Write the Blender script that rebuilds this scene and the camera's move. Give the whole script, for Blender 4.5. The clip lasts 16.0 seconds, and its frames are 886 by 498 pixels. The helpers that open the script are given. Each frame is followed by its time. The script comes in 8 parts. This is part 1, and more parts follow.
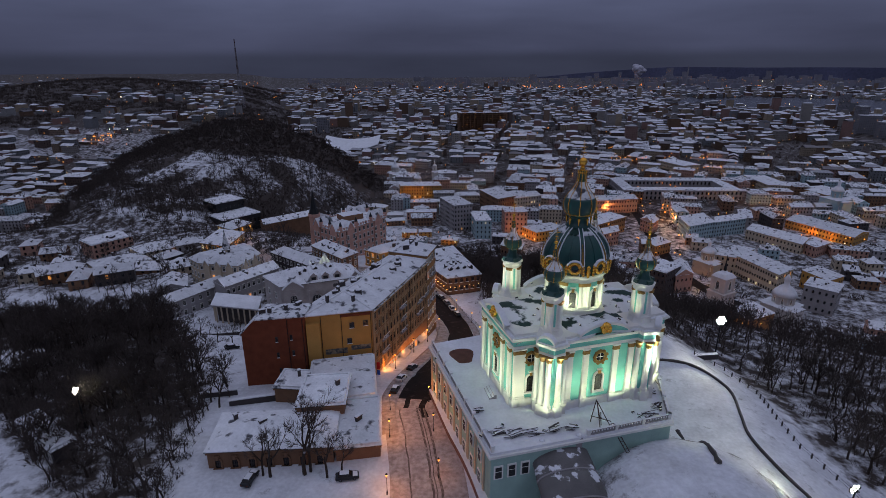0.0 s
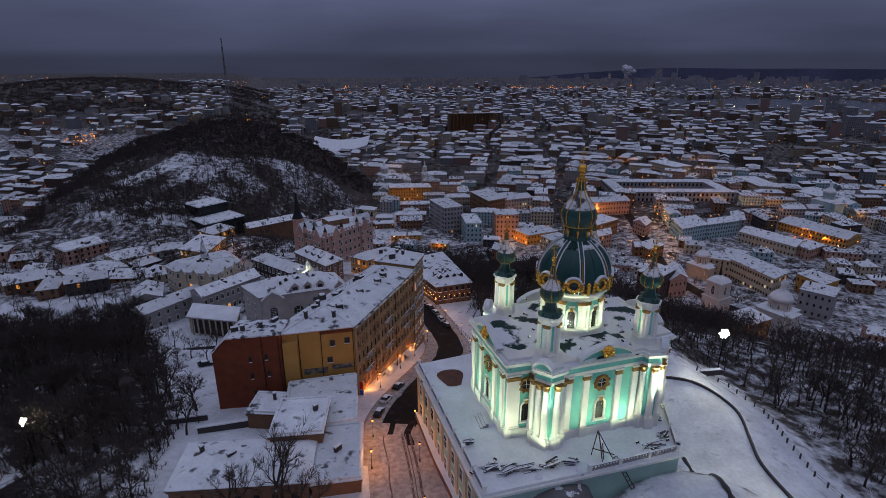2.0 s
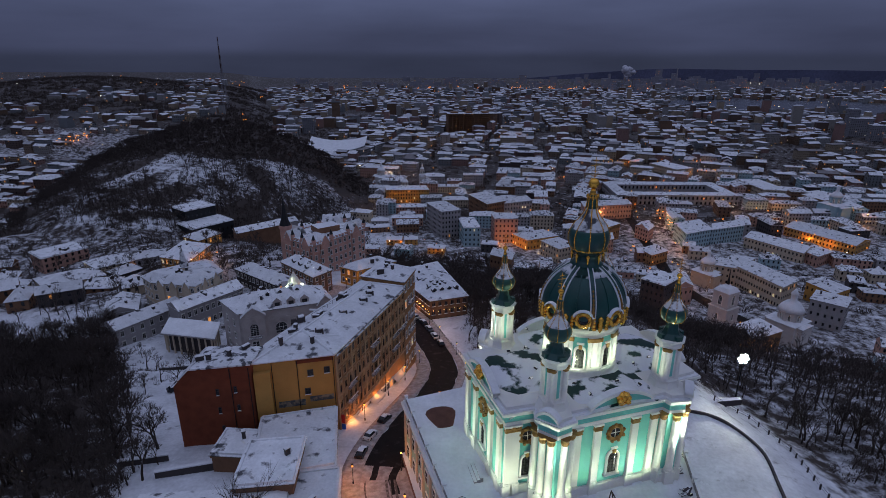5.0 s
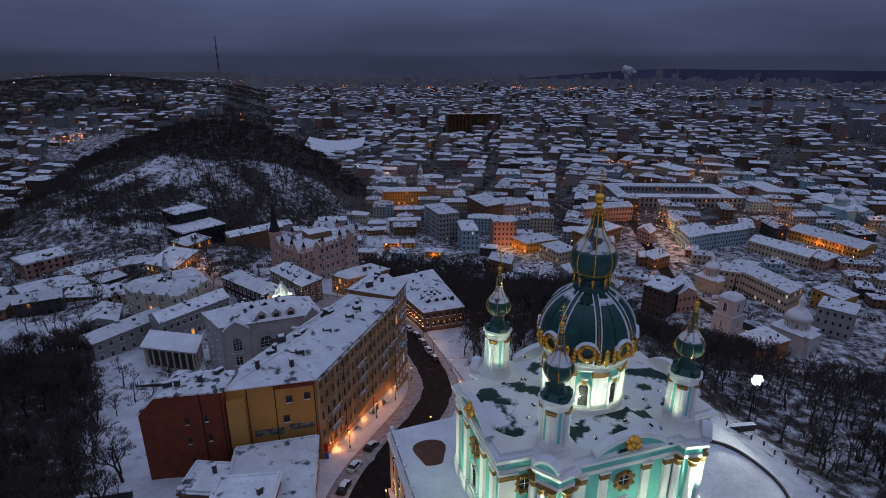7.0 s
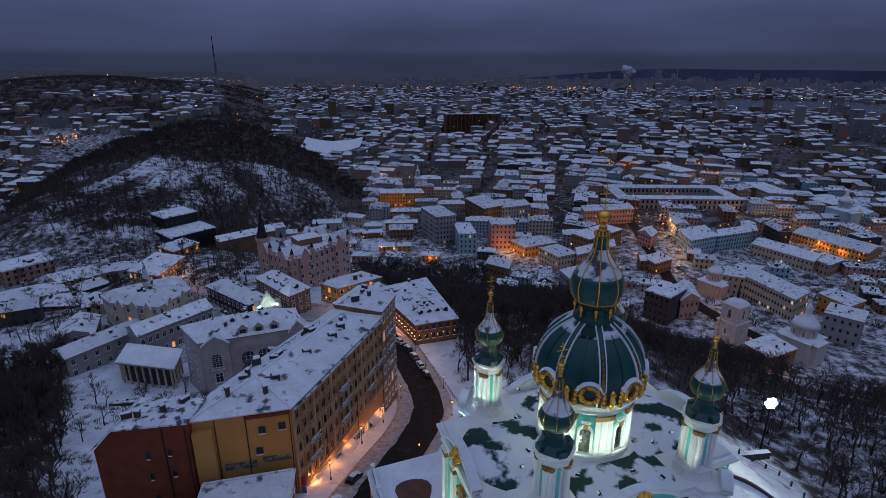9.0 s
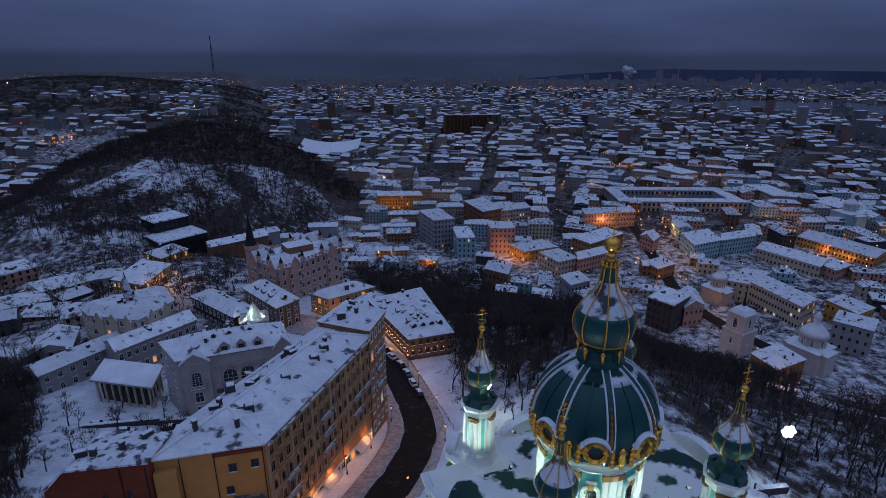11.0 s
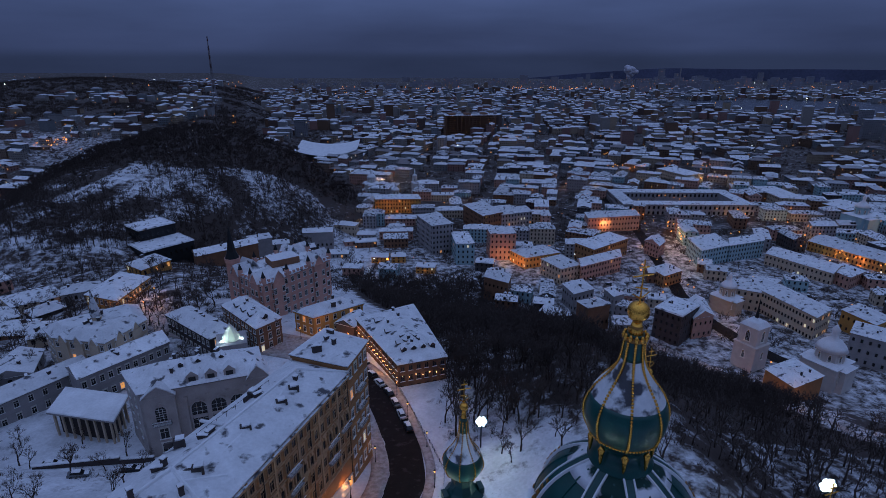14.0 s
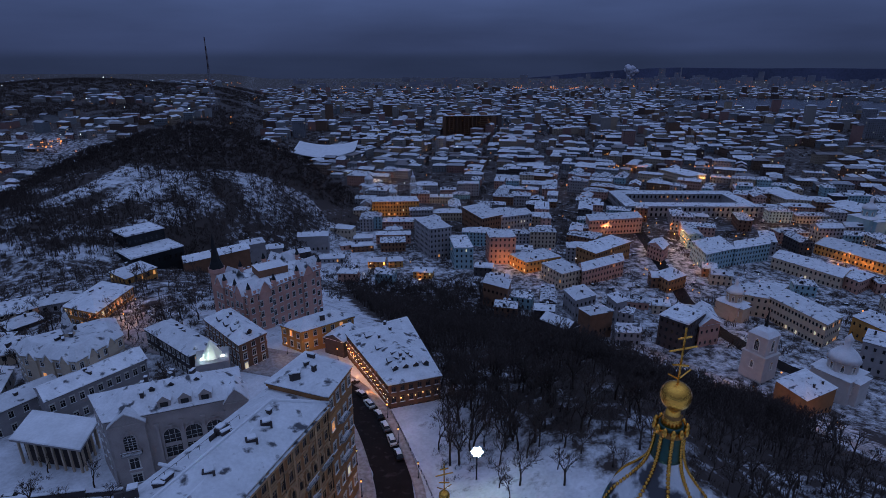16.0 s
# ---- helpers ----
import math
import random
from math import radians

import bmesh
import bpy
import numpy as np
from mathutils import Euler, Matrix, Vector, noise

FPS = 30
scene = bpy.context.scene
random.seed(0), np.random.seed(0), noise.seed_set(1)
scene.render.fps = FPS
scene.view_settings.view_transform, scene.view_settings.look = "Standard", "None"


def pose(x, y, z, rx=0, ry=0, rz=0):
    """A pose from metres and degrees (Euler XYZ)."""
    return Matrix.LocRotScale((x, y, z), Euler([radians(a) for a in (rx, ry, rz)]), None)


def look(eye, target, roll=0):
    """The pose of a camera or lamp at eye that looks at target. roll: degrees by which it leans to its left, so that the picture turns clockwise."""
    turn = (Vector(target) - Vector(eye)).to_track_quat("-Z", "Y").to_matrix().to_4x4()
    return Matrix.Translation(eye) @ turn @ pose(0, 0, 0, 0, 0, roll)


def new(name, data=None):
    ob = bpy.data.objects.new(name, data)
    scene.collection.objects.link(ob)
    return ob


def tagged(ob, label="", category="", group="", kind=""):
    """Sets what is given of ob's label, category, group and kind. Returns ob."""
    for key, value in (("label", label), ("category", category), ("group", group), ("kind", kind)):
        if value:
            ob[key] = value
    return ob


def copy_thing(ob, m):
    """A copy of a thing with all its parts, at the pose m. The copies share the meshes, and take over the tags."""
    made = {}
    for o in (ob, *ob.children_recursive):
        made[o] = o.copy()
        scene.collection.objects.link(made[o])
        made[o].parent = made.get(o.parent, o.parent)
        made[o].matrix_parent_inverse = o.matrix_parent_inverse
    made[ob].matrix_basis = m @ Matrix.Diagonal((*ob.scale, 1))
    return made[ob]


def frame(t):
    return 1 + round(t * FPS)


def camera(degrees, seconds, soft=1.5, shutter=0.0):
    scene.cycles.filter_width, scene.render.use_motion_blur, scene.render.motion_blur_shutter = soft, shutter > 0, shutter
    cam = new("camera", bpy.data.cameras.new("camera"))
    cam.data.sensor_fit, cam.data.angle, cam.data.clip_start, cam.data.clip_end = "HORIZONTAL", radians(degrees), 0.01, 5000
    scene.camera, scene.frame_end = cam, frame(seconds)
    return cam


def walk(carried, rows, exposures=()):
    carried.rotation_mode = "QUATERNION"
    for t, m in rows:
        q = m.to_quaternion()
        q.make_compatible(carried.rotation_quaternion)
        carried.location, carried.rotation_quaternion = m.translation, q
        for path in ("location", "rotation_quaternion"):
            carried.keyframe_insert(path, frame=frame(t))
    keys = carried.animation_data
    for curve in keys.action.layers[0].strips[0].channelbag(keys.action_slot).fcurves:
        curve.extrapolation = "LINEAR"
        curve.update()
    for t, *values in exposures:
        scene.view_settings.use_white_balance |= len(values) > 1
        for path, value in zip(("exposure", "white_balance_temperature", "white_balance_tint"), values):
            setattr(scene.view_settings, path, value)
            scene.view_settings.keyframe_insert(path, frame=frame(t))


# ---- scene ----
cam = camera(78.34, 16.0, 0.7)
# seconds, place, yaw to the left, pitch up, roll
PATH = [
    (0, 0.01, -0.00, 64.01, -0.00, -19.26, -0.26),
    (0.5, 0.21, 2.54, 63.74, -0.47, -19.26, -0.25),
    (1, 0.36, 5.09, 63.55, -0.71, -19.23, -0.21),
    (1.5, 0.59, 7.54, 63.43, -0.92, -19.24, -0.17),
    (2, 0.87, 9.91, 63.39, -1.02, -19.23, -0.09),
    (2.5, 1.11, 12.28, 63.32, -1.04, -19.25, -0.05),
    (3, 1.41, 14.62, 63.20, -1.11, -19.23, -0.01),
    (3.5, 1.69, 16.90, 63.04, -1.12, -19.23, 0.02),
    (4, 2.00, 19.21, 62.92, -1.12, -19.22, 0.05),
    (6.5, 4.28, 31.30, 62.73, -1.15, -19.23, 0.19),
    (7, 4.82, 33.77, 62.68, -1.14, -19.24, 0.18),
    (7.5, 5.38, 36.24, 62.61, -1.12, -19.23, 0.18),
    (8, 6.00, 38.70, 62.51, -1.12, -19.23, 0.20),
    (8.5, 6.57, 41.10, 62.45, -1.15, -19.24, 0.20),
    (9, 7.13, 43.48, 62.42, -1.20, -19.26, 0.19),
    (11.5, 9.65, 55.25, 62.51, -1.14, -19.22, 0.20),
    (12, 10.14, 57.66, 62.52, -1.09, -19.23, 0.16),
    (12.5, 10.67, 60.13, 62.45, -1.05, -19.23, 0.13),
    (13, 11.20, 62.68, 62.46, -1.06, -19.24, 0.08),
    (13.5, 11.71, 65.27, 62.39, -1.01, -19.23, 0.03),
    (14, 12.25, 67.95, 62.33, -0.96, -19.22, -0.00),
    (14.5, 12.81, 70.61, 62.31, -0.96, -19.23, -0.03),
    (15, 13.30, 73.32, 62.28, -0.94, -19.25, -0.05),
    (15.5, 13.80, 75.96, 62.15, -0.94, -19.24, -0.11),
    (16, 14.26, 78.66, 61.95, -0.91, -19.22, -0.16),
]


def aimed(x, y, z, yaw, pitch, roll):
    a, b = radians(yaw), radians(pitch)
    ahead = Vector((-math.sin(a) * math.cos(b), math.cos(a) * math.cos(b), math.sin(b)))
    return look((x, y, z), Vector((x, y, z)) + ahead, roll)


walk(cam, [(row[0], aimed(*row[1:])) for row in PATH],
     [(0, 0.06, 6850, 8), (4, 0.0, 6450, 8), (8, -0.05, 5900, 7), (12, -0.15, 5150, 6), (16, -0.2, 5080, 6)])

# ---- dusk sky ----
world = bpy.data.worlds.new("dusk_sky")
scene.world = world
world.use_nodes = True
wn, wl = world.node_tree.nodes, world.node_tree.links
wn.clear()
w_out = wn.new("ShaderNodeOutputWorld")
w_bg = wn.new("ShaderNodeBackground")
w_co = wn.new("ShaderNodeTexCoord")
w_sep = wn.new("ShaderNodeSeparateXYZ")
w_ramp = wn.new("ShaderNodeValToRGB")
wl.new(w_co.outputs["Generated"], w_sep.inputs[0])
wl.new(w_sep.outputs["Z"], w_ramp.inputs[0])
w_ramp.color_ramp.interpolation = "EASE"
STOPS = ((0.0, (0.034, 0.039, 0.070)), (0.02, (0.052, 0.059, 0.110)), (0.11, (0.085, 0.099, 0.184)),
         (0.35, (0.15, 0.165, 0.255)), (1.0, (0.36, 0.405, 0.62)))
while len(w_ramp.color_ramp.elements) < len(STOPS):
    w_ramp.color_ramp.elements.new(0.5)
for el, (at, c) in zip(w_ramp.color_ramp.elements, STOPS):
    el.position, el.color = at, (*c, 1)
w_map = wn.new("ShaderNodeMapping")
w_map.inputs["Scale"].default_value = (1.2, 1.2, 7.0)
w_noise = wn.new("ShaderNodeTexNoise")
w_noise.inputs["Scale"].default_value, w_noise.inputs["Detail"].default_value = 2.2, 5.0
w_mul = wn.new("ShaderNodeMapRange")
w_mul.inputs["From Min"].default_value, w_mul.inputs["From Max"].default_value = 0.3, 0.7
w_mul.inputs["To Min"].default_value, w_mul.inputs["To Max"].default_value = 0.80, 1.16
w_mix = wn.new("ShaderNodeVectorMath")
w_mix.operation = "SCALE"
wl.new(w_co.outputs["Generated"], w_map.inputs["Vector"])
wl.new(w_map.outputs["Vector"], w_noise.inputs["Vector"])
wl.new(w_noise.outputs["Fac"], w_mul.inputs["Value"])
wl.new(w_ramp.outputs["Color"], w_mix.inputs[0])
wl.new(w_mul.outputs["Result"], w_mix.inputs["Scale"])
wl.new(w_mix.outputs["Vector"], w_bg.inputs["Color"])
w_bg.inputs["Strength"].default_value = 1.0
wl.new(w_bg.outputs[0], w_out.inputs[0])

LAMP_GAIN = 1.0


def lamp(name, kind, at, energy, color, aim=None, size=0.3, spot=60.0, blend=0.6):
    data = bpy.data.lights.new(name, kind)
    data.energy, data.color = energy * LAMP_GAIN, color
    if kind in ("POINT", "SPOT"):
        data.shadow_soft_size = size
    if kind == "AREA":
        data.size = size
    if kind == "SPOT":
        data.spot_size, data.spot_blend = radians(spot), blend
    ob = new(name, data)
    ob.matrix_world = look(at, aim) if aim is not None else Matrix.Translation(at)
    return ob


# ---- materials ----
def mat(name, color, rough=0.8, metal=0.0, vary=0.25, scale=1.0, bump=0.2, second=None, amount=0.5, sharp=0.15, each=0.0, grain=8.0, spec=0.3):
    """A surface with colour variation at two scales, an optional second colour in patches, and fine relief."""
    m = bpy.data.materials.new(name)
    m.use_nodes = True
    n, l = m.node_tree.nodes, m.node_tree.links
    b = n["Principled BSDF"]
    b.inputs["Roughness"].default_value, b.inputs["Metallic"].default_value = rough, metal
    b.inputs["Specular IOR Level"].default_value = spec
    co = n.new("ShaderNodeTexCoord")
    geo = n.new("ShaderNodeNewGeometry")
    big = n.new("ShaderNodeTexNoise")
    big.inputs["Scale"].default_value, big.inputs["Detail"].default_value = 0.35 * scale, 6.0
    fine = n.new("ShaderNodeTexNoise")
    fine.inputs["Scale"].default_value, fine.inputs["Detail"].default_value = grain * scale, 4.0
    for t in (big, fine):
        l.new(geo.outputs["Position"], t.inputs["Vector"])
    add = n.new("ShaderNodeMath")
    add.operation = "MULTIPLY_ADD"
    add.inputs[1].default_value = 0.4
    l.new(fine.outputs["Fac"], add.inputs[0])
    half = n.new("ShaderNodeMath")
    half.operation, half.inputs[1].default_value = "MULTIPLY", 0.6
    l.new(big.outputs["Fac"], half.inputs[0])
    l.new(half.outputs[0], add.inputs[2])
    rng = n.new("ShaderNodeMapRange")
    rng.inputs["From Min"].default_value, rng.inputs["From Max"].default_value = 0.3, 0.7
    rng.inputs["To Min"].default_value, rng.inputs["To Max"].default_value = 1 - vary, 1 + vary * 0.6
    l.new(add.outputs[0], rng.inputs["Value"])
    sc = n.new("ShaderNodeVectorMath")
    sc.operation = "SCALE"
    sc.inputs[0].default_value = color
    l.new(rng.outputs["Result"], sc.inputs["Scale"])
    out = sc.outputs["Vector"]
    if second is not None:
        pn = n.new("ShaderNodeTexNoise")
        pn.inputs["Scale"].default_value, pn.inputs["Detail"].default_value = 0.5 * scale, 7.0
        l.new(geo.outputs["Position"], pn.inputs["Vector"])
        pr = n.new("ShaderNodeMapRange")
        pr.inputs["From Min"].default_value = 0.5 + (0.5 - amount) * 0.5 - sharp / 2
        pr.inputs["From Max"].default_value = 0.5 + (0.5 - amount) * 0.5 + sharp / 2
        l.new(pn.outputs["Fac"], pr.inputs["Value"])
        mx = n.new("ShaderNodeMix")
        mx.data_type = "RGBA"
        l.new(pr.outputs["Result"], mx.inputs["Factor"])
        l.new(out, mx.inputs["A"])
        mx.inputs["B"].default_value = (*second, 1)
        out = mx.outputs["Result"]
    if each:
        oi = n.new("ShaderNodeObjectInfo")
        er = n.new("ShaderNodeMapRange")
        er.inputs["To Min"].default_value, er.inputs["To Max"].default_value = 1 - each, 1 + each * 0.5
        l.new(oi.outputs["Random"], er.inputs["Value"])
        es = n.new("ShaderNodeVectorMath")
        es.operation = "SCALE"
        l.new(out, es.inputs[0])
        l.new(er.outputs["Result"], es.inputs["Scale"])
        out = es.outputs["Vector"]
    l.new(out, b.inputs["Base Color"])
    if bump:
        bp = n.new("ShaderNodeBump")
        bp.inputs["Strength"].default_value, bp.inputs["Distance"].default_value = bump, 0.1
        l.new(add.outputs[0], bp.inputs["Height"])
        l.new(bp.outputs["Normal"], b.inputs["Normal"])
    return m


def island(name, colors, rough=0.85, vary=0.25):
    """One material whose colour changes from mesh island to mesh island."""
    m = mat(name, colors[0], rough, vary=vary)
    n, l = m.node_tree.nodes, m.node_tree.links
    geo = n.new("ShaderNodeNewGeometry")
    ramp = n.new("ShaderNodeValToRGB")
    ramp.color_ramp.interpolation = "CONSTANT"
    while len(ramp.color_ramp.elements) < len(colors):
        ramp.color_ramp.elements.new(0.5)
    for i, (el, c) in enumerate(zip(ramp.color_ramp.elements, colors)):
        el.position, el.color = i / len(colors), (*c, 1)
    l.new(geo.outputs["Random Per Island"], ramp.inputs[0])
    b = n["Principled BSDF"]
    was = b.inputs["Base Color"].links[0].from_socket
    was.node.inputs[0].default_value = (1, 1, 1)
    l.new(ramp.outputs["Color"], was.node.inputs[0])
    return m


def glow(name, color, strength):
    m = bpy.data.materials.new(name)
    m.use_nodes = True
    b = m.node_tree.nodes["Principled BSDF"]
    b.inputs["Base Color"].default_value = (*color, 1)
    b.inputs["Emission Color"].default_value = (*color, 1)
    b.inputs["Emission Strength"].default_value = strength
    return m


def glassy(name, color, rough=0.12):
    m = mat(name, color, rough, vary=0.3, bump=0.0, spec=0.5)
    return m


SNOW = mat("snow", (0.81, 0.82, 0.84), 0.75, vary=0.18, scale=0.6, bump=0.8, grain=2.5)
SNOW_ROOF = mat("snowy_roof", (0.81, 0.82, 0.84), 0.75, vary=0.22, scale=0.8, bump=1.0, second=(0.10, 0.10, 0.11), amount=0.24, sharp=0.09, each=0.16, grain=2.2)
SNOW_THIN = mat("thin_snow_on_tin", (0.80, 0.81, 0.83), 0.7, vary=0.24, scale=1.2, bump=0.9, second=(0.085, 0.085, 0.095), amount=0.40, sharp=0.08, each=0.22, grain=1.8)
SNOW_TRODDEN = mat("trodden_snow", (0.66, 0.65, 0.66), 0.8, vary=0.25, scale=1.5, bump=0.6, second=(0.20, 0.18, 0.17), amount=0.28, sharp=0.25)
ASPHALT_WET = mat("wet_cobbles", (0.014, 0.011, 0.010), 0.75, vary=0.5, scale=1.2, bump=0.4, second=(0.07, 0.06, 0.06), amount=0.10, sharp=0.25, spec=0.15)
STREET_SNOW = mat("brown_trodden_snow", (0.47, 0.42, 0.40), 0.8, vary=0.3, scale=2.0, bump=0.8, second=(0.24, 0.19, 0.17), amount=0.36, sharp=0.35, grain=3.0)
RUT = mat("slushy_wheel_rut", (0.13, 0.10, 0.085), 0.7, vary=0.4, scale=2.0, bump=0.4, second=(0.34, 0.30, 0.28), amount=0.3, sharp=0.2)
WHITE = mat("white_stucco", (0.80, 0.79, 0.74), 0.7, vary=0.14, scale=1.0, bump=0.1)
TEAL = mat("turquoise_stucco", (0.17, 0.53, 0.46), 0.7, vary=0.16, scale=1.0, bump=0.1)
GOLD = mat("gilding", (0.88, 0.48, 0.08), 0.22, 1.0, vary=0.25, scale=3.0, bump=0.25)
BRONZE = mat("dull_gilding", (0.33, 0.18, 0.05), 0.5, 0.4, vary=0.35, scale=3.0, bump=0.4)
GREEN = mat("green_copper_roof", (0.006, 0.060, 0.052), 0.30, 0.0, vary=0.35, scale=1.2, bump=0.15, spec=0.5)
GREEN_SNOW = mat("green_roof_under_snow", (0.78, 0.79, 0.82), 0.7, vary=0.10, scale=0.5, bump=0.3, second=(0.012, 0.042, 0.034), amount=0.44, sharp=0.05)
GLASS = glassy("dark_window", (0.014, 0.014, 0.015), 0.22)
FRAME_W = mat("white_frame", (0.62, 0.60, 0.56), 0.6, vary=0.15)
WARM = glow("lit_window", (1.0, 0.38, 0.08), 0.8)
PALE = glow("pale_lit_window", (1.0, 0.76, 0.42), 0.7)
LAMP_ORANGE = glow("sodium_lamp", (1.0, 0.32, 0.05), 5.0)
LAMP_WARM = glow("warm_lamp", (1.0, 0.50, 0.14), 8.0)
LENS = glow("floodlight_glass", (1.0, 0.98, 0.8), 0.2)
WHITEWALL = mat("whitewashed_wall", (0.60, 0.56, 0.53), 0.8, vary=0.18, bump=0.12)
FLOOD = glow("floodlight_lens", (0.98, 1.0, 0.80), 60.0)
OCHRE = mat("ochre_plaster", (0.50, 0.27, 0.075), 0.85, vary=0.22, scale=0.8, bump=0.15)
BRICK_RED = mat("red_brick_wall", (0.20, 0.052, 0.024), 0.9, vary=0.35, scale=1.5, bump=0.4)
TAN = mat("tan_stone", (0.33, 0.175, 0.075), 0.85, vary=0.25, scale=1.0, bump=0.25)
PINK = mat("pink_plaster", (0.50, 0.29, 0.22), 0.85, vary=0.22, bump=0.15)
GREY = mat("grey_plaster", (0.34, 0.32, 0.32), 0.85, vary=0.22, bump=0.15)
DARKWALL = mat("dark_wall", (0.07, 0.06, 0.06), 0.85, vary=0.3, bump=0.15)
BROWNWALL = mat("brown_plaster", (0.22, 0.12, 0.07), 0.85, vary=0.3, bump=0.15)
CREAM = mat("cream_plaster", (0.52, 0.43, 0.32), 0.85, vary=0.2, bump=0.15)
BLUEWALL = mat("pale_blue_plaster", (0.36, 0.50, 0.54), 0.8, vary=0.18, bump=0.12)
BLACK = mat("blackened_panels", (0.016, 0.018, 0.02), 0.5, vary=0.4, bump=0.1)
IRON = mat("dark_iron", (0.03, 0.03, 0.032), 0.5, 0.6, vary=0.3, bump=0.1)
FAR_ROOF = island("far_snowy_roofs", ((0.70, 0.71, 0.75), (0.50, 0.51, 0.55), (0.80, 0.81, 0.84), (0.16, 0.15, 0.16), (0.62, 0.63, 0.67), (0.34, 0.34, 0.37), (0.08, 0.08, 0.085), (0.76, 0.77, 0.80)), 0.8, 0.3)
NEAR_ROOF = island("snowy_town_roofs", ((0.80, 0.81, 0.83), (0.58, 0.59, 0.62), (0.84, 0.85, 0.87), (0.26, 0.24, 0.24), (0.70, 0.71, 0.74), (0.76, 0.77, 0.79), (0.42, 0.42, 0.44)), 0.8, 0.4)
BARK = mat("wet_bark", (0.045, 0.032, 0.024), 0.9, vary=0.4, scale=2.0, bump=0.5, second=(0.5, 0.5, 0.52), amount=0.12, sharp=0.1)
TWIG = mat("bare_twigs", (0.082, 0.064, 0.056), 0.95, vary=0.4, scale=0.3, bump=0.0)
CITYWALLS = island("town_plaster", ((0.22, 0.16, 0.12), (0.27, 0.25, 0.23), (0.14, 0.09, 0.06), (0.32, 0.26, 0.19), (0.26, 0.16, 0.14), (0.18, 0.19, 0.20), (0.10, 0.07, 0.06), (0.28, 0.28, 0.28)))
WATER = mat("river_water", (0.012, 0.018, 0.035), 0.25, vary=0.3, scale=0.02, bump=0.05)
# pale blue base colour stands in for haze over dark woods
HAZED_FARLAND = mat("haze_tinted_far_land", (0.15, 0.16, 0.25), 0.95, vary=0.4, scale=0.01, bump=0.0)


def ground_material():
    """Snow that thins to dark soil and leaf litter on steep banks and under woods."""
    m = mat("snowy_ground", (0.74, 0.75, 0.78), 0.8, vary=0.30, scale=0.5, bump=0.9, grain=2.5)
    n, l = m.node_tree.nodes, m.node_tree.links
    b = n["Principled BSDF"]
    was = b.inputs["Base Color"].links[0].from_socket
    geo = n.new("ShaderNodeNewGeometry")
    sep = n.new("ShaderNodeSeparateXYZ")
    l.new(geo.outputs["Normal"], sep.inputs[0])
    steep = n.new("ShaderNodeMapRange")
    steep.inputs["From Min"].default_value, steep.inputs["From Max"].default_value = 0.99, 0.80
    l.new(sep.outputs["Z"], steep.inputs["Value"])
    pn = n.new("ShaderNodeTexNoise")
    pn.inputs["Scale"].default_value, pn.inputs["Detail"].default_value = 0.22, 9.0
    pn.inputs["Roughness"].default_value = 0.72
    l.new(geo.outputs["Position"], pn.inputs["Vector"])
    add = n.new("ShaderNodeMath")
    add.operation = "MULTIPLY_ADD"
    add.inputs[1].default_value = 0.17
    l.new(steep.outputs["Result"], add.inputs[0])
    at = n.new("ShaderNodeAttribute")
    at.attribute_name = "litter"
    lit = n.new("ShaderNodeMath")
    lit.operation, lit.inputs[1].default_value = "MULTIPLY_ADD", 0.34
    l.new(at.outputs["Fac"], lit.inputs[0])
    l.new(pn.outputs["Fac"], lit.inputs[2])
    l.new(lit.outputs[0], add.inputs[2])
    pr = n.new("ShaderNodeMapRange")
    pr.inputs["From Min"].default_value, pr.inputs["From Max"].default_value = 0.60, 0.78
    l.new(add.outputs[0], pr.inputs["Value"])
    mx = n.new("ShaderNodeMix")
    mx.data_type = "RGBA"
    l.new(pr.outputs["Result"], mx.inputs["Factor"])
    l.new(was, mx.inputs["A"])
    mx.inputs["B"].default_value = (0.055, 0.042, 0.036, 1)
    l.new(mx.outputs["Result"], b.inputs["Base Color"])
    return m


GROUND = ground_material()


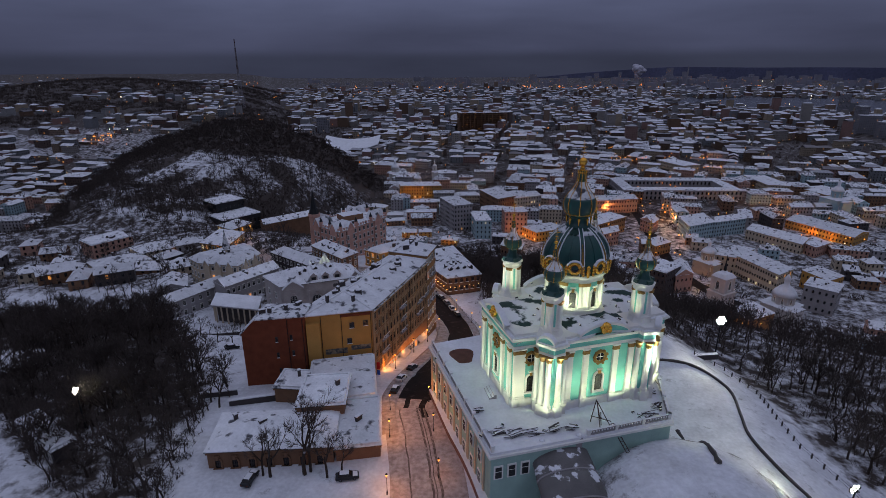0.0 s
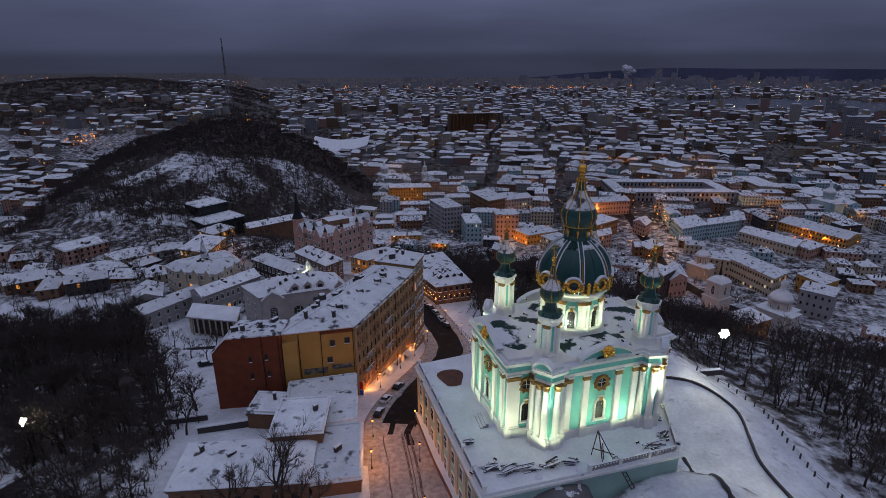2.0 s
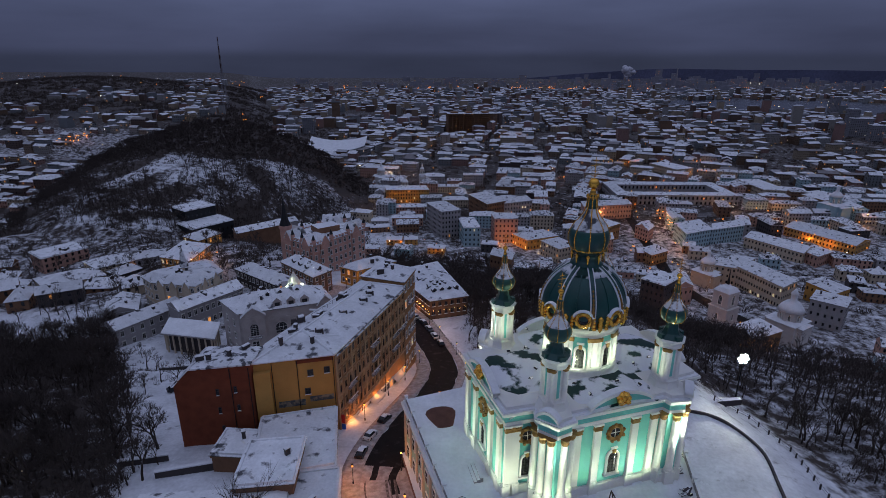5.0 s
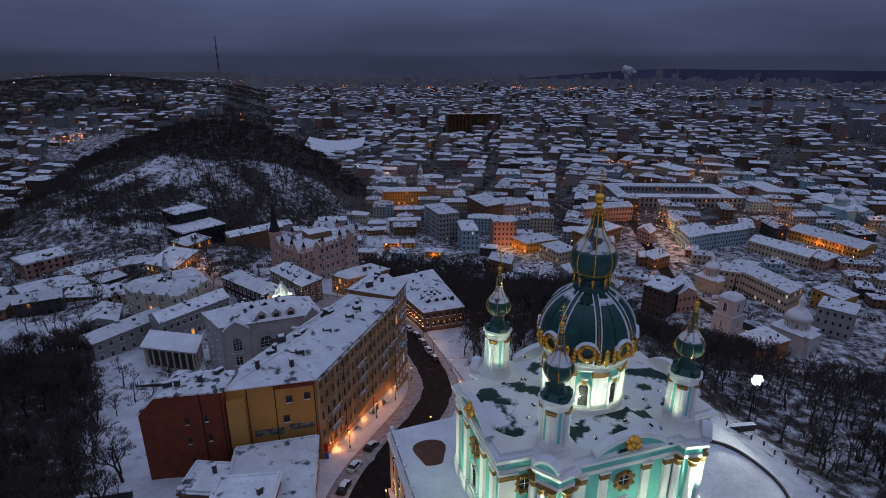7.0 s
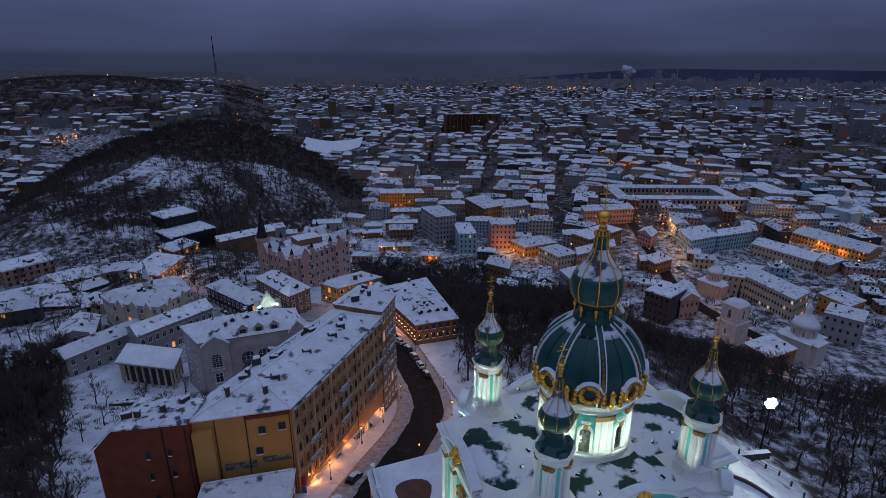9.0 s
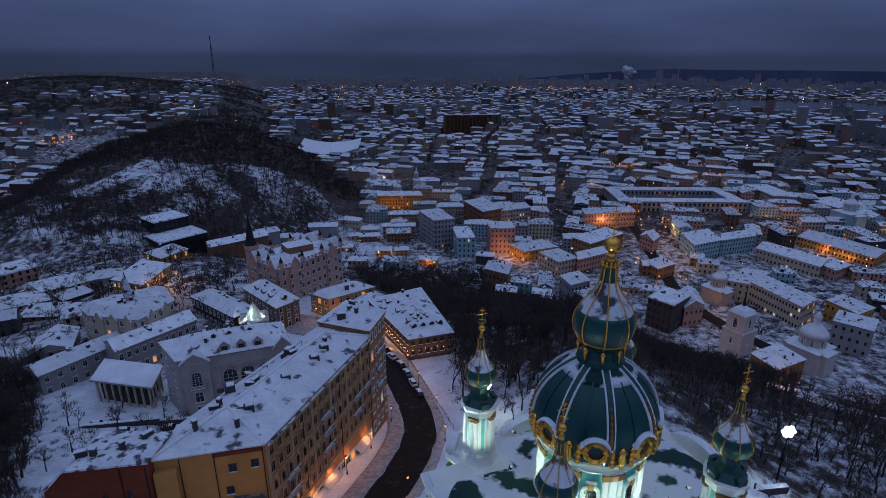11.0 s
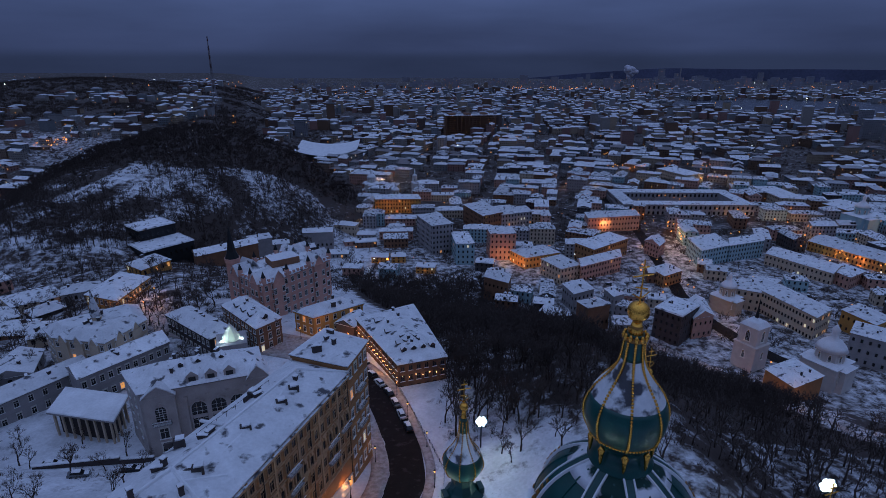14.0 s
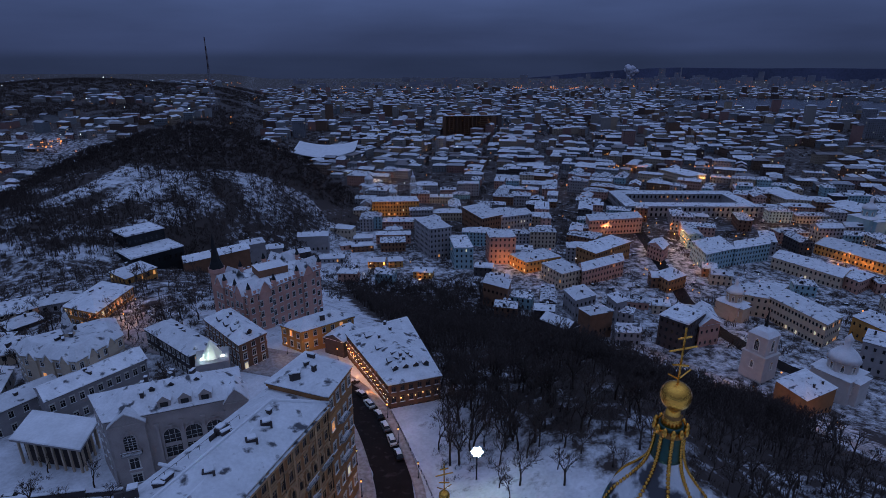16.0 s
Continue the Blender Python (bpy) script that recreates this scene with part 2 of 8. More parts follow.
# ---- mesh tools ----
class Geo:
    """Collects faces for one mesh; every face carries a material slot."""

    def __init__(self):
        self.v, self.f, self.m = [], [], []

    def face(self, pts, m=0):
        k = len(self.v)
        self.v += [tuple(p) for p in pts]
        self.f.append(tuple(range(k, k + len(pts))))
        self.m.append(m)

    def grid(self, rows, m=0, closed=False):
        """Rows of points of one length, joined by quads."""
        k, w = len(self.v), len(rows[0])
        for r in rows:
            self.v += [tuple(p) for p in r]
        for i in range(len(rows) - 1):
            for j in range(w if closed else w - 1):
                a, b = k + i * w + j, k + i * w + (j + 1) % w
                self.f.append((a, b, b + w, a + w))
                self.m.append(m)
        return k

    def prism(self, poly, z0, z1, m=0, top=None, low=False):
        """An upright solid over a counter-clockwise plan; z1 may be one height or one a corner."""
        n, k = len(poly), len(self.v)
        zs = z1 if isinstance(z1, (list, tuple)) else [z1] * n
        self.v += [(x, y, z0) for x, y in poly] + [(x, y, z) for (x, y), z in zip(poly, zs)]
        for i in range(n):
            j = (i + 1) % n
            self.f.append((k + i, k + j, k + n + j, k + n + i))
            self.m.append(m)
        self.f.append(tuple(range(k + n, k + 2 * n)))
        self.m.append(m if top is None else top)
        if low:
            self.f.append(tuple(range(k + n - 1, k - 1, -1)))
            self.m.append(m)

    def box(self, x, y, z, sx, sy, sz, m=0, rz=0.0, top=None):
        """A box with its base centre at x, y, z."""
        c, s = math.cos(rz), math.sin(rz)
        pts = [(x + c * a - s * b, y + s * a + c * b) for a, b in ((-sx / 2, -sy / 2), (sx / 2, -sy / 2), (sx / 2, sy / 2), (-sx / 2, sy / 2))]
        self.prism(pts, z, z + sz, m, top, True)

    def lathe(self, prof, n=24, x=0.0, y=0.0, m=0, turn=0.0, cap=True):
        """A round body from pairs of radius and height, from below upwards."""
        k = self.grid([[(x + r * math.cos(turn + 2 * math.pi * j / n), y + r * math.sin(turn + 2 * math.pi * j / n), z) for j in range(n)] for r, z in prof], m, True)
        if cap:
            t = k + (len(prof) - 1) * n
            self.f += [tuple(range(t, t + n)), tuple(range(k + n - 1, k - 1, -1))]
            self.m += [m, m]

    def tube(self, path, radii, n=5, m=0):
        """A round bar along a path of points."""
        rings = []
        for i, p in enumerate(path):
            a, b = Vector(path[max(i - 1, 0)]), Vector(path[min(i + 1, len(path) - 1)])
            d = (b - a).normalized()
            u = d.cross(Vector((0.3, 0.2, 1.0)) if abs(d.z) < 0.9 else Vector((1, 0.1, 0))).normalized()
            w = d.cross(u)
            r = radii[i] if isinstance(radii, (list, tuple)) else radii
            rings.append([tuple(Vector(p) + r * (math.cos(2 * math.pi * j / n) * u + math.sin(2 * math.pi * j / n) * w)) for j in range(n)])
        k = self.grid(rings, m, True)
        t = k + (len(rings) - 1) * n
        self.f += [tuple(range(t, t + n)), tuple(range(k + n - 1, k - 1, -1))]
        self.m += [m, m]

    def weld(self):
        """Joins corners that lie in one place."""
        seen, new_v, where = {}, [], []
        for p in self.v:
            k = (round(p[0], 3), round(p[1], 3), round(p[2], 3))
            if k not in seen:
                seen[k] = len(new_v)
                new_v.append(p)
            where.append(seen[k])
        kept = [(tuple(dict.fromkeys(where[i] for i in f)), m) for f, m in zip(self.f, self.m)]
        kept = [(f, m) for f, m in kept if len(f) > 2]
        self.v, self.f, self.m = new_v, [f for f, _ in kept], [m for _, m in kept]
        return self

    def mesh(self, name, mats, smooth=False):
        me = bpy.data.meshes.new(name)
        me.from_pydata(self.v, [], self.f)
        for mt in mats if isinstance(mats, (list, tuple)) else [mats]:
            me.materials.append(mt)
        if len(me.materials) > 1:
            me.polygons.foreach_set("material_index", self.m)
        if smooth:
            me.polygons.foreach_set("use_smooth", [True] * len(me.polygons))
        me.update()
        return me


def part(name, geo, mats, parent, label="", smooth=False, at=None, kind=""):
    """One mesh object under a thing or a part; geo may be a Geo or ready mesh data."""
    me = geo if isinstance(geo, bpy.types.Mesh) else geo.mesh(name, mats, smooth)
    ob = new(name, me)
    ob.parent = parent
    if at is not None:
        ob.matrix_basis = at
    if label or kind:
        tagged(ob, label, kind=kind)
    return ob


def thing(name, label, category, at=None, group="", kind=""):
    ob = new(name)
    if at is not None:
        ob.matrix_basis = at
    return tagged(ob, label, category, group, kind)


def solid(name, geo, mats, label, category, at=None, group="", kind="", smooth=False):
    ob = new(name, geo if isinstance(geo, bpy.types.Mesh) else geo.mesh(name, mats, smooth))
    if at is not None:
        ob.matrix_basis = at
    return tagged(ob, label, category, group, kind)


def ss(a, b, t):
    u = min(max((t - a) / (b - a), 0.0), 1.0)
    return u * u * (3 - 2 * u)


def ring(poly, d):
    """A counter-clockwise plan grown outwards by d."""
    out, n = [], len(poly)
    for i in range(n):
        p, q, r = Vector(poly[i - 1]), Vector(poly[i]), Vector(poly[(i + 1) % n])
        a, b = (q - p).normalized(), (r - q).normalized()
        na, nb = Vector((a.y, -a.x)), Vector((b.y, -b.x))
        k = na + nb
        s = d / max(1 + na.dot(nb), 0.3)
        out.append((q.x + k.x * s, q.y + k.y * s))
    return out


# ---- the lie of the land ----
PODIL = -88.0


def bump(x, y, cx, cy, rx, ry, turn, high, power=1.0):
    c, s = math.cos(radians(turn)), math.sin(radians(turn))
    u, v = ((x - cx) * c + (y - cy) * s) / rx, (-(x - cx) * s + (y - cy) * c) / ry
    return high * math.exp(-((u * u + v * v) ** power))


# the castle hill along its ridge: height, crest line, width of the town side, shoulder over the far valley
RIDGE_Y = (275, 310, 345, 400, 440, 500, 540, 580, 640, 700, 760, 800)
RIDGE_Z = (-90, -46, -33, -31, -30, -18, -11, -7, -7, -14, -45, -95)
RIDGE_X = (-222, -222, -222, -230, -232, -226, -232, -240, -240, -240, -235, -230)
RIDGE_W = (40, 46, 56, 84, 112, 132, 145, 150, 150, 140, 120, 110)
EDGE_X = (-236, -242, -252, -280, -288, -305, -315, -325, -335, -335, -320, -300)
EDGE_Z = (-95, -52, -46, -39, -36, -34, -33, -31, -30, -35, -60, -98)


def along_ridge(y, values):
    return float(np.interp(y, RIDGE_Y, values))


def base_land(x, y):
    """The upper town falling to the river plain."""
    upper = -12.0 - 15.0 * ss(95, 190, y) * ss(60, 10, x) - 8.0 * ss(60, 95, x) - 4.0 * ss(105, 145, y) * ss(62, 82, x)
    upper -= 10.0 * ss(-80, -170, x) * ss(150, 260, y)
    xx = min(max(x, -220), 260)
    upper -= 5.0 * ss(-42, -60, x) * ss(160, 182, y) * ss(230, 205, y)
    west = ss(-225, -285, x)
    top, foot = 205 - 0.62 * xx - 35 * west, 425 - 0.62 * xx - 130 * west
    return upper + (PODIL - upper) * ss(top, foot, y)


def castle_rise(x, y, base=None):
    """How far the long castle hill stands above the land round it."""
    if not (275 < y < 800 and -420 < x < 10):
        return 0.0
    base = base_land(x, y) if base is None else base
    zt, xc = along_ridge(y, RIDGE_Z), along_ridge(y, RIDGE_X)
    if x >= xc:
        s = (x - xc) / along_ridge(y, RIDGE_W)
        z = zt - (zt - base) * float(np.interp(s, (0, 0.2, 0.47, 0.7, 0.85, 1.0, 1.2), (0, 0.04, 0.19, 0.36, 0.6, 0.84, 1.0)))
    else:
        xl, zl = along_ridge(y, EDGE_X), along_ridge(y, EDGE_Z)
        if x > xl:
            z = zt + (zl - zt) * ((xc - x) / (xc - xl)) ** 1.2
        else:
            z = zl + (base - zl) * ss(xl, xl - 58, x)
    return max(0.0, z - base)


def far_hill(x, y):
    return bump(x, y, -1180, 1980, 330, 420, 10, 48, 1.2)


def land(x, y):
    """Height of the ground: the upper town falling to the river plain, with one long castle hill."""
    z = base_land(x, y)
    z += castle_rise(x, y, z)
    z += bump(x, y, 43, 73, 17, 17, 0, 10.0, 2.5)
    z += bump(x, y, -125, 150, 34, 34, 0, 4, 1.2)
    z += 42 * ss(700, 1180, y) * ss(-0.27 * y, -0.37 * y, x)
    z += far_hill(x, y)
    z += 1.2 * noise.noise((x / 23, y / 23, 0)) * ss(60, 120, abs(x - 20))
    z += 4 * noise.noise((x / 60, y / 60, 3)) * ss(-100, -160, x) * ss(900, 700, y)
    return z


def steps(lo, hi, mid, fine, grow):
    """Grid lines that stand close round mid and widen away from it."""
    right, at, d = [mid], mid, fine
    while at < hi:
        at += d
        d *= grow
        right.append(min(at, hi))
    left, at, d = [], mid, fine
    while at > lo:
        at -= d
        d *= grow
        left.append(max(at, lo))
    return left[::-1] + right


def ravine_edge(x):
    """How far the wood of the ravine reaches towards the lower town."""
    return float(np.interp(x, (-60, 45, 62, 87, 116, 136, 150), (432, 428, 398, 350, 336, 287, 262)))


def by_lane(x, y):
    """The open strip of yards along the lane at the foot of the church slope."""
    return 196 < y < 350 and -9 < x - float(np.interp(y, (188, 205, 234, 262, 288, 308, 328, 344), (136, 141, 149, 156, 154, 150, 140, 125))) < 26


def park_edge(y):
    """The side of the park wood towards the yard of the brick house."""
    return -52 - 0.10 * (y - 90) if y < 112 else -55 - 0.62 * (y - 112)


def clearing(x, y):
    """Open snow in the park, round the cabin and beyond it."""
    return (x < -69 - 1.25 * (y - 78) and y < 101) or (x < -118 and 112 < y < 140)


def litter(x, y):
    """How far leaf litter, soil and trodden streets show through the snow, 0 to 1."""
    v = 0.0
    rise = castle_rise(x, y)
    if rise > 3:
        v = 0.66 + 1.0 * noise.noise((x / 22, y / 22, 1.5)) - 0.20 * ss(-235, -205, x) * ss(440, 470, y)
        v -= 1.3 * max(0.0, 1.2 - ((x + 236 - 0.3 * (y - 470)) / 13) ** 2 - ((y - 470) / 36) ** 2)
        v = max(v, 1.0 * ss(0, 20, y - 500 - 1.0 * max(0, x + 190)), 1.0 * ss(6, -8, x - along_ridge(y, EDGE_X)))
    if (x > 84 + 0.03 * (140 - y) or y > 152) and x > 58 and 30 < y < 300 - 0.35 * (x - 60):
        v = max(v, 0.66 if y < 160 else 0.56)
    if 138 < y < 215 and x > 62 - 0.62 * (y - 138):
        v = max(v, 0.60 * ss(138, 146, y))
    if 172 < y < ravine_edge(x) - 4 and x > 14 - 0.31 * max(0, y - 207):
        v = max(v, 0.30 * ss(172, 182, y) + 0.62 * ss(30, 44, x) * ss(172, 182, y), 0.80 * ss(200, 226, y))
    if x < park_edge(y) and y < 205:
        v = max(v, 0.92 * ss(0, -6, x - park_edge(y)) * (0.25 if clearing(x, y) else (0.7 if y < 104 else 1)))
    if -130 < x < -50 and 196 < y < 262:
        v = max(v, 0.55 * ss(196, 206, y) * ss(-50, -62, x))
    if by_lane(x, y):
        v = min(v, 0.3)
    low = ss(-72, -80, land(x, y))
    v = max(v, (0.92 - 0.32 * ss(560, 470, y)) * low)
    if -135 < x < -35 and 440 < y < 560:
        v *= 0.45
    if rise <= 3:
        v = max(v, 0.66 * ss(-60, -90, x) * ss(215, 235, y))
    v = max(v, 0.9 * ss(8, 20, far_hill(x, y)), 0.98 * ss(900, 1080, y) * ss(-0.27 * y, -0.33 * y, x))
    v = max(v, 0.85 * ss(1500, 3200, y))
    return v


g = Geo()
xs, ys = steps(-4900, 4900, -40, 3.0, 1.022), steps(-400, 4900, 130, 3.0, 1.018)
g.grid([[(x, y, land(x, y)) for x in xs] for y in ys])
ground = solid("ground", g, GROUND, "snow-covered ground falling from the upper town to the plain", "ground", kind="structure", smooth=True)
attr = ground.data.attributes.new("litter", "FLOAT", "POINT")
attr.data.foreach_set("value", [litter(x, y) for y in ys for x in xs])


# ---- the street ----
def curve_through(pts, k=8):
    """A smooth line through points of x and y."""
    return fine_line([Vector(p) for p in pts], k)


def fine_line(p, k):
    out, n = [], len(p)
    for i in range(n - 1):
        p0, p1, p2, p3 = (p[min(max(j, 0), n - 1)] for j in (i - 1, i, i + 1, i + 2))
        for s in range(k):
            t = s / k
            out.append(0.5 * ((2 * p1) + (p2 - p0) * t + (2 * p0 - 5 * p1 + 4 * p2 - p3) * t * t + (3 * p1 - p0 - 3 * p2 + p3) * t ** 3))
    return out + [p[-1]]


def ribbon(line, left, right, lift, edge=0.0, cross=4, ragged=0.0):
    """A band laid on the land along a line, from left to right of it (metres), with an upstand at both edges."""
    g, rows = Geo(), []
    for i, q in enumerate(line):
        d = (line[min(i + 1, len(line) - 1)] - line[max(i - 1, 0)]).normalized()
        n = Vector((-d.y, d.x))
        row = []
        for j in range(cross + 1):
            o = left + (right - left) * j / cross
            o += ragged * noise.noise((q.x * 0.22, q.y * 0.22, 0.0 if o < 0 else 7.0))
            x, y = q.x - n.x * o, q.y - n.y * o
            row.append((x, y, land(x, y) + lift))
        if edge:
            row = [(row[0][0], row[0][1], row[0][2] - edge)] + row + [(row[-1][0], row[-1][1], row[-1][2] - edge)]
        rows.append(row)
    g.grid(rows)
    return g


def fine_ground():
    """The town street and the market square, dark where they are cleared."""
    line = curve_through([(215, 720), (205, 640), (203, 560), (192, 490), (183, 430), (177, 385), (182, 350), (192, 322), (205, 305)], 6)
    solid("town_street", ribbon(line, -4.5, 4.5, 0.2, 0, 2, 1.0), ASPHALT_WET, "cleared street of the lower town", "road", kind="structure", smooth=True)
    g = Geo()
    g.face([(x, y, land(x, y) + 0.25) for x, y in ((318, 508), (372, 478), (440, 500), (425, 548), (372, 612), (345, 590), (215, 575), (205, 552), (300, 552))])
    solid("market_square", g, mat("slushy_square", (0.10, 0.09, 0.09), 0.6, vary=0.4, scale=0.5, second=(0.45, 0.44, 0.44), amount=0.32, sharp=0.2), "slushy cleared market square", "road", kind="structure")


fine_ground()
solid("lane", ribbon(curve_through([(96, 366), (108, 358), (125, 344), (140, 328), (150, 308), (154, 288), (156, 262), (149, 234), (141, 205), (136, 188)], 6), -3.2, 3.2, 0.22, 0, 3, 0.5), STREET_SNOW, "snowy lane along the foot of the wood", "road", kind="structure", smooth=True)
STREET = curve_through([(-2, 20), (-2, 55), (-3, 80), (-5, 95), (-7, 107), (-5.5, 119), (-0.5, 136), (4.2, 152), (6.0, 166), (3.6, 179), (-1.8, 195), (-8.5, 207), (-17, 217), (-28, 225.5), (-42, 230.5), (-62, 237), (-85, 248), (-100, 262)])
solid("road", ribbon(STREET[35:100], -4.1, 4.1, 0.16, 0, 6, 0.8), ASPHALT_WET, "dark wet cobbled street winding downhill", "road", kind="structure", smooth=True)
for o, w, k in ((1.6, 1.5, 29), (-2.2, 1.2, 32)):
    solid("road_slush", ribbon(STREET[k:37], o, o + w, 0.17, 0, 2, 1.2), ASPHALT_WET, "ragged tongue of bare wet cobbles", "road", kind="structure", smooth=True)
solid("road_lower", ribbon(STREET[98:], -4.4, 4.6, 0.15, 0, 6, 0.6), STREET_SNOW, "lower street under lit trodden snow", "road", kind="structure", smooth=True)
solid("road_snowy", ribbon(STREET[:37], -7.0, 7.5, 0.14, 0, 6), STREET_SNOW, "street under trodden snow with wheel tracks", "road", kind="structure", smooth=True)
for o, w in ((0.7, 0.45), (2.3, 0.5), (-3.2, 0.3), (1.5, 0.2)):
    solid("wheel_track", ribbon(STREET[6:33], o, o + w, 0.19, 0, 1, 0.35), RUT, "dark wheel track worn through the snow", "road", kind="structure")
solid("pavement", ribbon(STREET[26:], -8.2, -4.1, 0.30, 0.35), STREET_SNOW, "snowy pavement with a kerb", "pavement", kind="structure", smooth=True)
solid("pavement", ribbon(STREET[38:], 4.1, 6.3, 0.30, 0.35), STREET_SNOW, "snowy pavement with a kerb", "pavement", kind="structure", smooth=True)

# ---- the church on its terrace building ----
CHURCH = pose(26.6, 102.4, 0, 0, 0, 16.3)
DECK = pose(26.6, 102.4, 0, 0, 0, 11.3)
church = thing("church", "floodlit turquoise and white baroque church with green gilded domes", "church", CHURCH)
# plan, counter-clockwise: a cross with slanting piers at the inner corners
QUARTER = [(16.3, 8.2), (11.3, 8.5), (12.3, 11.0), (10.6, 13.2), (8.4, 12.8), (8.0, 11.7)]


def around(quarter):
    a = quarter
    b = [(-x, y) for x, y in reversed(quarter)]
    return [(x, -y) for x, y in reversed(a)][0:0] + a + b + [(-x, -y) for x, y in a] + [(x, -y) for x, y in reversed(a)]


PLAN = around(QUARTER)
g = Geo()
g.prism(ring(PLAN, 0.35), -0.6, 1.6, 1, low=True)
g.prism(PLAN, 1.6, 12.9, 0)
part("wall", g, [TEAL, WHITE], church, "turquoise stucco walls on a white plinth")
g = Geo()
for d, a, b in ((0.28, 12.6, 13.2), (0.18, 13.2, 14.3), (0.55, 14.3, 14.65), (0.85, 14.65, 15.05)):
    g.prism(ring(PLAN, d), a, b, 2 if a == 13.2 else 0, low=True)
g.prism(ring(PLAN, 0.6), 15.05, 15.25, 1, low=True)
part("cornice", g, [WHITE, SNOW, TEAL], church, "white moulded cornice with snow on top")
g = Geo()
g.prism(ring(PLAN, 0.1), 15.2, 15.75, 0, low=True)
part("parapet", g, [WHITE], church)


def pilaster_mesh(w, d, h):
    g = Geo()
    g.box(0, 0, 0, w + 0.35, d + 0.3, 1.9, 0)
    g.box(0, 0, 1.9, w + 0.18, d + 0.16, 0.35, 0)
    g.box(0, 0, 2.25, w, d, h - 2.25 - 1.15, 0)
    g.box(0, 0, h - 1.15, w + 0.2, d + 0.18, 0.2, 1)
    g.box(0, 0, h - 0.95, w + 0.1, d + 0.1, 0.4, 1)
    for sx in (-1, 1):
        g.box(sx * w * 0.42, -d * 0.5, h - 0.62, 0.34, 0.34, 0.34, 1)
    g.box(0, 0, h - 0.32, w + 0.4, d + 0.3, 0.32, 0)
    return g.mesh("pilaster", [WHITE, BRONZE])


PIL = pilaster_mesh(1.15, 0.55, 12.7)
rc = Geo()
rc.box(0, 0, 0, 1.5, 1.3, 2.3, 0)
rc.lathe([(0.7, 2.3), (0.7, 2.6), (0.58, 2.85), (0.56, 7.0), (0.48, 11.5)], 14, m=0)
rc.lathe([(0.5, 11.5), (0.62, 11.8), (0.55, 12.2), (0.82, 12.7)], 10, m=1)
RCOL = rc.mesh("column", [WHITE, BRONZE])


def on_wall(a, b, t, out=0.0, z=0.0):
    """A place on the wall from a to b, turned so that -y points outwards."""
    a, b = Vector(a), Vector(b)
    d = (b - a).normalized()
    n = Vector((d.y, -d.x))
    p = a + (b - a) * t + n * out
    return Matrix.Translation((p.x, p.y, z)) @ Matrix.Rotation(math.atan2(d.y, d.x), 4, "Z")


edges = [(PLAN[i], PLAN[(i + 1) % len(PLAN)]) for i in range(len(PLAN))]
for a, b in edges:
    L = (Vector(b) - Vector(a)).length
    if L > 15.5:  # long middle bays
        ts = (0.09, 0.30, 0.70, 0.91)
    elif L > 4.0:
        ts = (0.10, 0.33) if abs(a[0]) > abs(b[0]) else (0.67, 0.90)
    elif L > 2.4:
        ts = (0.27, 0.73)
    else:
        ts = (0.5,)
    for t in ts:
        if L < 4.0:
            part("column", RCOL, None, church, at=on_wall(a, b, t, 0.35))
        else:
            part("pilaster", PIL, None, church, at=on_wall(a, b, t, 0.2))


def window_mesh(w, h):
    """An arched window with a surround, keystone, sill and glazing bars; -y outwards, sill at z 0."""
    g, n = Geo(), 10
    arc = [(w / 2 * math.cos(math.pi * i / n), h - w / 2 + w / 2 * math.sin(math.pi * i / n)) for i in range(n + 1)]
    inner = [(w / 2, 0)] + arc + [(-w / 2, 0)]
    k = 1 + 0.62 / w
    outer = [(x * k, z if z <= 0 else (z - (h - w / 2)) * k + h - w / 2 if z > h - w / 2 else z) for x, z in inner]
    g.grid([[(x, -0.32, z) for x, z in outer], [(x, -0.32, z) for x, z in inner], [(x, -0.04, z) for x, z in inner]], 0)
    g.grid([[(x, 0.0, z) for x, z in outer], [(x, -0.32, z) for x, z in outer]], 0)
    g.face([(x, -0.05, z) for x, z in inner], 1)
    g.box(0, -0.22, -0.35, w + 1.0, 0.5, 0.35, 0)
    for x in (-w / 6, w / 6):
        g.box(x, -0.09, 0, 0.07, 0.06, h - w * 0.12, 2)
    for i in range(1, 6):
        g.box(0, -0.09, i * h / 6.5, w - 0.05, 0.05, 0.06, 2)
    g.box(0, -0.4, h - 0.05, 0.55, 0.25, 0.75, 3)
    g.box(0, -0.36, h + 0.7, 1.1, 0.3, 0.25, 0)
    return g.mesh("arched_window", [WHITE, GLASS, FRAME_W, BRONZE])


def oculus_mesh(r):
    """A round window in a gilded wreath."""
    g, n = Geo(), 24
    rings = []
    for k, y in ((1.75, 0.0), (1.7, -0.2), (1.35, -0.42), (1.05, -0.25), (1.0, -0.06)):
        rings.append([(r * k * (1 + 0.07 * math.cos(8 * a)) * math.cos(a), y, r * k * (1 + 0.07 * math.cos(8 * a)) * math.sin(a)) for a in (2 * math.pi * i / n for i in range(n))])
    g.grid(rings, 0, True)
    g.face([(r * math.cos(-2 * math.pi * i / n), -0.05, r * math.sin(-2 * math.pi * i / n)) for i in range(n)], 1)
    for a in range(8):
        u = a * math.pi / 4 + 0.39
        g.box(1.62 * r * math.cos(u), -0.3, 1.62 * r * math.sin(u) - 0.18, 0.42, 0.4, 0.36, 0)
    g.box(0, -0.1, -r, 0.08, 0.06, 2 * r, 2)
    g.box(0, -0.1, -0.04, 2 * r, 0.06, 0.08, 2)
    return g.mesh("oculus", [BRONZE, GLASS, FRAME_W])


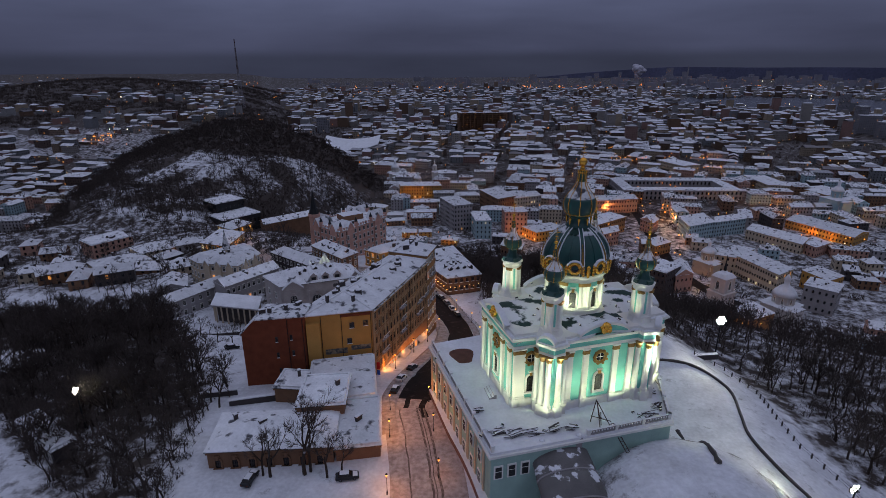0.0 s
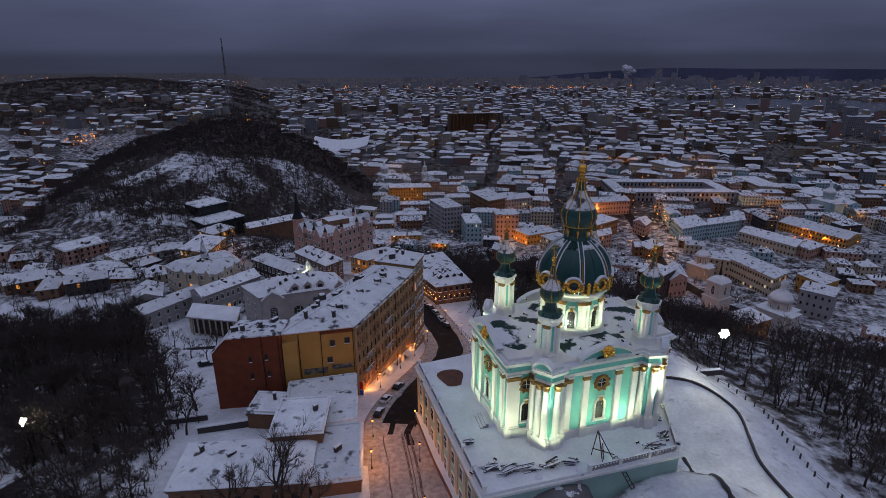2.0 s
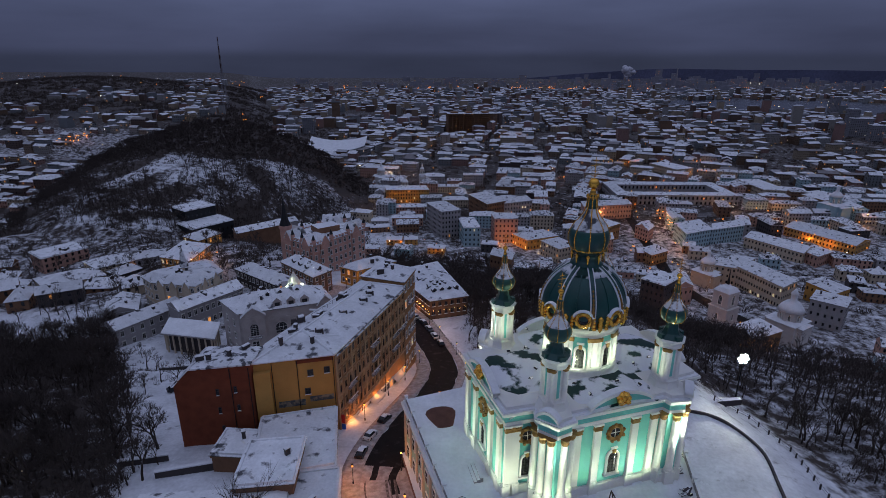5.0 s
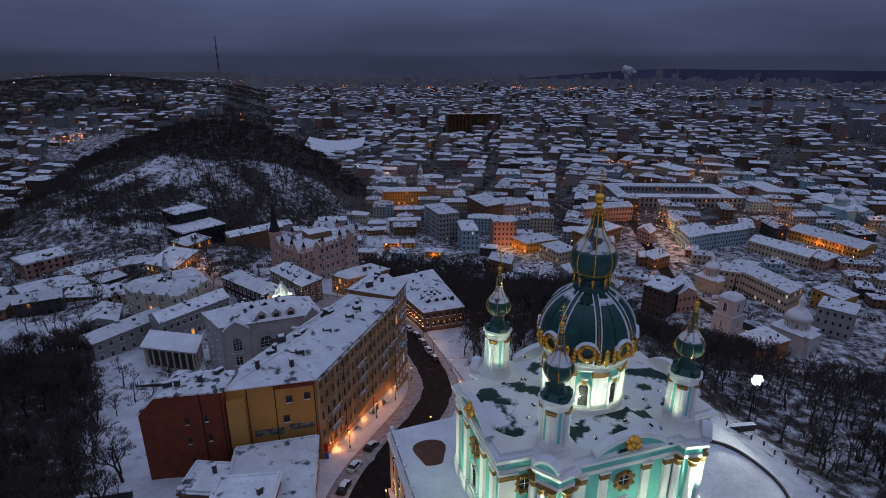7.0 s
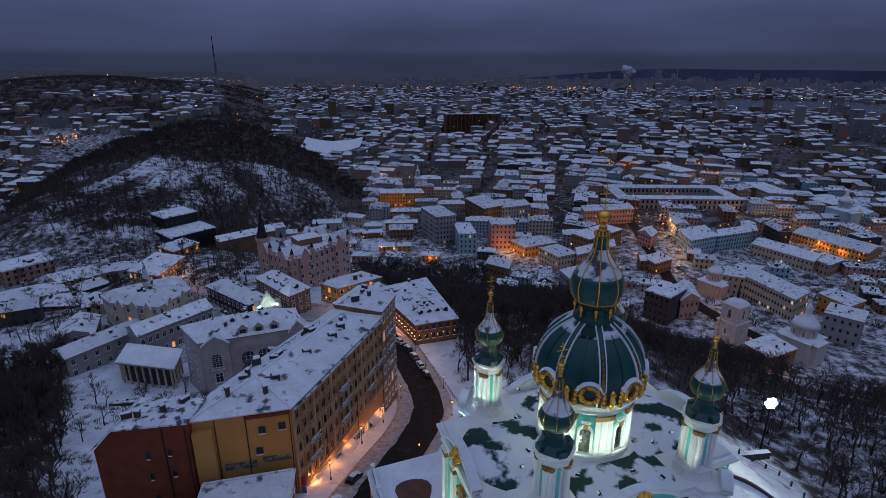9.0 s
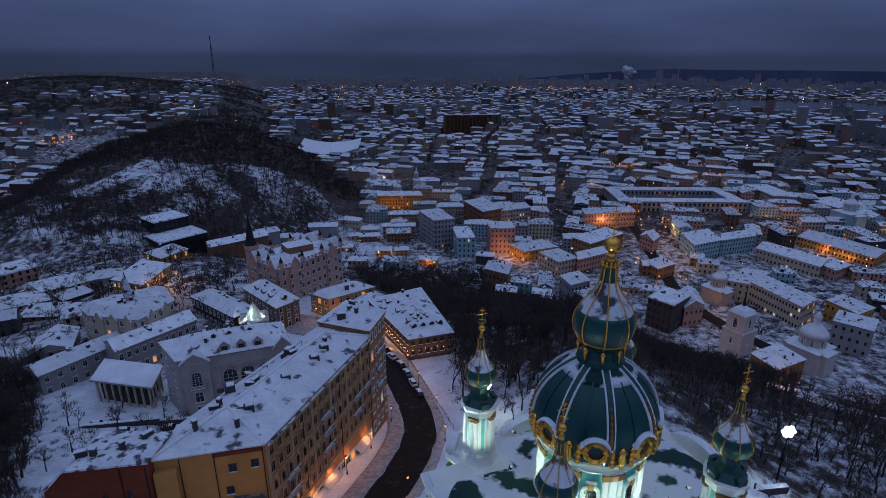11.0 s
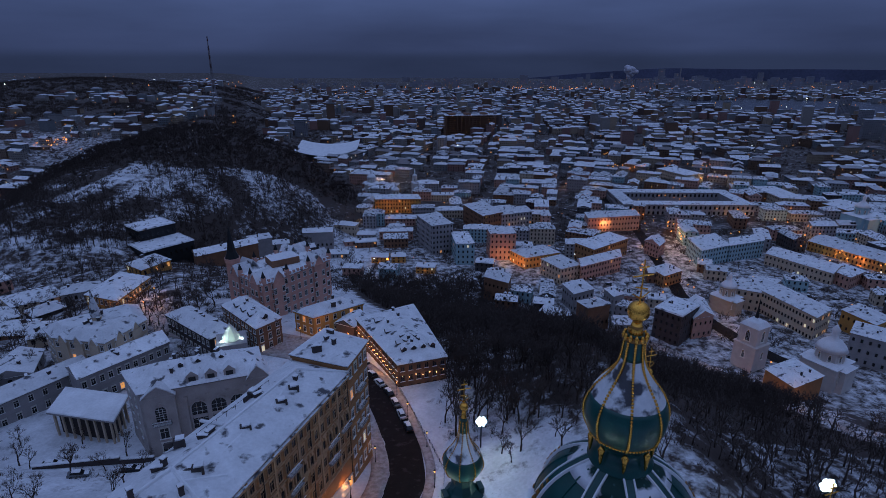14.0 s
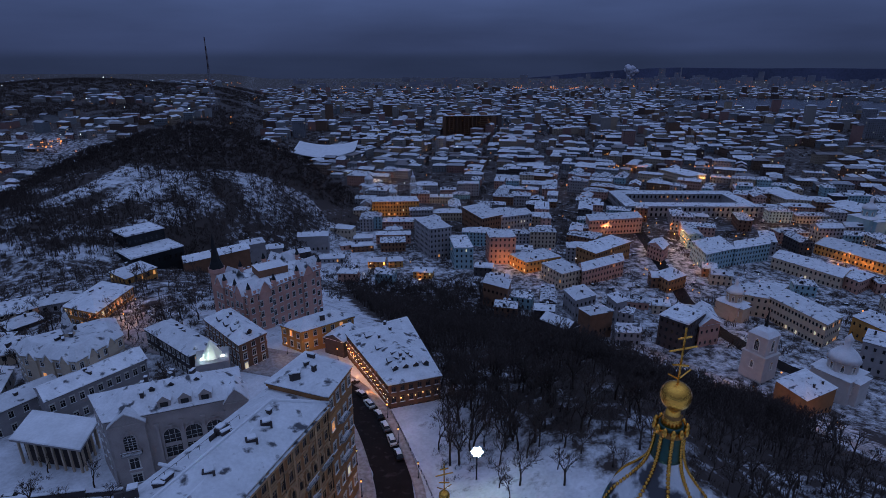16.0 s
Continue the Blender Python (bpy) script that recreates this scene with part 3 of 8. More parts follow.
WIN, OCU = window_mesh(1.7, 3.9), oculus_mesh(0.85)
WIN.materials[2] = IRON
for s in (1, -1):
    a, b = ((-8.0, -11.7), (8.0, -11.7)) if s > 0 else ((8.0, 11.7), (-8.0, 11.7))
    part("arched_window", WIN, None, church, at=on_wall(a, b, 0.5, 0.0, 3.0))
    part("round_window", OCU, None, church, "round window in a gilded wreath", at=on_wall(a, b, 0.5, 0.0, 10.3))
    a, b = ((16.3, -8.2), (16.3, 8.2)) if s > 0 else ((-16.3, 8.2), (-16.3, -8.2))
    part("arched_window", WIN, None, church, at=on_wall(a, b, 0.5, 0.0, 3.0))
    part("round_window", OCU, None, church, "round window in a gilded wreath", at=on_wall(a, b, 0.5, 0.0, 10.3))
for a, b in edges:
    L = (Vector(b) - Vector(a)).length
    if 4.0 < L < 5.2:
        t = 0.70 if abs(a[0]) > abs(b[0]) else 0.30
        part("arched_window", WIN, None, church, at=on_wall(a, b, t, 0.0, 3.0) @ Matrix.Diagonal((0.9, 1, 0.95, 1)))
        part("round_window", OCU, None, church, "round window in a gilded wreath", at=on_wall(a, b, t, 0.0, 10.3))


def pediment_mesh(w, rise):
    g, n = Geo(), 16
    low = [(-w / 2 + w * i / n, 0.0) for i in range(n + 1)]
    top = [(x, rise * max(math.cos(math.pi * x / w), 0.0) ** 0.8 + 0.5) for x, _ in low]
    g.grid([[(x, -0.45, z) for x, z in low], [(x, -0.45, z) for x, z in top]], 0)
    for d0, d1, y0, y1, m in ((0.0, 0.45, -0.95, 0.35, 1), (0.45, 0.62, -0.85, 0.3, 2)):
        g.grid([[(x, y0, z + d0) for x, z in top], [(x, y0, z + d1) for x, z in top], [(x, y1, z + d1) for x, z in top], [(x, y1, z) for x, z in low]], m)
        g.grid([[(x, y1, z + d0) for x, z in top], [(x, y0, z + d0) for x, z in top]], m)
    return g.mesh("pediment", [TEAL, WHITE, SNOW])


def crest_mesh():
    g = Geo()
    for i in range(9):
        a = i * 2 * math.pi / 9
        g.lathe([(0.05, -0.5), (0.45, -0.2), (0.5, 0.15), (0.1, 0.5)], 7, 0.75 * math.cos(a), 0.25 * math.sin(3 * a), 0)
        g.v[-28:] = [(x, y - 0.1, z + 0.75 * math.sin(a) + 1.1) for x, y, z in g.v[-28:]]
    g.lathe([(0.1, 0.5), (0.62, 0.9), (0.62, 1.4), (0.2, 1.95), (0.12, 2.3)], 8)
    return g.mesh("crest", [GOLD])


PED, CREST = pediment_mesh(10.5, 1.9), crest_mesh()
for a, b in (((-8.0, -11.7), (8.0, -11.7)), ((8.0, 11.7), (-8.0, 11.7)), ((16.3, -8.2), (16.3, 8.2)), ((-16.3, 8.2), (-16.3, -8.2))):
    m = on_wall(a, b, 0.5, 0.0, 15.0)
    part("pediment", PED, None, church, "curved turquoise pediment edged in white under snow", at=m)
    part("crest", CREST, None, church, "gilded carved crest", smooth=True, at=m @ Matrix.Translation((0, -0.9, 0.7)))

PIER = pediment_mesh(3.4, 1.15)
for a, b in edges:
    if 2.72 < (Vector(b) - Vector(a)).length < 2.85:
        part("pier_gable", PIER, None, church, "small rounded gable over a pier", at=on_wall(a, b, 0.5, 0.05, 14.9))
# the roof: low vaults over both arms
g = Geo()


def vault(u, half):
    return 14.6 + 2.2 * max(1 - (u / half) ** 2, 0.0)


N = 24
xs = [-16.0 + 32.0 * i / N for i in range(N + 1)]
yr = [-8.6 + 17.2 * i / N for i in range(N + 1)]
g.grid([[(x, y, vault(y, 8.6) - 0.9 * ss(13.5, 16.0, abs(x))) for x in xs] for y in yr])
xs = [-11.5 + 23.0 * i / N for i in range(N + 1)]
yr = [-12.6 + 25.2 * i / N for i in range(N + 1)]
g.grid([[(x, y, vault(x, 11.0) - 0.3 + 0.2 * math.sin(2.2 * x) * ss(4, 9, abs(x)) - 0.8 * ss(10.0, 12.5, abs(y))) for x in xs] for y in yr])
part("roof", g, [GREEN_SNOW], church, "green metal roof mostly under snow", smooth=True)

# the drum and the great dome
g = Geo()
g.lathe([(6.7, 14.0), (6.7, 16.0), (6.5, 16.3), (6.0, 16.5), (6.0, 17.3)], 48, m=0)
part("drum_base", g, [WHITE], church, "round white base of the drum with snow", smooth=False)
g = Geo()
g.lathe([(5.45, 17.0), (5.45, 23.6)], 48, m=0)
for r0, r1, a, b in ((5.58, 5.75, 23.0, 23.3), (5.62, 5.62, 23.3, 23.9), (6.0, 6.25, 23.9, 24.3), (6.4, 6.4, 24.3, 24.6)):
    g.lathe([(r0, a), (r1, b)], 48, m=1)
g.lathe([(6.3, 24.6), (6.1, 24.75)], 48, m=2)
part("drum", g, [TEAL, WHITE, SNOW], church, "turquoise drum with white cornices")
DPIL = Geo()
DPIL.box(0, 0, 0, 0.55, 0.4, 5.9, 0)
DPIL.box(0, 0, 0, 0.75, 0.5, 0.8, 0)
DPIL.box(0, -0.05, 5.1, 0.85, 0.55, 0.65, 1)
DPIL = DPIL.mesh("drum_pilaster", [WHITE, BRONZE])
DWIN = window_mesh(1.3, 3.5)
DWIN.materials[2] = IRON
for i in range(8):
    a = radians(i * 45 + 22.5 - 8)
    face = Matrix.Rotation(a, 4, "Z")
    part("drum_window", DWIN, None, church, at=face @ Matrix.Translation((0, -5.42, 17.7)))
    for s in (-1, 1):
        for k in (0.255, 0.365):
            part("drum_pilaster", DPIL, None, church, at=Matrix.Rotation(a + s * k, 4, "Z") @ Matrix.Translation((0, -5.54, 17.2)))

DOME = [(r * 0.885, z) for r, z in ((6.95, 24.6), (7.25, 25.4), (7.4, 26.5), (7.32, 27.6), (7.0, 28.8), (6.35, 30.0), (5.45, 31.1), (4.35, 32.0), (3.2, 32.7), (2.6, 33.0))]
g = Geo()
g.lathe(DOME, 64)
g.lathe([(2.4, 32.9), (2.5, 33.2), (2.0, 33.6), (1.8, 34.3), (1.9, 34.9), (2.35, 35.15)], 32)
part("dome", g, [GREEN], church, "dark green metal dome", smooth=True)


g = Geo()
g.lathe([(3.92, 32.02), (3.3, 32.52), (2.87, 32.77), (2.42, 33.06)], 48)
part("snow_patch", g, [GREEN_SNOW], church, "patchy snow on top of the dome", smooth=True)


def rib_on(prof, a, wide, proud, sink=0.02, off=0.0):
    """A band that runs up a round body at the angle a."""
    left, right, lo, hi = [], [], [], []
    for i, (r, z) in enumerate(prof):
        p, q = prof[max(i - 1, 0)], prof[min(i + 1, len(prof) - 1)]
        t = Vector((q[0] - p[0], q[1] - p[1])).normalized()
        nr, nz = t.y, -t.x
        for rows, s, o in ((lo, -1, -sink), (left, -0.8, proud), (right, 0.8, proud), (hi, 1, -sink)):
            rr = r + nr * o
            k = off + s * wide / 2
            rows.append((rr * math.cos(a) - k * math.sin(a), rr * math.sin(a) + k * math.cos(a), z + nz * o))
    return [lo, left, right, hi]


def fine(prof, k):
    """The same outline with k points to a stretch, rounded."""
    out, n = [], len(prof)
    for i in range(n - 1):
        p0, p1, p2, p3 = (Vector(prof[min(max(j, 0), n - 1)]) for j in (i - 1, i, i + 1, i + 2))
        for s in range(k):
            t = s / k
            v = 0.5 * ((2 * p1) + (p2 - p0) * t + (2 * p0 - 5 * p1 + 4 * p2 - p3) * t * t + (3 * p1 - p0 - 3 * p2 + p3) * t ** 3)
            out.append((v.x, v.y))
    return out + [tuple(prof[-1])]


DRIB = fine(DOME, 2)
DOME_TURN = radians(22.5 + 11.5 - 8)
for i in range(16):
    g = Geo()
    broad = i % 2 == 0
    g.grid(rib_on(DRIB, DOME_TURN + i * math.pi / 8, 0.7 if broad else 0.2, 0.16 if broad else 0.08), 0)
    rib = part("rib", g, [GREEN], church, "green dome rib edged with snow" if broad else "")
    if broad:
        for s in (-1, 1):
            g = Geo()
            g.grid(rib_on(DRIB, DOME_TURN + i * math.pi / 8, 0.15, 0.24, 0.0, s * 0.36), 0)
            part("snow_line", g, [SNOW], rib, "line of snow along the rib")
        a = DOME_TURN + i * math.pi / 8
        for k, (r, z) in enumerate(DRIB[3:13]):
            if k < 9:
                g = Geo()
                w = 0.72 - 0.05 * k
                g.lathe([(0.03, -w), (w * 0.42, -w * 0.55), (w * 0.26, -w * 0.2), (w * 0.5, w * 0.25), (w * 0.2, w * 0.6), (0.03, w)], 7, (r + 0.2) * math.cos(a), (r + 0.2) * math.sin(a))
                g.v = [(x, y, q + z) for x, y, q in g.v]
                part("rib_ornament", g, [BRONZE], church, "gilded rib ornament", smooth=True)

# gilded round dormers round the foot of the dome
DOR = Geo()
n = 20
rings = []
for k, y in ((1.35, 0.9), (1.35, -0.15), (1.25, -0.35), (0.95, -0.5), (0.72, -0.3), (0.68, -0.1)):
    rings.append([(k * (1 + 0.05 * math.cos(10 * a)) * math.cos(a), y, k * (1 + 0.05 * math.cos(10 * a)) * math.sin(a)) for a in (2 * math.pi * i / n for i in range(n))])
DOR.grid(rings, 0, True)
DOR.face([(0.7 * math.cos(-2 * math.pi * i / n), -0.1, 0.7 * math.sin(-2 * math.pi * i / n)) for i in range(n)], 1)
for s in (-1, 1):
    for k in range(4):
        DOR.lathe([(0.05, -0.3), (0.33, -0.1), (0.3, 0.15), (0.05, 0.35)], 6, s * (1.5 + 0.05 * k), -0.1)
        DOR.v[-24:] = [(x, y, z + 0.4 - 0.55 * k) for x, y, z in DOR.v[-24:]]
cap = []
for r, y in ((1.42, -0.45), (1.62, -0.5), (1.72, -0.2), (1.70, 0.8), (1.42, 0.9)):
    cap.append([(r * math.cos(a), y, r * math.sin(a)) for a in (math.pi * (0.12 + 0.76 * i / 14) for i in range(15))])
DOR.grid(cap, 2)
DOR = DOR.mesh("dormer", [GOLD, GLASS, SNOW])
for i in range(8):
    a = radians(i * 45 + 22.5 - 8)
    part("round_dormer", DOR, None, church, "gilded round dormer with a snow cap", at=Matrix.Rotation(a, 4, "Z") @ Matrix.Translation((0, -6.4, 26.3)))
    sw = Geo()
    sw.lathe([(0.05, -1.4), (0.3, -1.0), (0.48, -0.1), (0.34, 0.4), (0.5, 0.8), (0.1, 1.2)], 7)
    part("rib_foot", sw, [GOLD], church, "gilded scroll", smooth=True, at=Matrix.Rotation(a + math.pi / 8, 4, "Z") @ Matrix.Translation((0, -6.6, 25.8)))


def onion(parent, prof, beads, bead, ribs, rim, top, ball, cross):
    """An onion cupola with beaded gilded ribs, a neck, a ball and a cross; snow lies on its shoulders."""
    smooth_prof = fine(prof, 4)
    wide = max(range(len(smooth_prof)), key=lambda i: smooth_prof[i][0])
    g = Geo()
    g.lathe(smooth_prof[:wide + 7], 40)
    part("onion", g, [GREEN], parent, "green onion cupola", smooth=True)
    g = Geo()
    cut = int(len(smooth_prof) * 0.80)
    g.lathe(smooth_prof[wide + 6:cut], 40, cap=False)
    part("snow_cap", g, [SNOW_THIN], parent, "snow on the shoulders of the cupola", smooth=True)
    g = Geo()
    g.lathe(smooth_prof[cut - 1:], 20)
    part("neck", g, [GREEN], parent, "slim green neck between gilded ribs", smooth=True)
    dense = fine(prof, beads)
    for i in range(ribs):
        a = 2 * math.pi * (i + 0.35) / ribs
        g = Geo()
        for r, z in dense[:int(len(dense) * 0.97)]:
            g.lathe([(0.02, z - bead), (bead * 0.9, z - bead * 0.35), (bead * 0.9, z + bead * 0.35), (0.02, z + bead)], 5, (r + bead * 0.4) * math.cos(a), (r + bead * 0.4) * math.sin(a), cap=False)
        part("gilded_rib", g, [GOLD], parent, "beaded gilded rib", smooth=True)
    g = Geo()
    r, z = rim
    for i in range(int(2 * math.pi * r / (bead * 1.9))):
        a = i * bead * 1.9 / r
        g.lathe([(0.02, z - bead), (bead, z), (0.02, z + bead)], 5, r * math.cos(a), r * math.sin(a), cap=False)
    part("gilded_rim", g, [GOLD], parent, "beaded gilded rim", smooth=True)
    zt, rb = ball
    g = Geo()
    g.lathe([(rb * 0.55, top), (rb * 0.75, top + 0.1), (rb * 0.4, zt - rb)], 16)
    g.lathe([(rb * math.sin(math.pi * i / 12) + 0.01, zt - rb * math.cos(math.pi * i / 12)) for i in range(13)], 20)
    part("ball", g, [GOLD], parent, "gilded ball", smooth=True)
    g = Geo()
    h, w = cross
    g.tube([(0, 0, zt + rb * 0.9), (0, 0, zt + rb + h)], w)
    for k, half in ((0.62, 0.27), (0.82, 0.13)):
        g.tube([(-h * half, 0, zt + rb + h * k), (h * half, 0, zt + rb + h * k)], w)
    g.tube([(-h * 0.16, 0, zt + rb + h * 0.36), (h * 0.16, 0, zt + rb + h * 0.28)], w)
    g.tube([(-h * 0.22, 0, zt + rb + h * 0.2), (0, 0, zt + rb + h * 0.06), (h * 0.22, 0, zt + rb + h * 0.2)], w * 0.8)
    part("cross", g, [GOLD], parent, "gilded cross")


BIG = [(r * 0.95, z + 0.3) for r, z in ((1.5, 34.9), (2.5, 35.15), (3.0, 35.9), (3.2, 36.9), (3.05, 37.9), (2.5, 39.0), (1.7, 40.0), (1.1, 40.9), (0.82, 41.8), (0.72, 42.8), (0.66, 43.6))]
onion(church, BIG, 5, 0.125, 8, (2.6, 35.65), 43.7, (45.6, 0.78), (3.1, 0.06))
g = Geo()
g.lathe([(0.64, 43.3), (0.86, 43.45), (0.86, 43.6), (0.58, 43.7), (0.40, 44.2), (0.46, 44.4), (0.34, 44.6), (0.30, 44.9)], 20)
part("collar", g, [BRONZE], church, "dark gilded collar under the ball", smooth=True)
PETAL = Geo()
PETAL.lathe([(0.02, -0.34), (0.13, -0.2), (0.17, 0.02), (0.10, 0.2), (0.02, 0.3)], 7)
PETAL = PETAL.mesh("petal", [GOLD], True)
for i in range(12):
    a = 2 * math.pi * i / 12
    part("petal", PETAL, None, church, "gilded petal", at=pose(0.80 * math.cos(a), 0.80 * math.sin(a), 43.72))
SWAG = Geo()
SWAG.lathe([(0.03, -0.9), (0.12, -0.6), (0.2, 0.1), (0.28, 0.5), (0.1, 0.8)], 7)
SWAG = SWAG.mesh("swag", [GOLD], True)
for i in range(8):
    a = 2 * math.pi * (i + 0.35) / 8
    part("swag", SWAG, None, church, "gilded pendant", at=pose(2.3 * math.cos(a), 2.3 * math.sin(a), 34.3))

# four corner turrets
tower = Geo()
for s0, s1, a, b in ((2.7, 2.7, 12.0, 14.7), (2.95, 2.95, 14.7, 15.1), (2.75, 2.2, 15.1, 16.2), (2.2, 2.0, 16.2, 16.75), (2.15, 2.15, 16.75, 17.0), (2.15, 1.4, 17.0, 17.05)):
    tower.grid([[(s * math.cos(q), s * math.sin(q), z) for q in (math.pi / 8 + i * math.pi / 4 for i in range(8))] for s, z in ((s0, a), (s1, b))], 0, True)
tower.lathe([(1.4, 16.8), (1.4, 22.6)], 8, turn=math.pi / 8)
tower.lathe([(1.75, 22.2), (1.95, 22.45), (1.95, 23.0), (2.25, 23.3), (2.3, 23.6), (1.9, 23.75)], 8, turn=math.pi / 8)
TOWER = tower.mesh("turret_body", [WHITE])
col = Geo()
col.lathe([(0.44, 0), (0.44, 0.3), (0.36, 0.42), (0.32, 4.7), (0.32, 4.8)], 10, m=0)
col.lathe([(0.30, 4.7), (0.46, 4.9), (0.4, 5.1), (0.52, 5.3)], 8, m=1)
COL = col.mesh("turret_column", [WHITE, BRONZE])
hood = Geo()
hood.lathe([(2.1, 23.6), (1.85, 23.85), (1.25, 24.4), (0.95, 25.2), (0.9, 25.9), (1.2, 26.35)], 8, turn=math.pi / 8)
for i in range(4):
    a = i * math.pi / 2
    hood.box(1.75 * math.cos(a), 1.75 * math.sin(a), 23.6, 0.5, 1.0, 0.75, 0, a)
HOOD = hood.mesh("turret_hood", [GREEN])
pan = Geo()
pan.box(0, 0, 0, 0.42, 0.16, 4.5, 0)
PAN = pan.mesh("turret_panel", [TEAL])
SMALL = [(1.2, 26.25), (1.6, 26.6), (1.85, 27.3), (1.8, 27.9), (1.45, 28.6), (0.95, 29.3), (0.6, 30.0), (0.42, 30.8), (0.36, 31.6), (0.32, 32.2)]
for sx, sy in ((-1, -1), (1, -1), (1, 1), (-1, 1)):
    turret = part("turret", TOWER, None, church, "slender white turret with a green and gold cupola", at=pose(sx * 9.6, sy * 9.3, 0))
    for i in range(8):
        a = i * math.pi / 4
        if i % 2:
            for k in (-0.17, 0.17):
                part("column", COL, None, turret, at=pose(1.62 * math.cos(a + k), 1.62 * math.sin(a + k), 17.0))
        else:
            part("panel", PAN, None, turret, at=Matrix.Rotation(a + math.pi / 2, 4, "Z") @ Matrix.Translation((0, -1.25, 17.4)))
    part("hood", HOOD, None, turret, "green flared hood", smooth=True)
    onion(turret, SMALL, 4, 0.085, 8, (1.45, 26.5), 32.2, (33.4, 0.38), (2.3, 0.05))


# ---- the two-storey building that carries the church ----
TERR = [(-25.0, -19.6), (10.8, -20.6), (19.5, -4.2), (22.5, 14.0), (-9.0, 21.0), (-25.0, 20.0)]
stylobate = thing("terrace_building", "turquoise two-storey terrace building with white pilasters and a snowy top", "building", CHURCH)
g = Geo()
g.prism(TERR, -24, -1.0, 0)
part("wall", g, [mat("pale_turquoise_plaster", (0.34, 0.50, 0.44), 0.85, vary=0.2, bump=0.15)], stylobate)
g = Geo()
g.prism(ring(TERR, 0.5), -1.0, -0.55, 1, low=True)
g.prism(ring(TERR, 0.1), -0.55, -0.02, 0, low=True)
part("deck", g, [SNOW, WHITE], stylobate, "snow-covered deck")
SPIL = Geo()
SPIL.box(0, -0.1, 0, 0.8, 0.3, 16.0, 0)
SPIL = SPIL.mesh("terrace_pilaster", [CREAM])
SWIN = Geo()
SWIN.box(0, -0.08, -0.2, 1.7, 0.2, 2.8, 0)
SWIN.box(0, -0.15, 0, 1.2, 0.12, 2.3, 1)
SWIN.box(0, -0.2, 1.4, 1.2, 0.08, 0.08, 0)
SWIN = SWIN.mesh("terrace_window", [WHITE, GLASS])
a, b = TERR[-1], TERR[0]
for i in range(9):
    part("pilaster", SPIL, None, stylobate, at=on_wall(a, b, (i + 0.3) / 9, 0.0, -17))
    if i < 8:
        part("window", SWIN, None, stylobate, at=on_wall(a, b, (i + 0.8) / 9, 0.0, -5.5))
        part("window", SWIN, None, stylobate, at=on_wall(a, b, (i + 0.8) / 9, 0.0, -10.5))
for i in range(3):
    part("window", SWIN, None, stylobate, at=on_wall(TERR[0], TERR[1], 0.04 + 0.07 * i, 0.0, -5.5))


def balustrade(name, pts, z, label):
    """A stone balustrade with posts, rail and balusters along a line."""
    ob = thing(name, label, "balustrade", CHURCH)
    for (x0, y0), (x1, y1) in zip(pts, pts[1:]):
        L = math.hypot(x1 - x0, y1 - y0)
        a = math.atan2(y1 - y0, x1 - x0)
        g = Geo()
        g.box((x0 + x1) / 2, (y0 + y1) / 2, z, L, 0.35, 0.2, 0, a)
        g.box((x0 + x1) / 2, (y0 + y1) / 2, z + 0.85, L, 0.4, 0.16, 0, a, top=1)
        for i in range(int(L / 0.55)):
            t = (i + 0.5) / int(L / 0.55)
            g.lathe([(0.09, z + 0.2), (0.15, z + 0.4), (0.07, z + 0.85)], 5, x0 + (x1 - x0) * t, y0 + (y1 - y0) * t, 0, cap=False)
        part("railing", g, [GREY, SNOW], ob)
        k = max(1, int(L / 4.5))
        for i in range(k + 1):
            t = i / k
            g = Geo()
            g.box(x0 + (x1 - x0) * t, y0 + (y1 - y0) * t, z, 0.55, 0.55, 1.15, 0, a)
            g.box(x0 + (x1 - x0) * t, y0 + (y1 - y0) * t, z + 1.15, 0.7, 0.7, 0.15, 1, a)
            part("post", g, [WHITE, SNOW], ob)
    return ob


balustrade("balustrade", [(-24.6, 19.5), (-24.6, -19.2)], 0.0, "snowy stone balustrade along the terrace edge")
balustrade("balustrade", [(-6.5, -20.1), (10.5, -20.2), (19.0, -4.4)], 0.0, "snowy stone balustrade at the front of the terrace")

# ---- clutter on and round the terrace ----
# arched canopy over the great stair
canopy = thing("stair_canopy", "grey arched tin canopy over the stair, half under snow", "canopy", DECK)
TIN = mat("weathered_tin", (0.16, 0.15, 0.145), 0.55, 0.2, vary=0.4, scale=0.8, bump=0.2, second=(0.76, 0.77, 0.80), amount=0.30, sharp=0.04)
g = Geo()
rows = []
for j in range(15):
    y = -19.6 - 13.0 * j / 14
    lift = -1.1 - 0.42 * (abs(y) - 19.6) - (0.35 if j % 5 == 0 else 0.0)
    rows.append([(-9.9 + 5.3 * math.cos(a) * (1 + 0.012 * j), y, lift + 2.1 * math.sin(a) - 2.2) for a in (math.pi * (1 - i / 16) for i in range(17))])
g.grid(rows)
part("arched_roof", g, [TIN], canopy, smooth=True)
for k in (0, 5, 10, 14):
    g = Geo()
    g.tube([(x, y, z + 0.08) for x, y, z in rows[k]], 0.16, 5)
    part("arch_rib", g, [GREY], canopy)
g = Geo()
n = 12
k = rows[0]
g.grid([[(x, y + 0.02, z) for x, y, z in k], [(x, y + 0.02, -9) for x, y, z in k]])
part("end_wall", g, [GREY], canopy)
for x in (-13.4, -6.4):
    g = Geo()
    g.box(x, -20.2, -2.4, 1.1, 1.2, 2.1, 0)
    g.lathe([(0.75, -0.3), (0.5, 0.2), (0.05, 0.5)], 8, x, -20.2, 1)
    part("gate_pier", g, [GREY, SNOW], canopy, "small stone pier capped with snow")

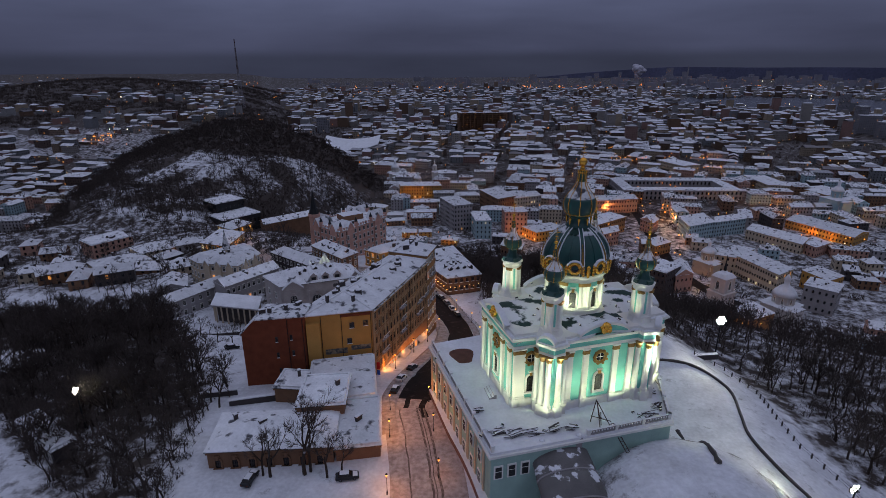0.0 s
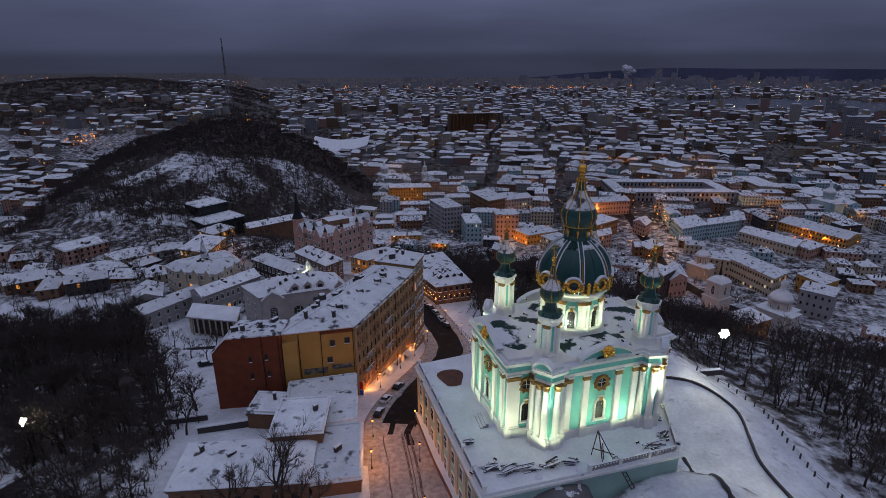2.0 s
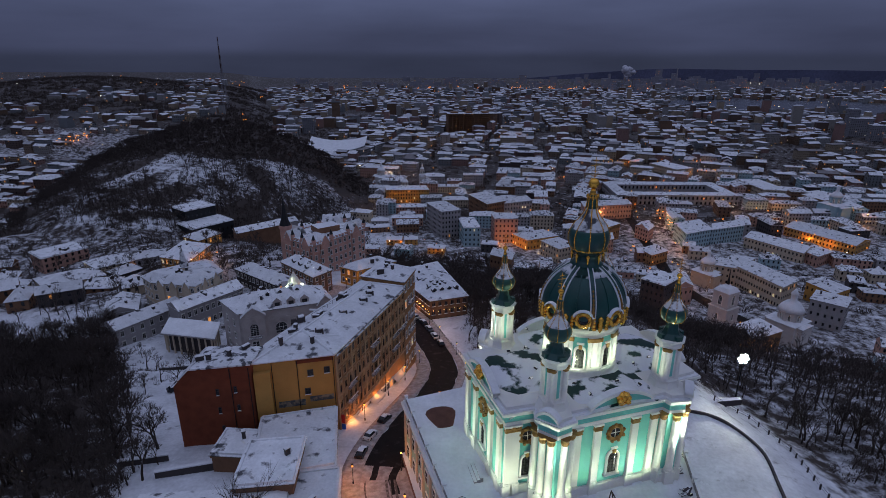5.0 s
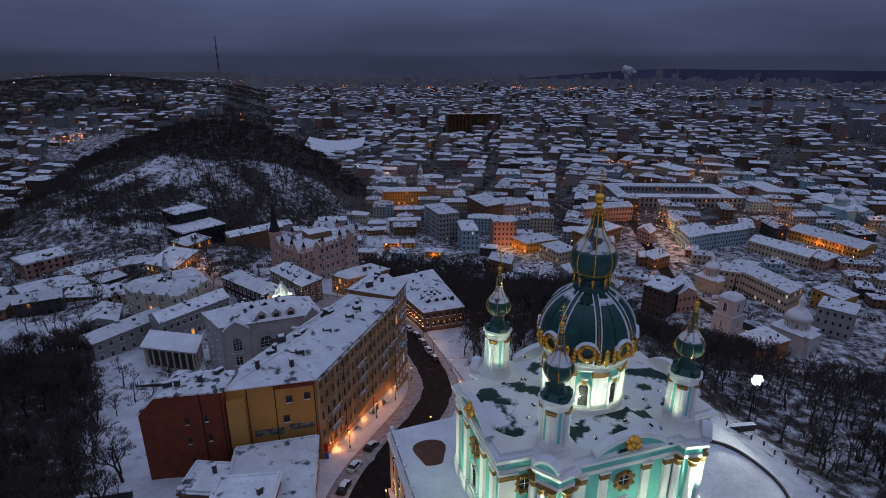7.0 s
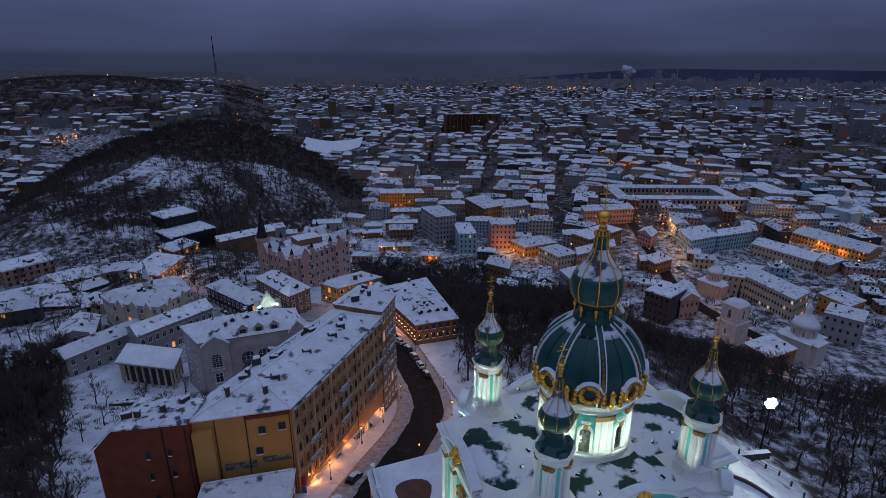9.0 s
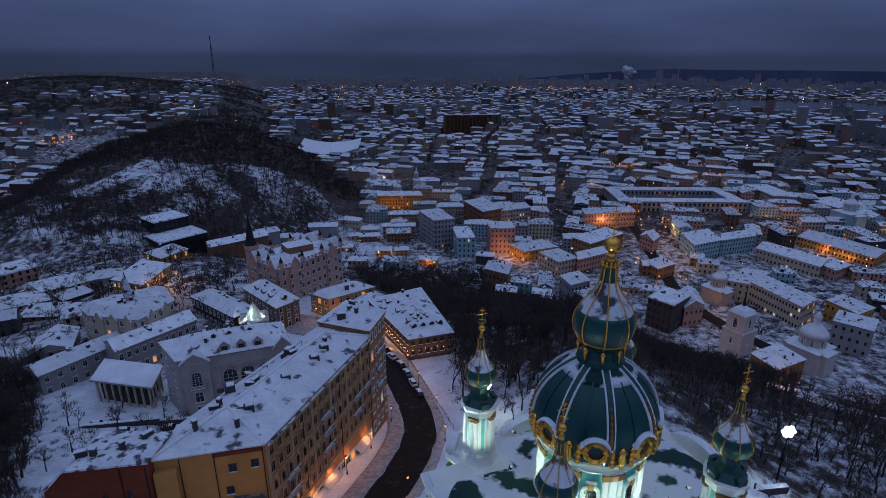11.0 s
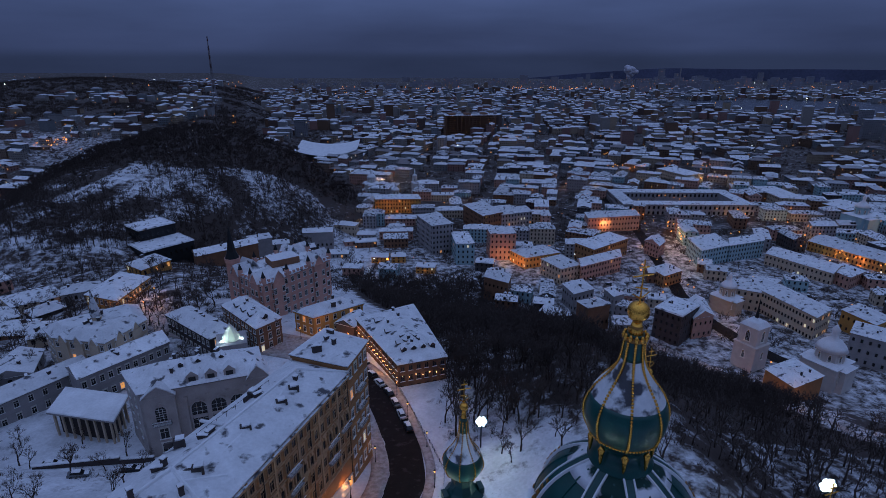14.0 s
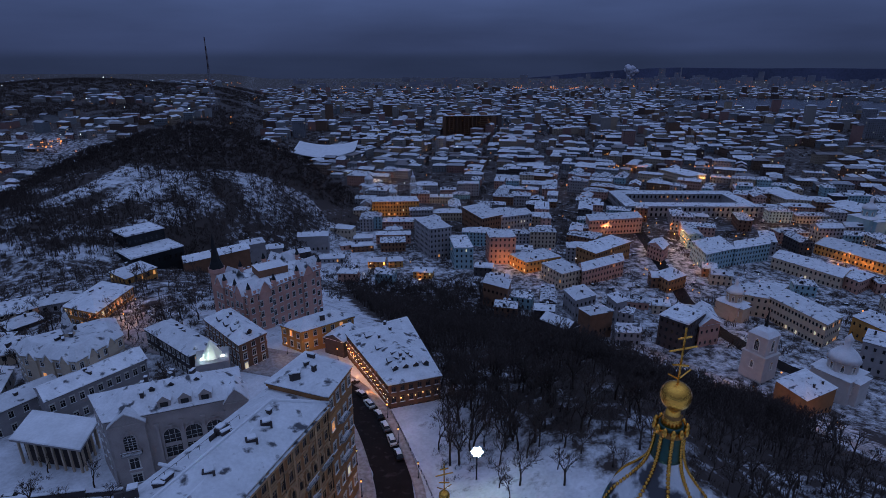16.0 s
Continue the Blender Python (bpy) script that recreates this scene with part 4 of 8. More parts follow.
# stacked building waste, each heap on its own
rnd = random.Random(41)


def heap(x, y, w, d, turn, label):
    ob = thing("debris_heap", label, "debris", DECK @ pose(x, y, 0.0, 0, 0, turn))
    for i in range(12):
        g = Geo()
        L = w * rnd.uniform(0.25, 0.9)
        g.box(rnd.uniform(-0.2, 0.2) * w, rnd.uniform(-0.45, 0.45) * d, 0.04 + 0.07 * i, L, rnd.uniform(0.12, 0.4), 0.13, 0, rnd.uniform(-0.35, 0.35), top=1 if rnd.random() < 0.85 else 0)
        part("board", g, [DARKWALL, SNOW], ob)


for x, y, w, d, t in ((-20.5, -16.6, 3.4, 1.6, 8), (-18.0, -18.0, 4.0, 1.6, 14), (-14.5, -18.3, 4.2, 1.4, -10), (-10.6, -18.2, 3.2, 1.4, 12), (-7.0, -18.3, 2.6, 1.3, -14), (-22.5, -10.0, 2.4, 1.4, 5), (8.5, -17.8, 4.5, 1.4, 6), (12.0, -15.4, 2.2, 2.0, 30), (13.6, -11.0, 2.0, 1.8, 10)):
    heap(x, y, w, d, t, "heap of dark boards and rails dusted with snow")

# hoist frame at the front
hoist = thing("hoist_frame", "rusty steel hoist frame standing at the front wall", "scaffold", DECK @ pose(-1.2, -18.2, 0.0, 0, 0, 15))
RUST = mat("rusty_steel", (0.09, 0.06, 0.05), 0.7, 0.3, vary=0.4, scale=2.0)
for a, b in (((-1.2, 1.4, 0), (0.2, 1.8, 4.2)), ((1.2, 1.4, 0), (0.2, 1.8, 4.2)), ((-1.2, -1.4, 0), (0.2, 1.6, 4.0)), ((1.2, -1.4, 0), (0.2, 1.6, 4.0)), ((-1.2, 1.4, 1.4), (1.2, -1.4, 1.2)), ((1.2, 1.4, 1.4), (-1.2, -1.4, 1.2)), ((1.6, -1.0, 0.2), (2.6, -4.6, -4.0)), ((2.3, -1.0, 0.2), (3.3, -4.6, -4.0))):
    g = Geo()
    g.tube([a, b], 0.09, 5)
    part("strut", g, [RUST], hoist)
for i in range(9):
    t = i / 8
    g = Geo()
    g.tube([(1.6 + t, -1.0 - 3.6 * t, 0.2 - 4.2 * t), (2.3 + t, -1.0 - 3.6 * t, 0.2 - 4.2 * t)], 0.06, 4)
    part("rung", g, [RUST], hoist)
patch = Geo()
patch.face([(-20.5 + 2.6 * math.cos(a) * (1 + 0.2 * math.sin(3 * a)), 11.0 + 3.8 * math.sin(a) * (1 + 0.15 * math.cos(2 * a)), 0.03) for a in (i * math.pi / 10 for i in range(20))])
solid("bare_patch", patch, mat("bare_brown_earth", (0.14, 0.065, 0.045), 0.95, vary=0.4, scale=2.0), "bare reddish earth where snow was cleared", "ground", DECK, kind="structure")
g = Geo()
for i in range(4):
    g.box(-17.9 - 0.5 * i, -4.5, -0.4, 0.5, 4.0, 1.2 - 0.28 * i, 0, top=1)
solid("entrance_steps", g, [GREY, SNOW], "short flight of snowy stone steps", "steps", DECK)

# raised walk with a red retaining wall below the terrace
LOW = curve_through([(9.4, 62), (6.8, 75), (4.2, 86), (0.6, 97), (-2.2, 108), (-3.6, 114)], 6)
g = Geo()
rows = []
for i, q in enumerate(LOW):
    d = (LOW[min(i + 1, len(LOW) - 1)] - LOW[max(i - 1, 0)]).normalized()
    n = Vector((d.y, -d.x))
    z = land(q.x, q.y)
    rows.append([(q.x, q.y, z - 1), (q.x, q.y, z + 1.5), (q.x + n.x * 0.4, q.y + n.y * 0.4, z + 1.55), (q.x + n.x * 4.5, q.y + n.y * 4.5, z + 1.5)])
g.grid(rows)
g.m = [0 if (i % 3) == 0 else 1 for i in range(len(g.f))]
solid("raised_walk", g, [mat("reddish_stone", (0.20, 0.10, 0.075), 0.9, vary=0.3, scale=1.5, bump=0.3), SNOW], "raised snowy walk on a reddish retaining wall", "pavement", kind="structure")


def fence(name, label, pts, h, post, bars, mt, every=2.2):
    """A fence along a line on the land: each post a part, each bay of rails a part."""
    ob = thing(name, label, "fence")
    line = []
    for (x0, y0), (x1, y1) in zip(pts, pts[1:]):
        k = max(1, round(math.hypot(x1 - x0, y1 - y0) / every))
        line += [(x0 + (x1 - x0) * i / k, y0 + (y1 - y0) * i / k) for i in range(k)]
    line.append(pts[-1])
    for i, (x, y) in enumerate(line):
        z = land(x, y)
        g = Geo()
        g.box(x, y, z - 0.3, post, post, h + 0.3, 0)
        part("post", g, [mt], ob)
        if i + 1 < len(line):
            x1, y1 = line[i + 1]
            z1 = land(x1, y1)
            g = Geo()
            for b in range(bars):
                o = h * (b + 1) / (bars + 0.3)
                g.tube([(x, y, z + o), (x1, y1, z1 + o)], 0.035, 4)
            part("rail", g, [mt], ob)
    return ob


fence("slope_fence", "dark broken fence along the edge of the wooded slope", [(71, 135.4), (79.5, 133.9), (81.3, 120.9), (78.0, 107.2), (76.8, 96.5), (79.2, 88.1), (81.5, 76), (84, 60)], 1.3, 0.25, 2, DARKWALL, 3.0)
fence("street_railing", "black iron railing between pavement and snowy bank", [(13.9, 158), (14.2, 166), (11.5, 176), (7.4, 188), (2.5, 201), (0.8, 204)], 1.1, 0.1, 3, IRON, 2.0)
g = Geo()
PATHW = curve_through([(56, 127), (62, 126), (68, 123.5), (71, 116), (67.5, 104), (65.3, 96), (66, 86), (68, 76), (70, 60)], 6)
rows = []
for i, q in enumerate(PATHW):
    d = (PATHW[min(i + 1, len(PATHW) - 1)] - PATHW[max(i - 1, 0)]).normalized()
    n = Vector((d.y, -d.x)) * 0.2
    z = land(q.x, q.y)
    rows.append([(q.x - n.x, q.y - n.y, z - 0.5), (q.x - n.x, q.y - n.y, z + 0.55), (q.x + n.x, q.y + n.y, z + 0.55), (q.x + n.x, q.y + n.y, z - 0.5)])
g.grid(rows)
solid("low_wall", g, [DARKWALL], "low dark kerb wall curving over the snow", "wall", kind="structure")
g = Geo()
PATH2 = curve_through([(47.5, 76), (48.6, 84), (50, 90), (50.5, 98)], 6)
rows = []
for i, q in enumerate(PATH2):
    z = land(q.x, q.y)
    w = 0.35 + 0.3 * math.sin(i * 1.7) ** 2
    rows.append([(q.x - w, q.y, z + 0.03), (q.x, q.y, z + 0.35), (q.x + w, q.y, z + 0.03)])
g.grid(rows)
solid("slope_edge", g, [DARKWALL], "ragged dark edge of a buried wall in the snow", "wall", kind="structure")
g = Geo()
g.box(74.3, 136.2, land(74.3, 136.2), 8.0, 1.2, 1.6, 0, radians(6), top=1)
solid("board_wall", g, [DARKWALL, SNOW], "long low stand under snow at the terrace end", "wall", kind="structure")

# ---- houses ----
def wpiece(w, h, lit=None, arch=False, frame=None):
    """One window piece: proud surround, sill, recessed pane and a cross bar; -y outwards, sill at z 0."""
    g = Geo()
    t = 0.14
    for x in (-w / 2 - t / 2, w / 2 + t / 2):
        g.box(x, -0.06, 0, t, 0.16, h + t, 0)
    g.box(0, -0.06, h, w + 2 * t, 0.2, t, 0)
    g.box(0, -0.1, -0.12, w + 3 * t, 0.3, 0.12, 2)
    g.face([(-w / 2, -0.02, 0), (w / 2, -0.02, 0), (w / 2, -0.02, h), (-w / 2, -0.02, h)], 1)
    g.box(0, -0.035, 0, 0.06, 0.05, h, 0)
    g.box(0, -0.035, h * 0.66, w, 0.05, 0.06, 0)
    if arch:
        g.prism([(-w / 2 - 0.2, -0.2), (w / 2 + 0.2, -0.2), (w / 2 + 0.2, 0.05), (-w / 2 - 0.2, 0.05)], h + 0.25, h + 0.42, 0, low=True)
    return g.mesh("window", [frame or FRAME_W, lit or GLASS, SNOW])


WIN_PLAIN = wpiece(1.1, 1.9, None, False, DARKWALL)
WIN_DARK, WIN_WARM, WIN_PALE = wpiece(1.1, 1.9, None, True), wpiece(1.1, 1.9, WARM, True), wpiece(1.1, 1.9, PALE, True)


def chimney_mesh(w, d, h):
    g = Geo()
    g.box(0, 0, -0.8, w, d, h + 0.8, 0)
    g.box(0, 0, h - 0.25, w + 0.16, d + 0.16, 0.2, 0)
    g.box(0, 0, h - 0.05, w + 0.1, d + 0.1, 0.16, 1)
    return g.mesh("chimney", [DARKWALL, SNOW])


CHIM = [chimney_mesh(0.9, 0.6, 1.3), chimney_mesh(1.6, 0.6, 1.1), chimney_mesh(0.7, 0.7, 1.7)]


def box_windows(g, loc, h, storeys, gap, lit, rnd):
    """Small framed panes on every face, as slots 0 dark, 1 warm, 2 pale."""
    for a, b in zip(loc, loc[1:] + loc[:1]):
        L = math.hypot(b[0] - a[0], b[1] - a[1])
        n = int((L - 1) / gap)
        dx, dy = (b[0] - a[0]) / L, (b[1] - a[1]) / L
        nx, ny = dy * 0.06, -dx * 0.06
        for s in range(storeys):
            z0 = h * (s + 0.28) / storeys
            z1 = z0 + min(1.9, h / storeys * 0.55)
            for k in range(n):
                t = L * (k + 0.5) / n
                x, y = a[0] + dx * t + nx, a[1] + dy * t + ny
                u = rnd.random()
                g.face([(x - dx * 0.55, y - dy * 0.55, z0), (x + dx * 0.55, y + dy * 0.55, z0), (x + dx * 0.55, y + dy * 0.55, z1), (x - dx * 0.55, y - dy * 0.55, z1)], 0 if u > lit else (1 if u < lit * 0.6 else 2))


def rect(cx, cy, w, d, turn):
    c, s = math.cos(radians(turn)), math.sin(radians(turn))
    return [(cx + c * a - s * b, cy + s * a + c * b) for a, b in ((-w / 2, -d / 2), (w / 2, -d / 2), (w / 2, d / 2), (-w / 2, d / 2))]


def para(a, b, c):
    """The plan over three corners, the fourth found, counter-clockwise."""
    a, b, c = Vector(a), Vector(b), Vector(c)
    pts = [a, b, c, a + c - b]
    area = sum(pts[i].x * pts[(i + 1) % 4].y - pts[(i + 1) % 4].x * pts[i].y for i in range(4))
    return [tuple(p) for p in (pts if area > 0 else pts[::-1])]


def roof_geo(plan, z, rise, kind, over=0.45):
    """A snow-laden roof with thick snowy eaves over a plan of four corners (hip, gable) or any plan (flat, low)."""
    g = Geo()
    eave, n = ring(plan, over), len(plan)
    g.face([(x, y, z - 0.08) for x, y in reversed(eave)], 1)
    g.grid([[(x, y, z - 0.08) for x, y in eave], [(x, y, z) for x, y in eave]], 1, True)
    g.grid([[(x, y, z) for x, y in eave], [(x, y, z + 0.18) for x, y in eave]], 0, True)
    z += 0.18
    if kind == "flat":
        a, b = ring(plan, 0.1), ring(plan, -0.35)
        g.grid([[(x, y, z) for x, y in eave], [(x, y, z + 0.05) for x, y in a], [(x, y, z + 0.5) for x, y in a], [(x, y, z + 0.55) for x, y in b], [(x, y, z + 0.25) for x, y in b]], 0, True)
        g.face([(x, y, z + 0.25) for x, y in b], 0)
        return g.weld()
    if n != 4:
        inner = ring(plan, -3.0)
        g.grid([[(x, y, z) for x, y in eave], [(x, y, z + rise) for x, y in inner]], 0, True)
        g.face([(x, y, z + rise) for x, y in inner], 0)
        return g.weld()
    p = [Vector(q) for q in eave]
    if (p[1] - p[0]).length < (p[2] - p[1]).length:
        p = p[1:] + p[:1]
    L, W = (p[1] - p[0]).length, (p[2] - p[1]).length
    inset = min(W / 2, L / 2 - 0.05) / L if kind == "hip" else 0.0
    m0, m1 = (p[0] + p[3]) / 2, (p[1] + p[2]) / 2
    r0, r1 = m0 + (m1 - m0) * inset, m1 + (m0 - m1) * inset
    at = lambda q, h=0.0: (q.x, q.y, z + h)
    # the two long slopes are broken once, so that the snow sags a little
    for a, b, c, d in ((p[0], p[1], r1, r0), (p[2], p[3], r0, r1)):
        ma, mb = (a + d) / 2, (b + c) / 2
        g.face([at(a), at(b), at(mb, rise * 0.47), at(ma, rise * 0.47)], 0)
        g.face([at(ma, rise * 0.47), at(mb, rise * 0.47), at(c, rise), at(d, rise)], 0)
    for a, b, c in ((p[1], p[2], r1), (p[3], p[0], r0)):
        ma, mb = (a + c) / 2, (b + c) / 2
        g.face([at(a), at(b), at(mb, rise * 0.47), at(c, rise), at(ma, rise * 0.47)], 0 if kind == "hip" else 2)
    return g.weld()


def house(name, label, plan, z0, z1, walls, roof="hip", rise=2.5, storeys=3, gap=2.9, faces=None, lit=0.1, seed=1, chimneys=3, snow=None, wall_band=True, category="house", blank=(), wins=None, group="", scale=1.0, far=False):
    """A house over a counter-clockwise plan, with wall, string courses, roof, chimneys and single windows."""
    rnd = random.Random(seed)
    cx, cy = sum(p[0] for p in plan) / len(plan), sum(p[1] for p in plan) / len(plan)
    ob = thing(name, label, category, pose(cx, cy, z0), group)
    loc = [(x - cx, y - cy) for x, y in plan]
    h = z1 - z0
    if far:
        g = Geo()
        box_windows(g, loc, h, storeys, gap, lit, rnd)
        part("windows", g, [GLASS, WARM, PALE], ob, kind="stuff")
        faces = set()
    g = Geo()
    g.prism(loc, -6.0, h, 0)
    part("wall", g, [walls], ob)
    if wall_band and not far:
        g = Geo()
        g.prism(ring(loc, 0.12), -6.0, 0.9, 0)
        part("plinth", g, [walls], ob)
        g = Geo()
        g.prism(ring(loc, 0.25), h - 0.7, h - 0.3, 0, low=True)
        part("cornice", g, [walls], ob)
        for s in range(1, storeys):
            g = Geo()
            g.prism(ring(loc, 0.1), h * s / storeys - 0.12, h * s / storeys + 0.12, 0, low=True)
            part("string_course", g, [walls], ob)
    r = roof_geo(loc, h, rise, roof)
    part("roof", r, [snow or SNOW_ROOF, DARKWALL, walls], ob, "snow-covered roof")
    sh = h / storeys
    lib = wins or (WIN_DARK, WIN_WARM, WIN_PALE)
    for i, (a, b) in enumerate(zip(loc, loc[1:] + loc[:1])):
        if i in blank or (faces is not None and i not in faces):
            continue
        L = math.hypot(b[0] - a[0], b[1] - a[1])
        n = int((L - 1.0) / gap)
        for s in range(storeys):
            for k in range(n):
                u = rnd.random()
                me = lib[0] if u > lit else (lib[1] if u < lit * 0.6 else lib[2])
                sz = min(scale, sh / 3.1)
                part("window", me, None, ob, at=on_wall(a, b, (k + 0.5) / n, 0.0, s * sh + sh * 0.28) @ Matrix.Diagonal((scale, 1, sz, 1)))
    for k in range(chimneys):
        t, u = rnd.uniform(0.15, 0.85), rnd.uniform(0.25, 0.75)
        if len(loc) == 4:
            p = (Vector(loc[0]) * (1 - t) + Vector(loc[1]) * t) * (1 - u) + (Vector(loc[3]) * (1 - t) + Vector(loc[2]) * t) * u
            zz = h + (0.5 if roof == "flat" else rise * (1 - abs(2 * u - 1)) * 0.8)
        else:
            p, zz = Vector(((rnd.uniform(-0.3, 0.3)) * 10, rnd.uniform(-4, 4))), h + rise
        part("chimney", rnd.choice(CHIM), None, ob, at=pose(p.x, p.y, zz, 0, 0, rnd.uniform(0, 180)))
    return ob


# the long corner house on the descent: ochre end wall, carved street front
def along(a, b, t):
    return (a[0] + (b[0] - a[0]) * t, a[1] + (b[1] - a[1]) * t)


def balcony(parent, m, w=3.4):
    """A stone slab with an iron railing and a cap of snow, -y outwards."""
    g = Geo()
    g.box(0, -0.55, -0.2, w, 1.1, 0.2, 0)
    for x in (-w * 0.4, w * 0.4):
        g.box(x, -0.3, -0.7, 0.25, 0.6, 0.5, 0)
    b = part("balcony", g, [GREY], parent, "stone balcony with an iron railing under snow", at=m)
    g = Geo()
    for i in range(int(w / 0.22)):
        g.box(-w / 2 + 0.1 + i * 0.22, -1.05, 0, 0.035, 0.035, 0.95, 0)
    for x in (-w / 2 + 0.03, w / 2 - 0.03):
        for k in range(5):
            g.box(x, -0.15 - 0.2 * k, 0, 0.035, 0.035, 0.95, 0)
    g.box(0, -1.05, 0.95, w, 0.07, 0.06, 0)
    part("railing", g, [IRON], b)
    g = Geo()
    g.box(0, -0.5, 0.0, w - 0.2, 0.9, 0.12, 0)
    g.box(0, -1.05, 1.01, w, 0.12, 0.08, 0)
    part("snow_layer", g, [SNOW], b)


TENWIN = window_mesh(1.1, 2.2)
TRIM = mat("pale_carved_trim", (0.44, 0.29, 0.16), 0.85, vary=0.25, scale=1.5, bump=0.3)
TENWIN.materials[0], TENWIN.materials[2], TENWIN.materials[3] = TRIM, DARKWALL, TRIM
FRONT_WIN = [TENWIN, wpiece(1.05, 2.0, None, True, TRIM), wpiece(1.05, 1.8, None, False, TRIM)]
for me in FRONT_WIN[1:]:
    me.materials[2] = TRIM


def dormer(parent, m, w=1.5, h=1.5, face=None):
    """A roof dormer with a small window and a snowy gable, -y outwards."""
    g = Geo()
    g.prism(rect(0, 0.9, w, 2.2, 0), -0.6, h, 0)
    d = part("dormer", g, [face or GREY], parent, "roof dormer with a snowy gable", at=m)
    g = Geo()
    a = w / 2 + 0.2
    g.grid([[(-a, -0.45, h - 0.1), (0, -0.45, h + w * 0.5), (a, -0.45, h - 0.1)], [(-a, 2.4, h - 0.1), (0, 2.4, h + w * 0.5), (a, 2.4, h - 0.1)]], 0)
    g.face([(-a, -0.35, h - 0.12), (a, -0.35, h - 0.12), (0, -0.35, h + w * 0.5 - 0.05)], 1)
    part("gable_roof", g, [SNOW, face or GREY], d)
    g = Geo()
    g.box(0, -0.23, 0.15, w * 0.6, 0.08, h * 0.75, 0)
    part("pane", g, [GLASS], d)


def roof_clutter(parent, spots, z, seed):
    """Brick stacks, vents and hatches on a roof, each with its snow."""
    rnd = random.Random(seed)
    for x, y in spots:
        part("chimney", rnd.choice(CHIM), None, parent, at=pose(x, y, z + rnd.uniform(-0.2, 0.4), 0, 0, rnd.uniform(0, 90)))


def downpipe(parent, x, y, z0, z1):
    g = Geo()
    g.tube([(x, y, z0), (x, y, z1)], 0.08, 6)
    part("downpipe", g, [IRON], parent)


A, B, C2 = (-34.6, 123.0), (-18.5, 126.6), (-5.6, 162.3)
tenement = thing("tenement_house", "tall tenement with blind ochre end wall and carved tan front", "house", pose(0, 0, 0))
PLAN_T = [A, B, C2, (-17.5, 167.0), (-34.0, 131.0)]
g = Geo()
g.prism(PLAN_T, -24, 3.3, 0)
part("wall", g, [OCHRE], tenement, "smooth ochre plaster wall")
g = Geo()
n1 = (Vector(C2) - Vector(B)).normalized()
o1 = Vector((n1.y, -n1.x)) * 0.3
g.prism([(B[0], B[1]), (B[0] + o1.x, B[1] + o1.y), (C2[0] + o1.x, C2[1] + o1.y), (C2[0], C2[1])], -25, 2.9, 0, low=True)
part("street_front", g, [TAN], tenement, "carved tan stone street front")
g = Geo()
eave = ring(PLAN_T, 0.45)
ridge = [(-26.5, 133.5), (-14.5, 160.0)]
g.face([(x, y, 3.25) for x, y in reversed(eave)], 1)
g.grid([[(x, y, 3.25) for x, y in eave], [(x, y, 3.5) for x, y in eave]], 0, True)
E = [(x, y, 3.5) for x, y in eave]
R0, R1 = (*ridge[0], 5.6), (*ridge[1], 5.9)
for f in ((E[0], E[1], R0), (E[1], E[2], R1, R0), (E[2], E[3], R1), (E[3], E[4], R0, R1), (E[4], E[0], R0)):
    g.face(f, 0)
part("roof", g.weld(), [SNOW_ROOF, DARKWALL], tenement, "snow-covered roof")
part_w = [(0.69, -1.2), (0.90, -0.9), (0.64, -5.6)]
for t, z in part_w:
    part("window", WIN_PLAIN, None, tenement, at=on_wall(A, B, t, 0.0, z) @ Matrix.Diagonal((0.9, 1, 0.75, 1)))
g = Geo()
p0 = on_wall(A, B, 0.10, 0.25, -16).translation
g.prism([along(A, B, 0.0), (along(A, B, 0.0)[0] + 0.25, along(A, B, 0.0)[1] - 1.2), (along(A, B, 0.2)[0] + 0.25, along(A, B, 0.2)[1] - 1.2), along(A, B, 0.2)], -18, 1.4, 0)
part("buttress", g, [OCHRE], tenement, "projecting strip of ochre wall")
g = Geo()
a, b = on_wall(A, B, 0.52, 0.06, 2.2), on_wall(A, B, 0.99, 0.06, 2.2)
g.prism([tuple(along(A, B, 0.52)), (along(A, B, 0.52)[0] + 0.03, along(A, B, 0.52)[1] - 0.14), (along(A, B, 0.99)[0] + 0.03, along(A, B, 0.99)[1] - 0.14), tuple(along(A, B, 0.99))], 2.1, 2.9, 0, low=True)
part("fascia", g, [BRICK_RED], tenement, "dark red tin fascia")
MURAL = mat("faded_mural", (0.30, 0.25, 0.18), 0.9, vary=0.4, scale=2.0, second=(0.08, 0.09, 0.10), amount=0.55, sharp=0.1)
for t0, t1, z0, z1 in ((0.26, 0.60, -8.2, -6.7), (0.66, 0.97, -7.6, -6.3)):
    g = Geo()
    p, q = along(A, B, t0), along(A, B, t1)
    g.prism([p, (p[0] + 0.02, p[1] - 0.05), (q[0] + 0.02, q[1] - 0.05), q], z0, z1, 0, low=True)
    part("mural", g, [MURAL], tenement, "faded mottled wall painting")
for t in (0.22, 0.53, 0.985):
    p = on_wall(A, B, t, 0.12).translation
    downpipe(tenement, p.x, p.y, -16, 2.8)
rnd = random.Random(8)
NB = 17
FS = (-14.8, -11.0, -7.0, -3.2, 0.3)
for k in range(NB):
    t = (k + 0.6) / (NB + 0.2)
    zs = -19.5 - 5.0 * t
    for s, z in enumerate(FS):
        part("window", FRONT_WIN[0 if s == 2 else (1 if s in (1, 3) else 2)] if not (s == 0) else FRONT_WIN[1], None, tenement, at=on_wall(B, C2, t, 0.30, z))
    part("shop_window", WIN_WARM if rnd.random() < 0.35 else WIN_DARK, None, tenement, at=on_wall(B, C2, t, 0.30, zs + 1.0) @ Matrix.Diagonal((1.4, 1, 1.2, 1)))
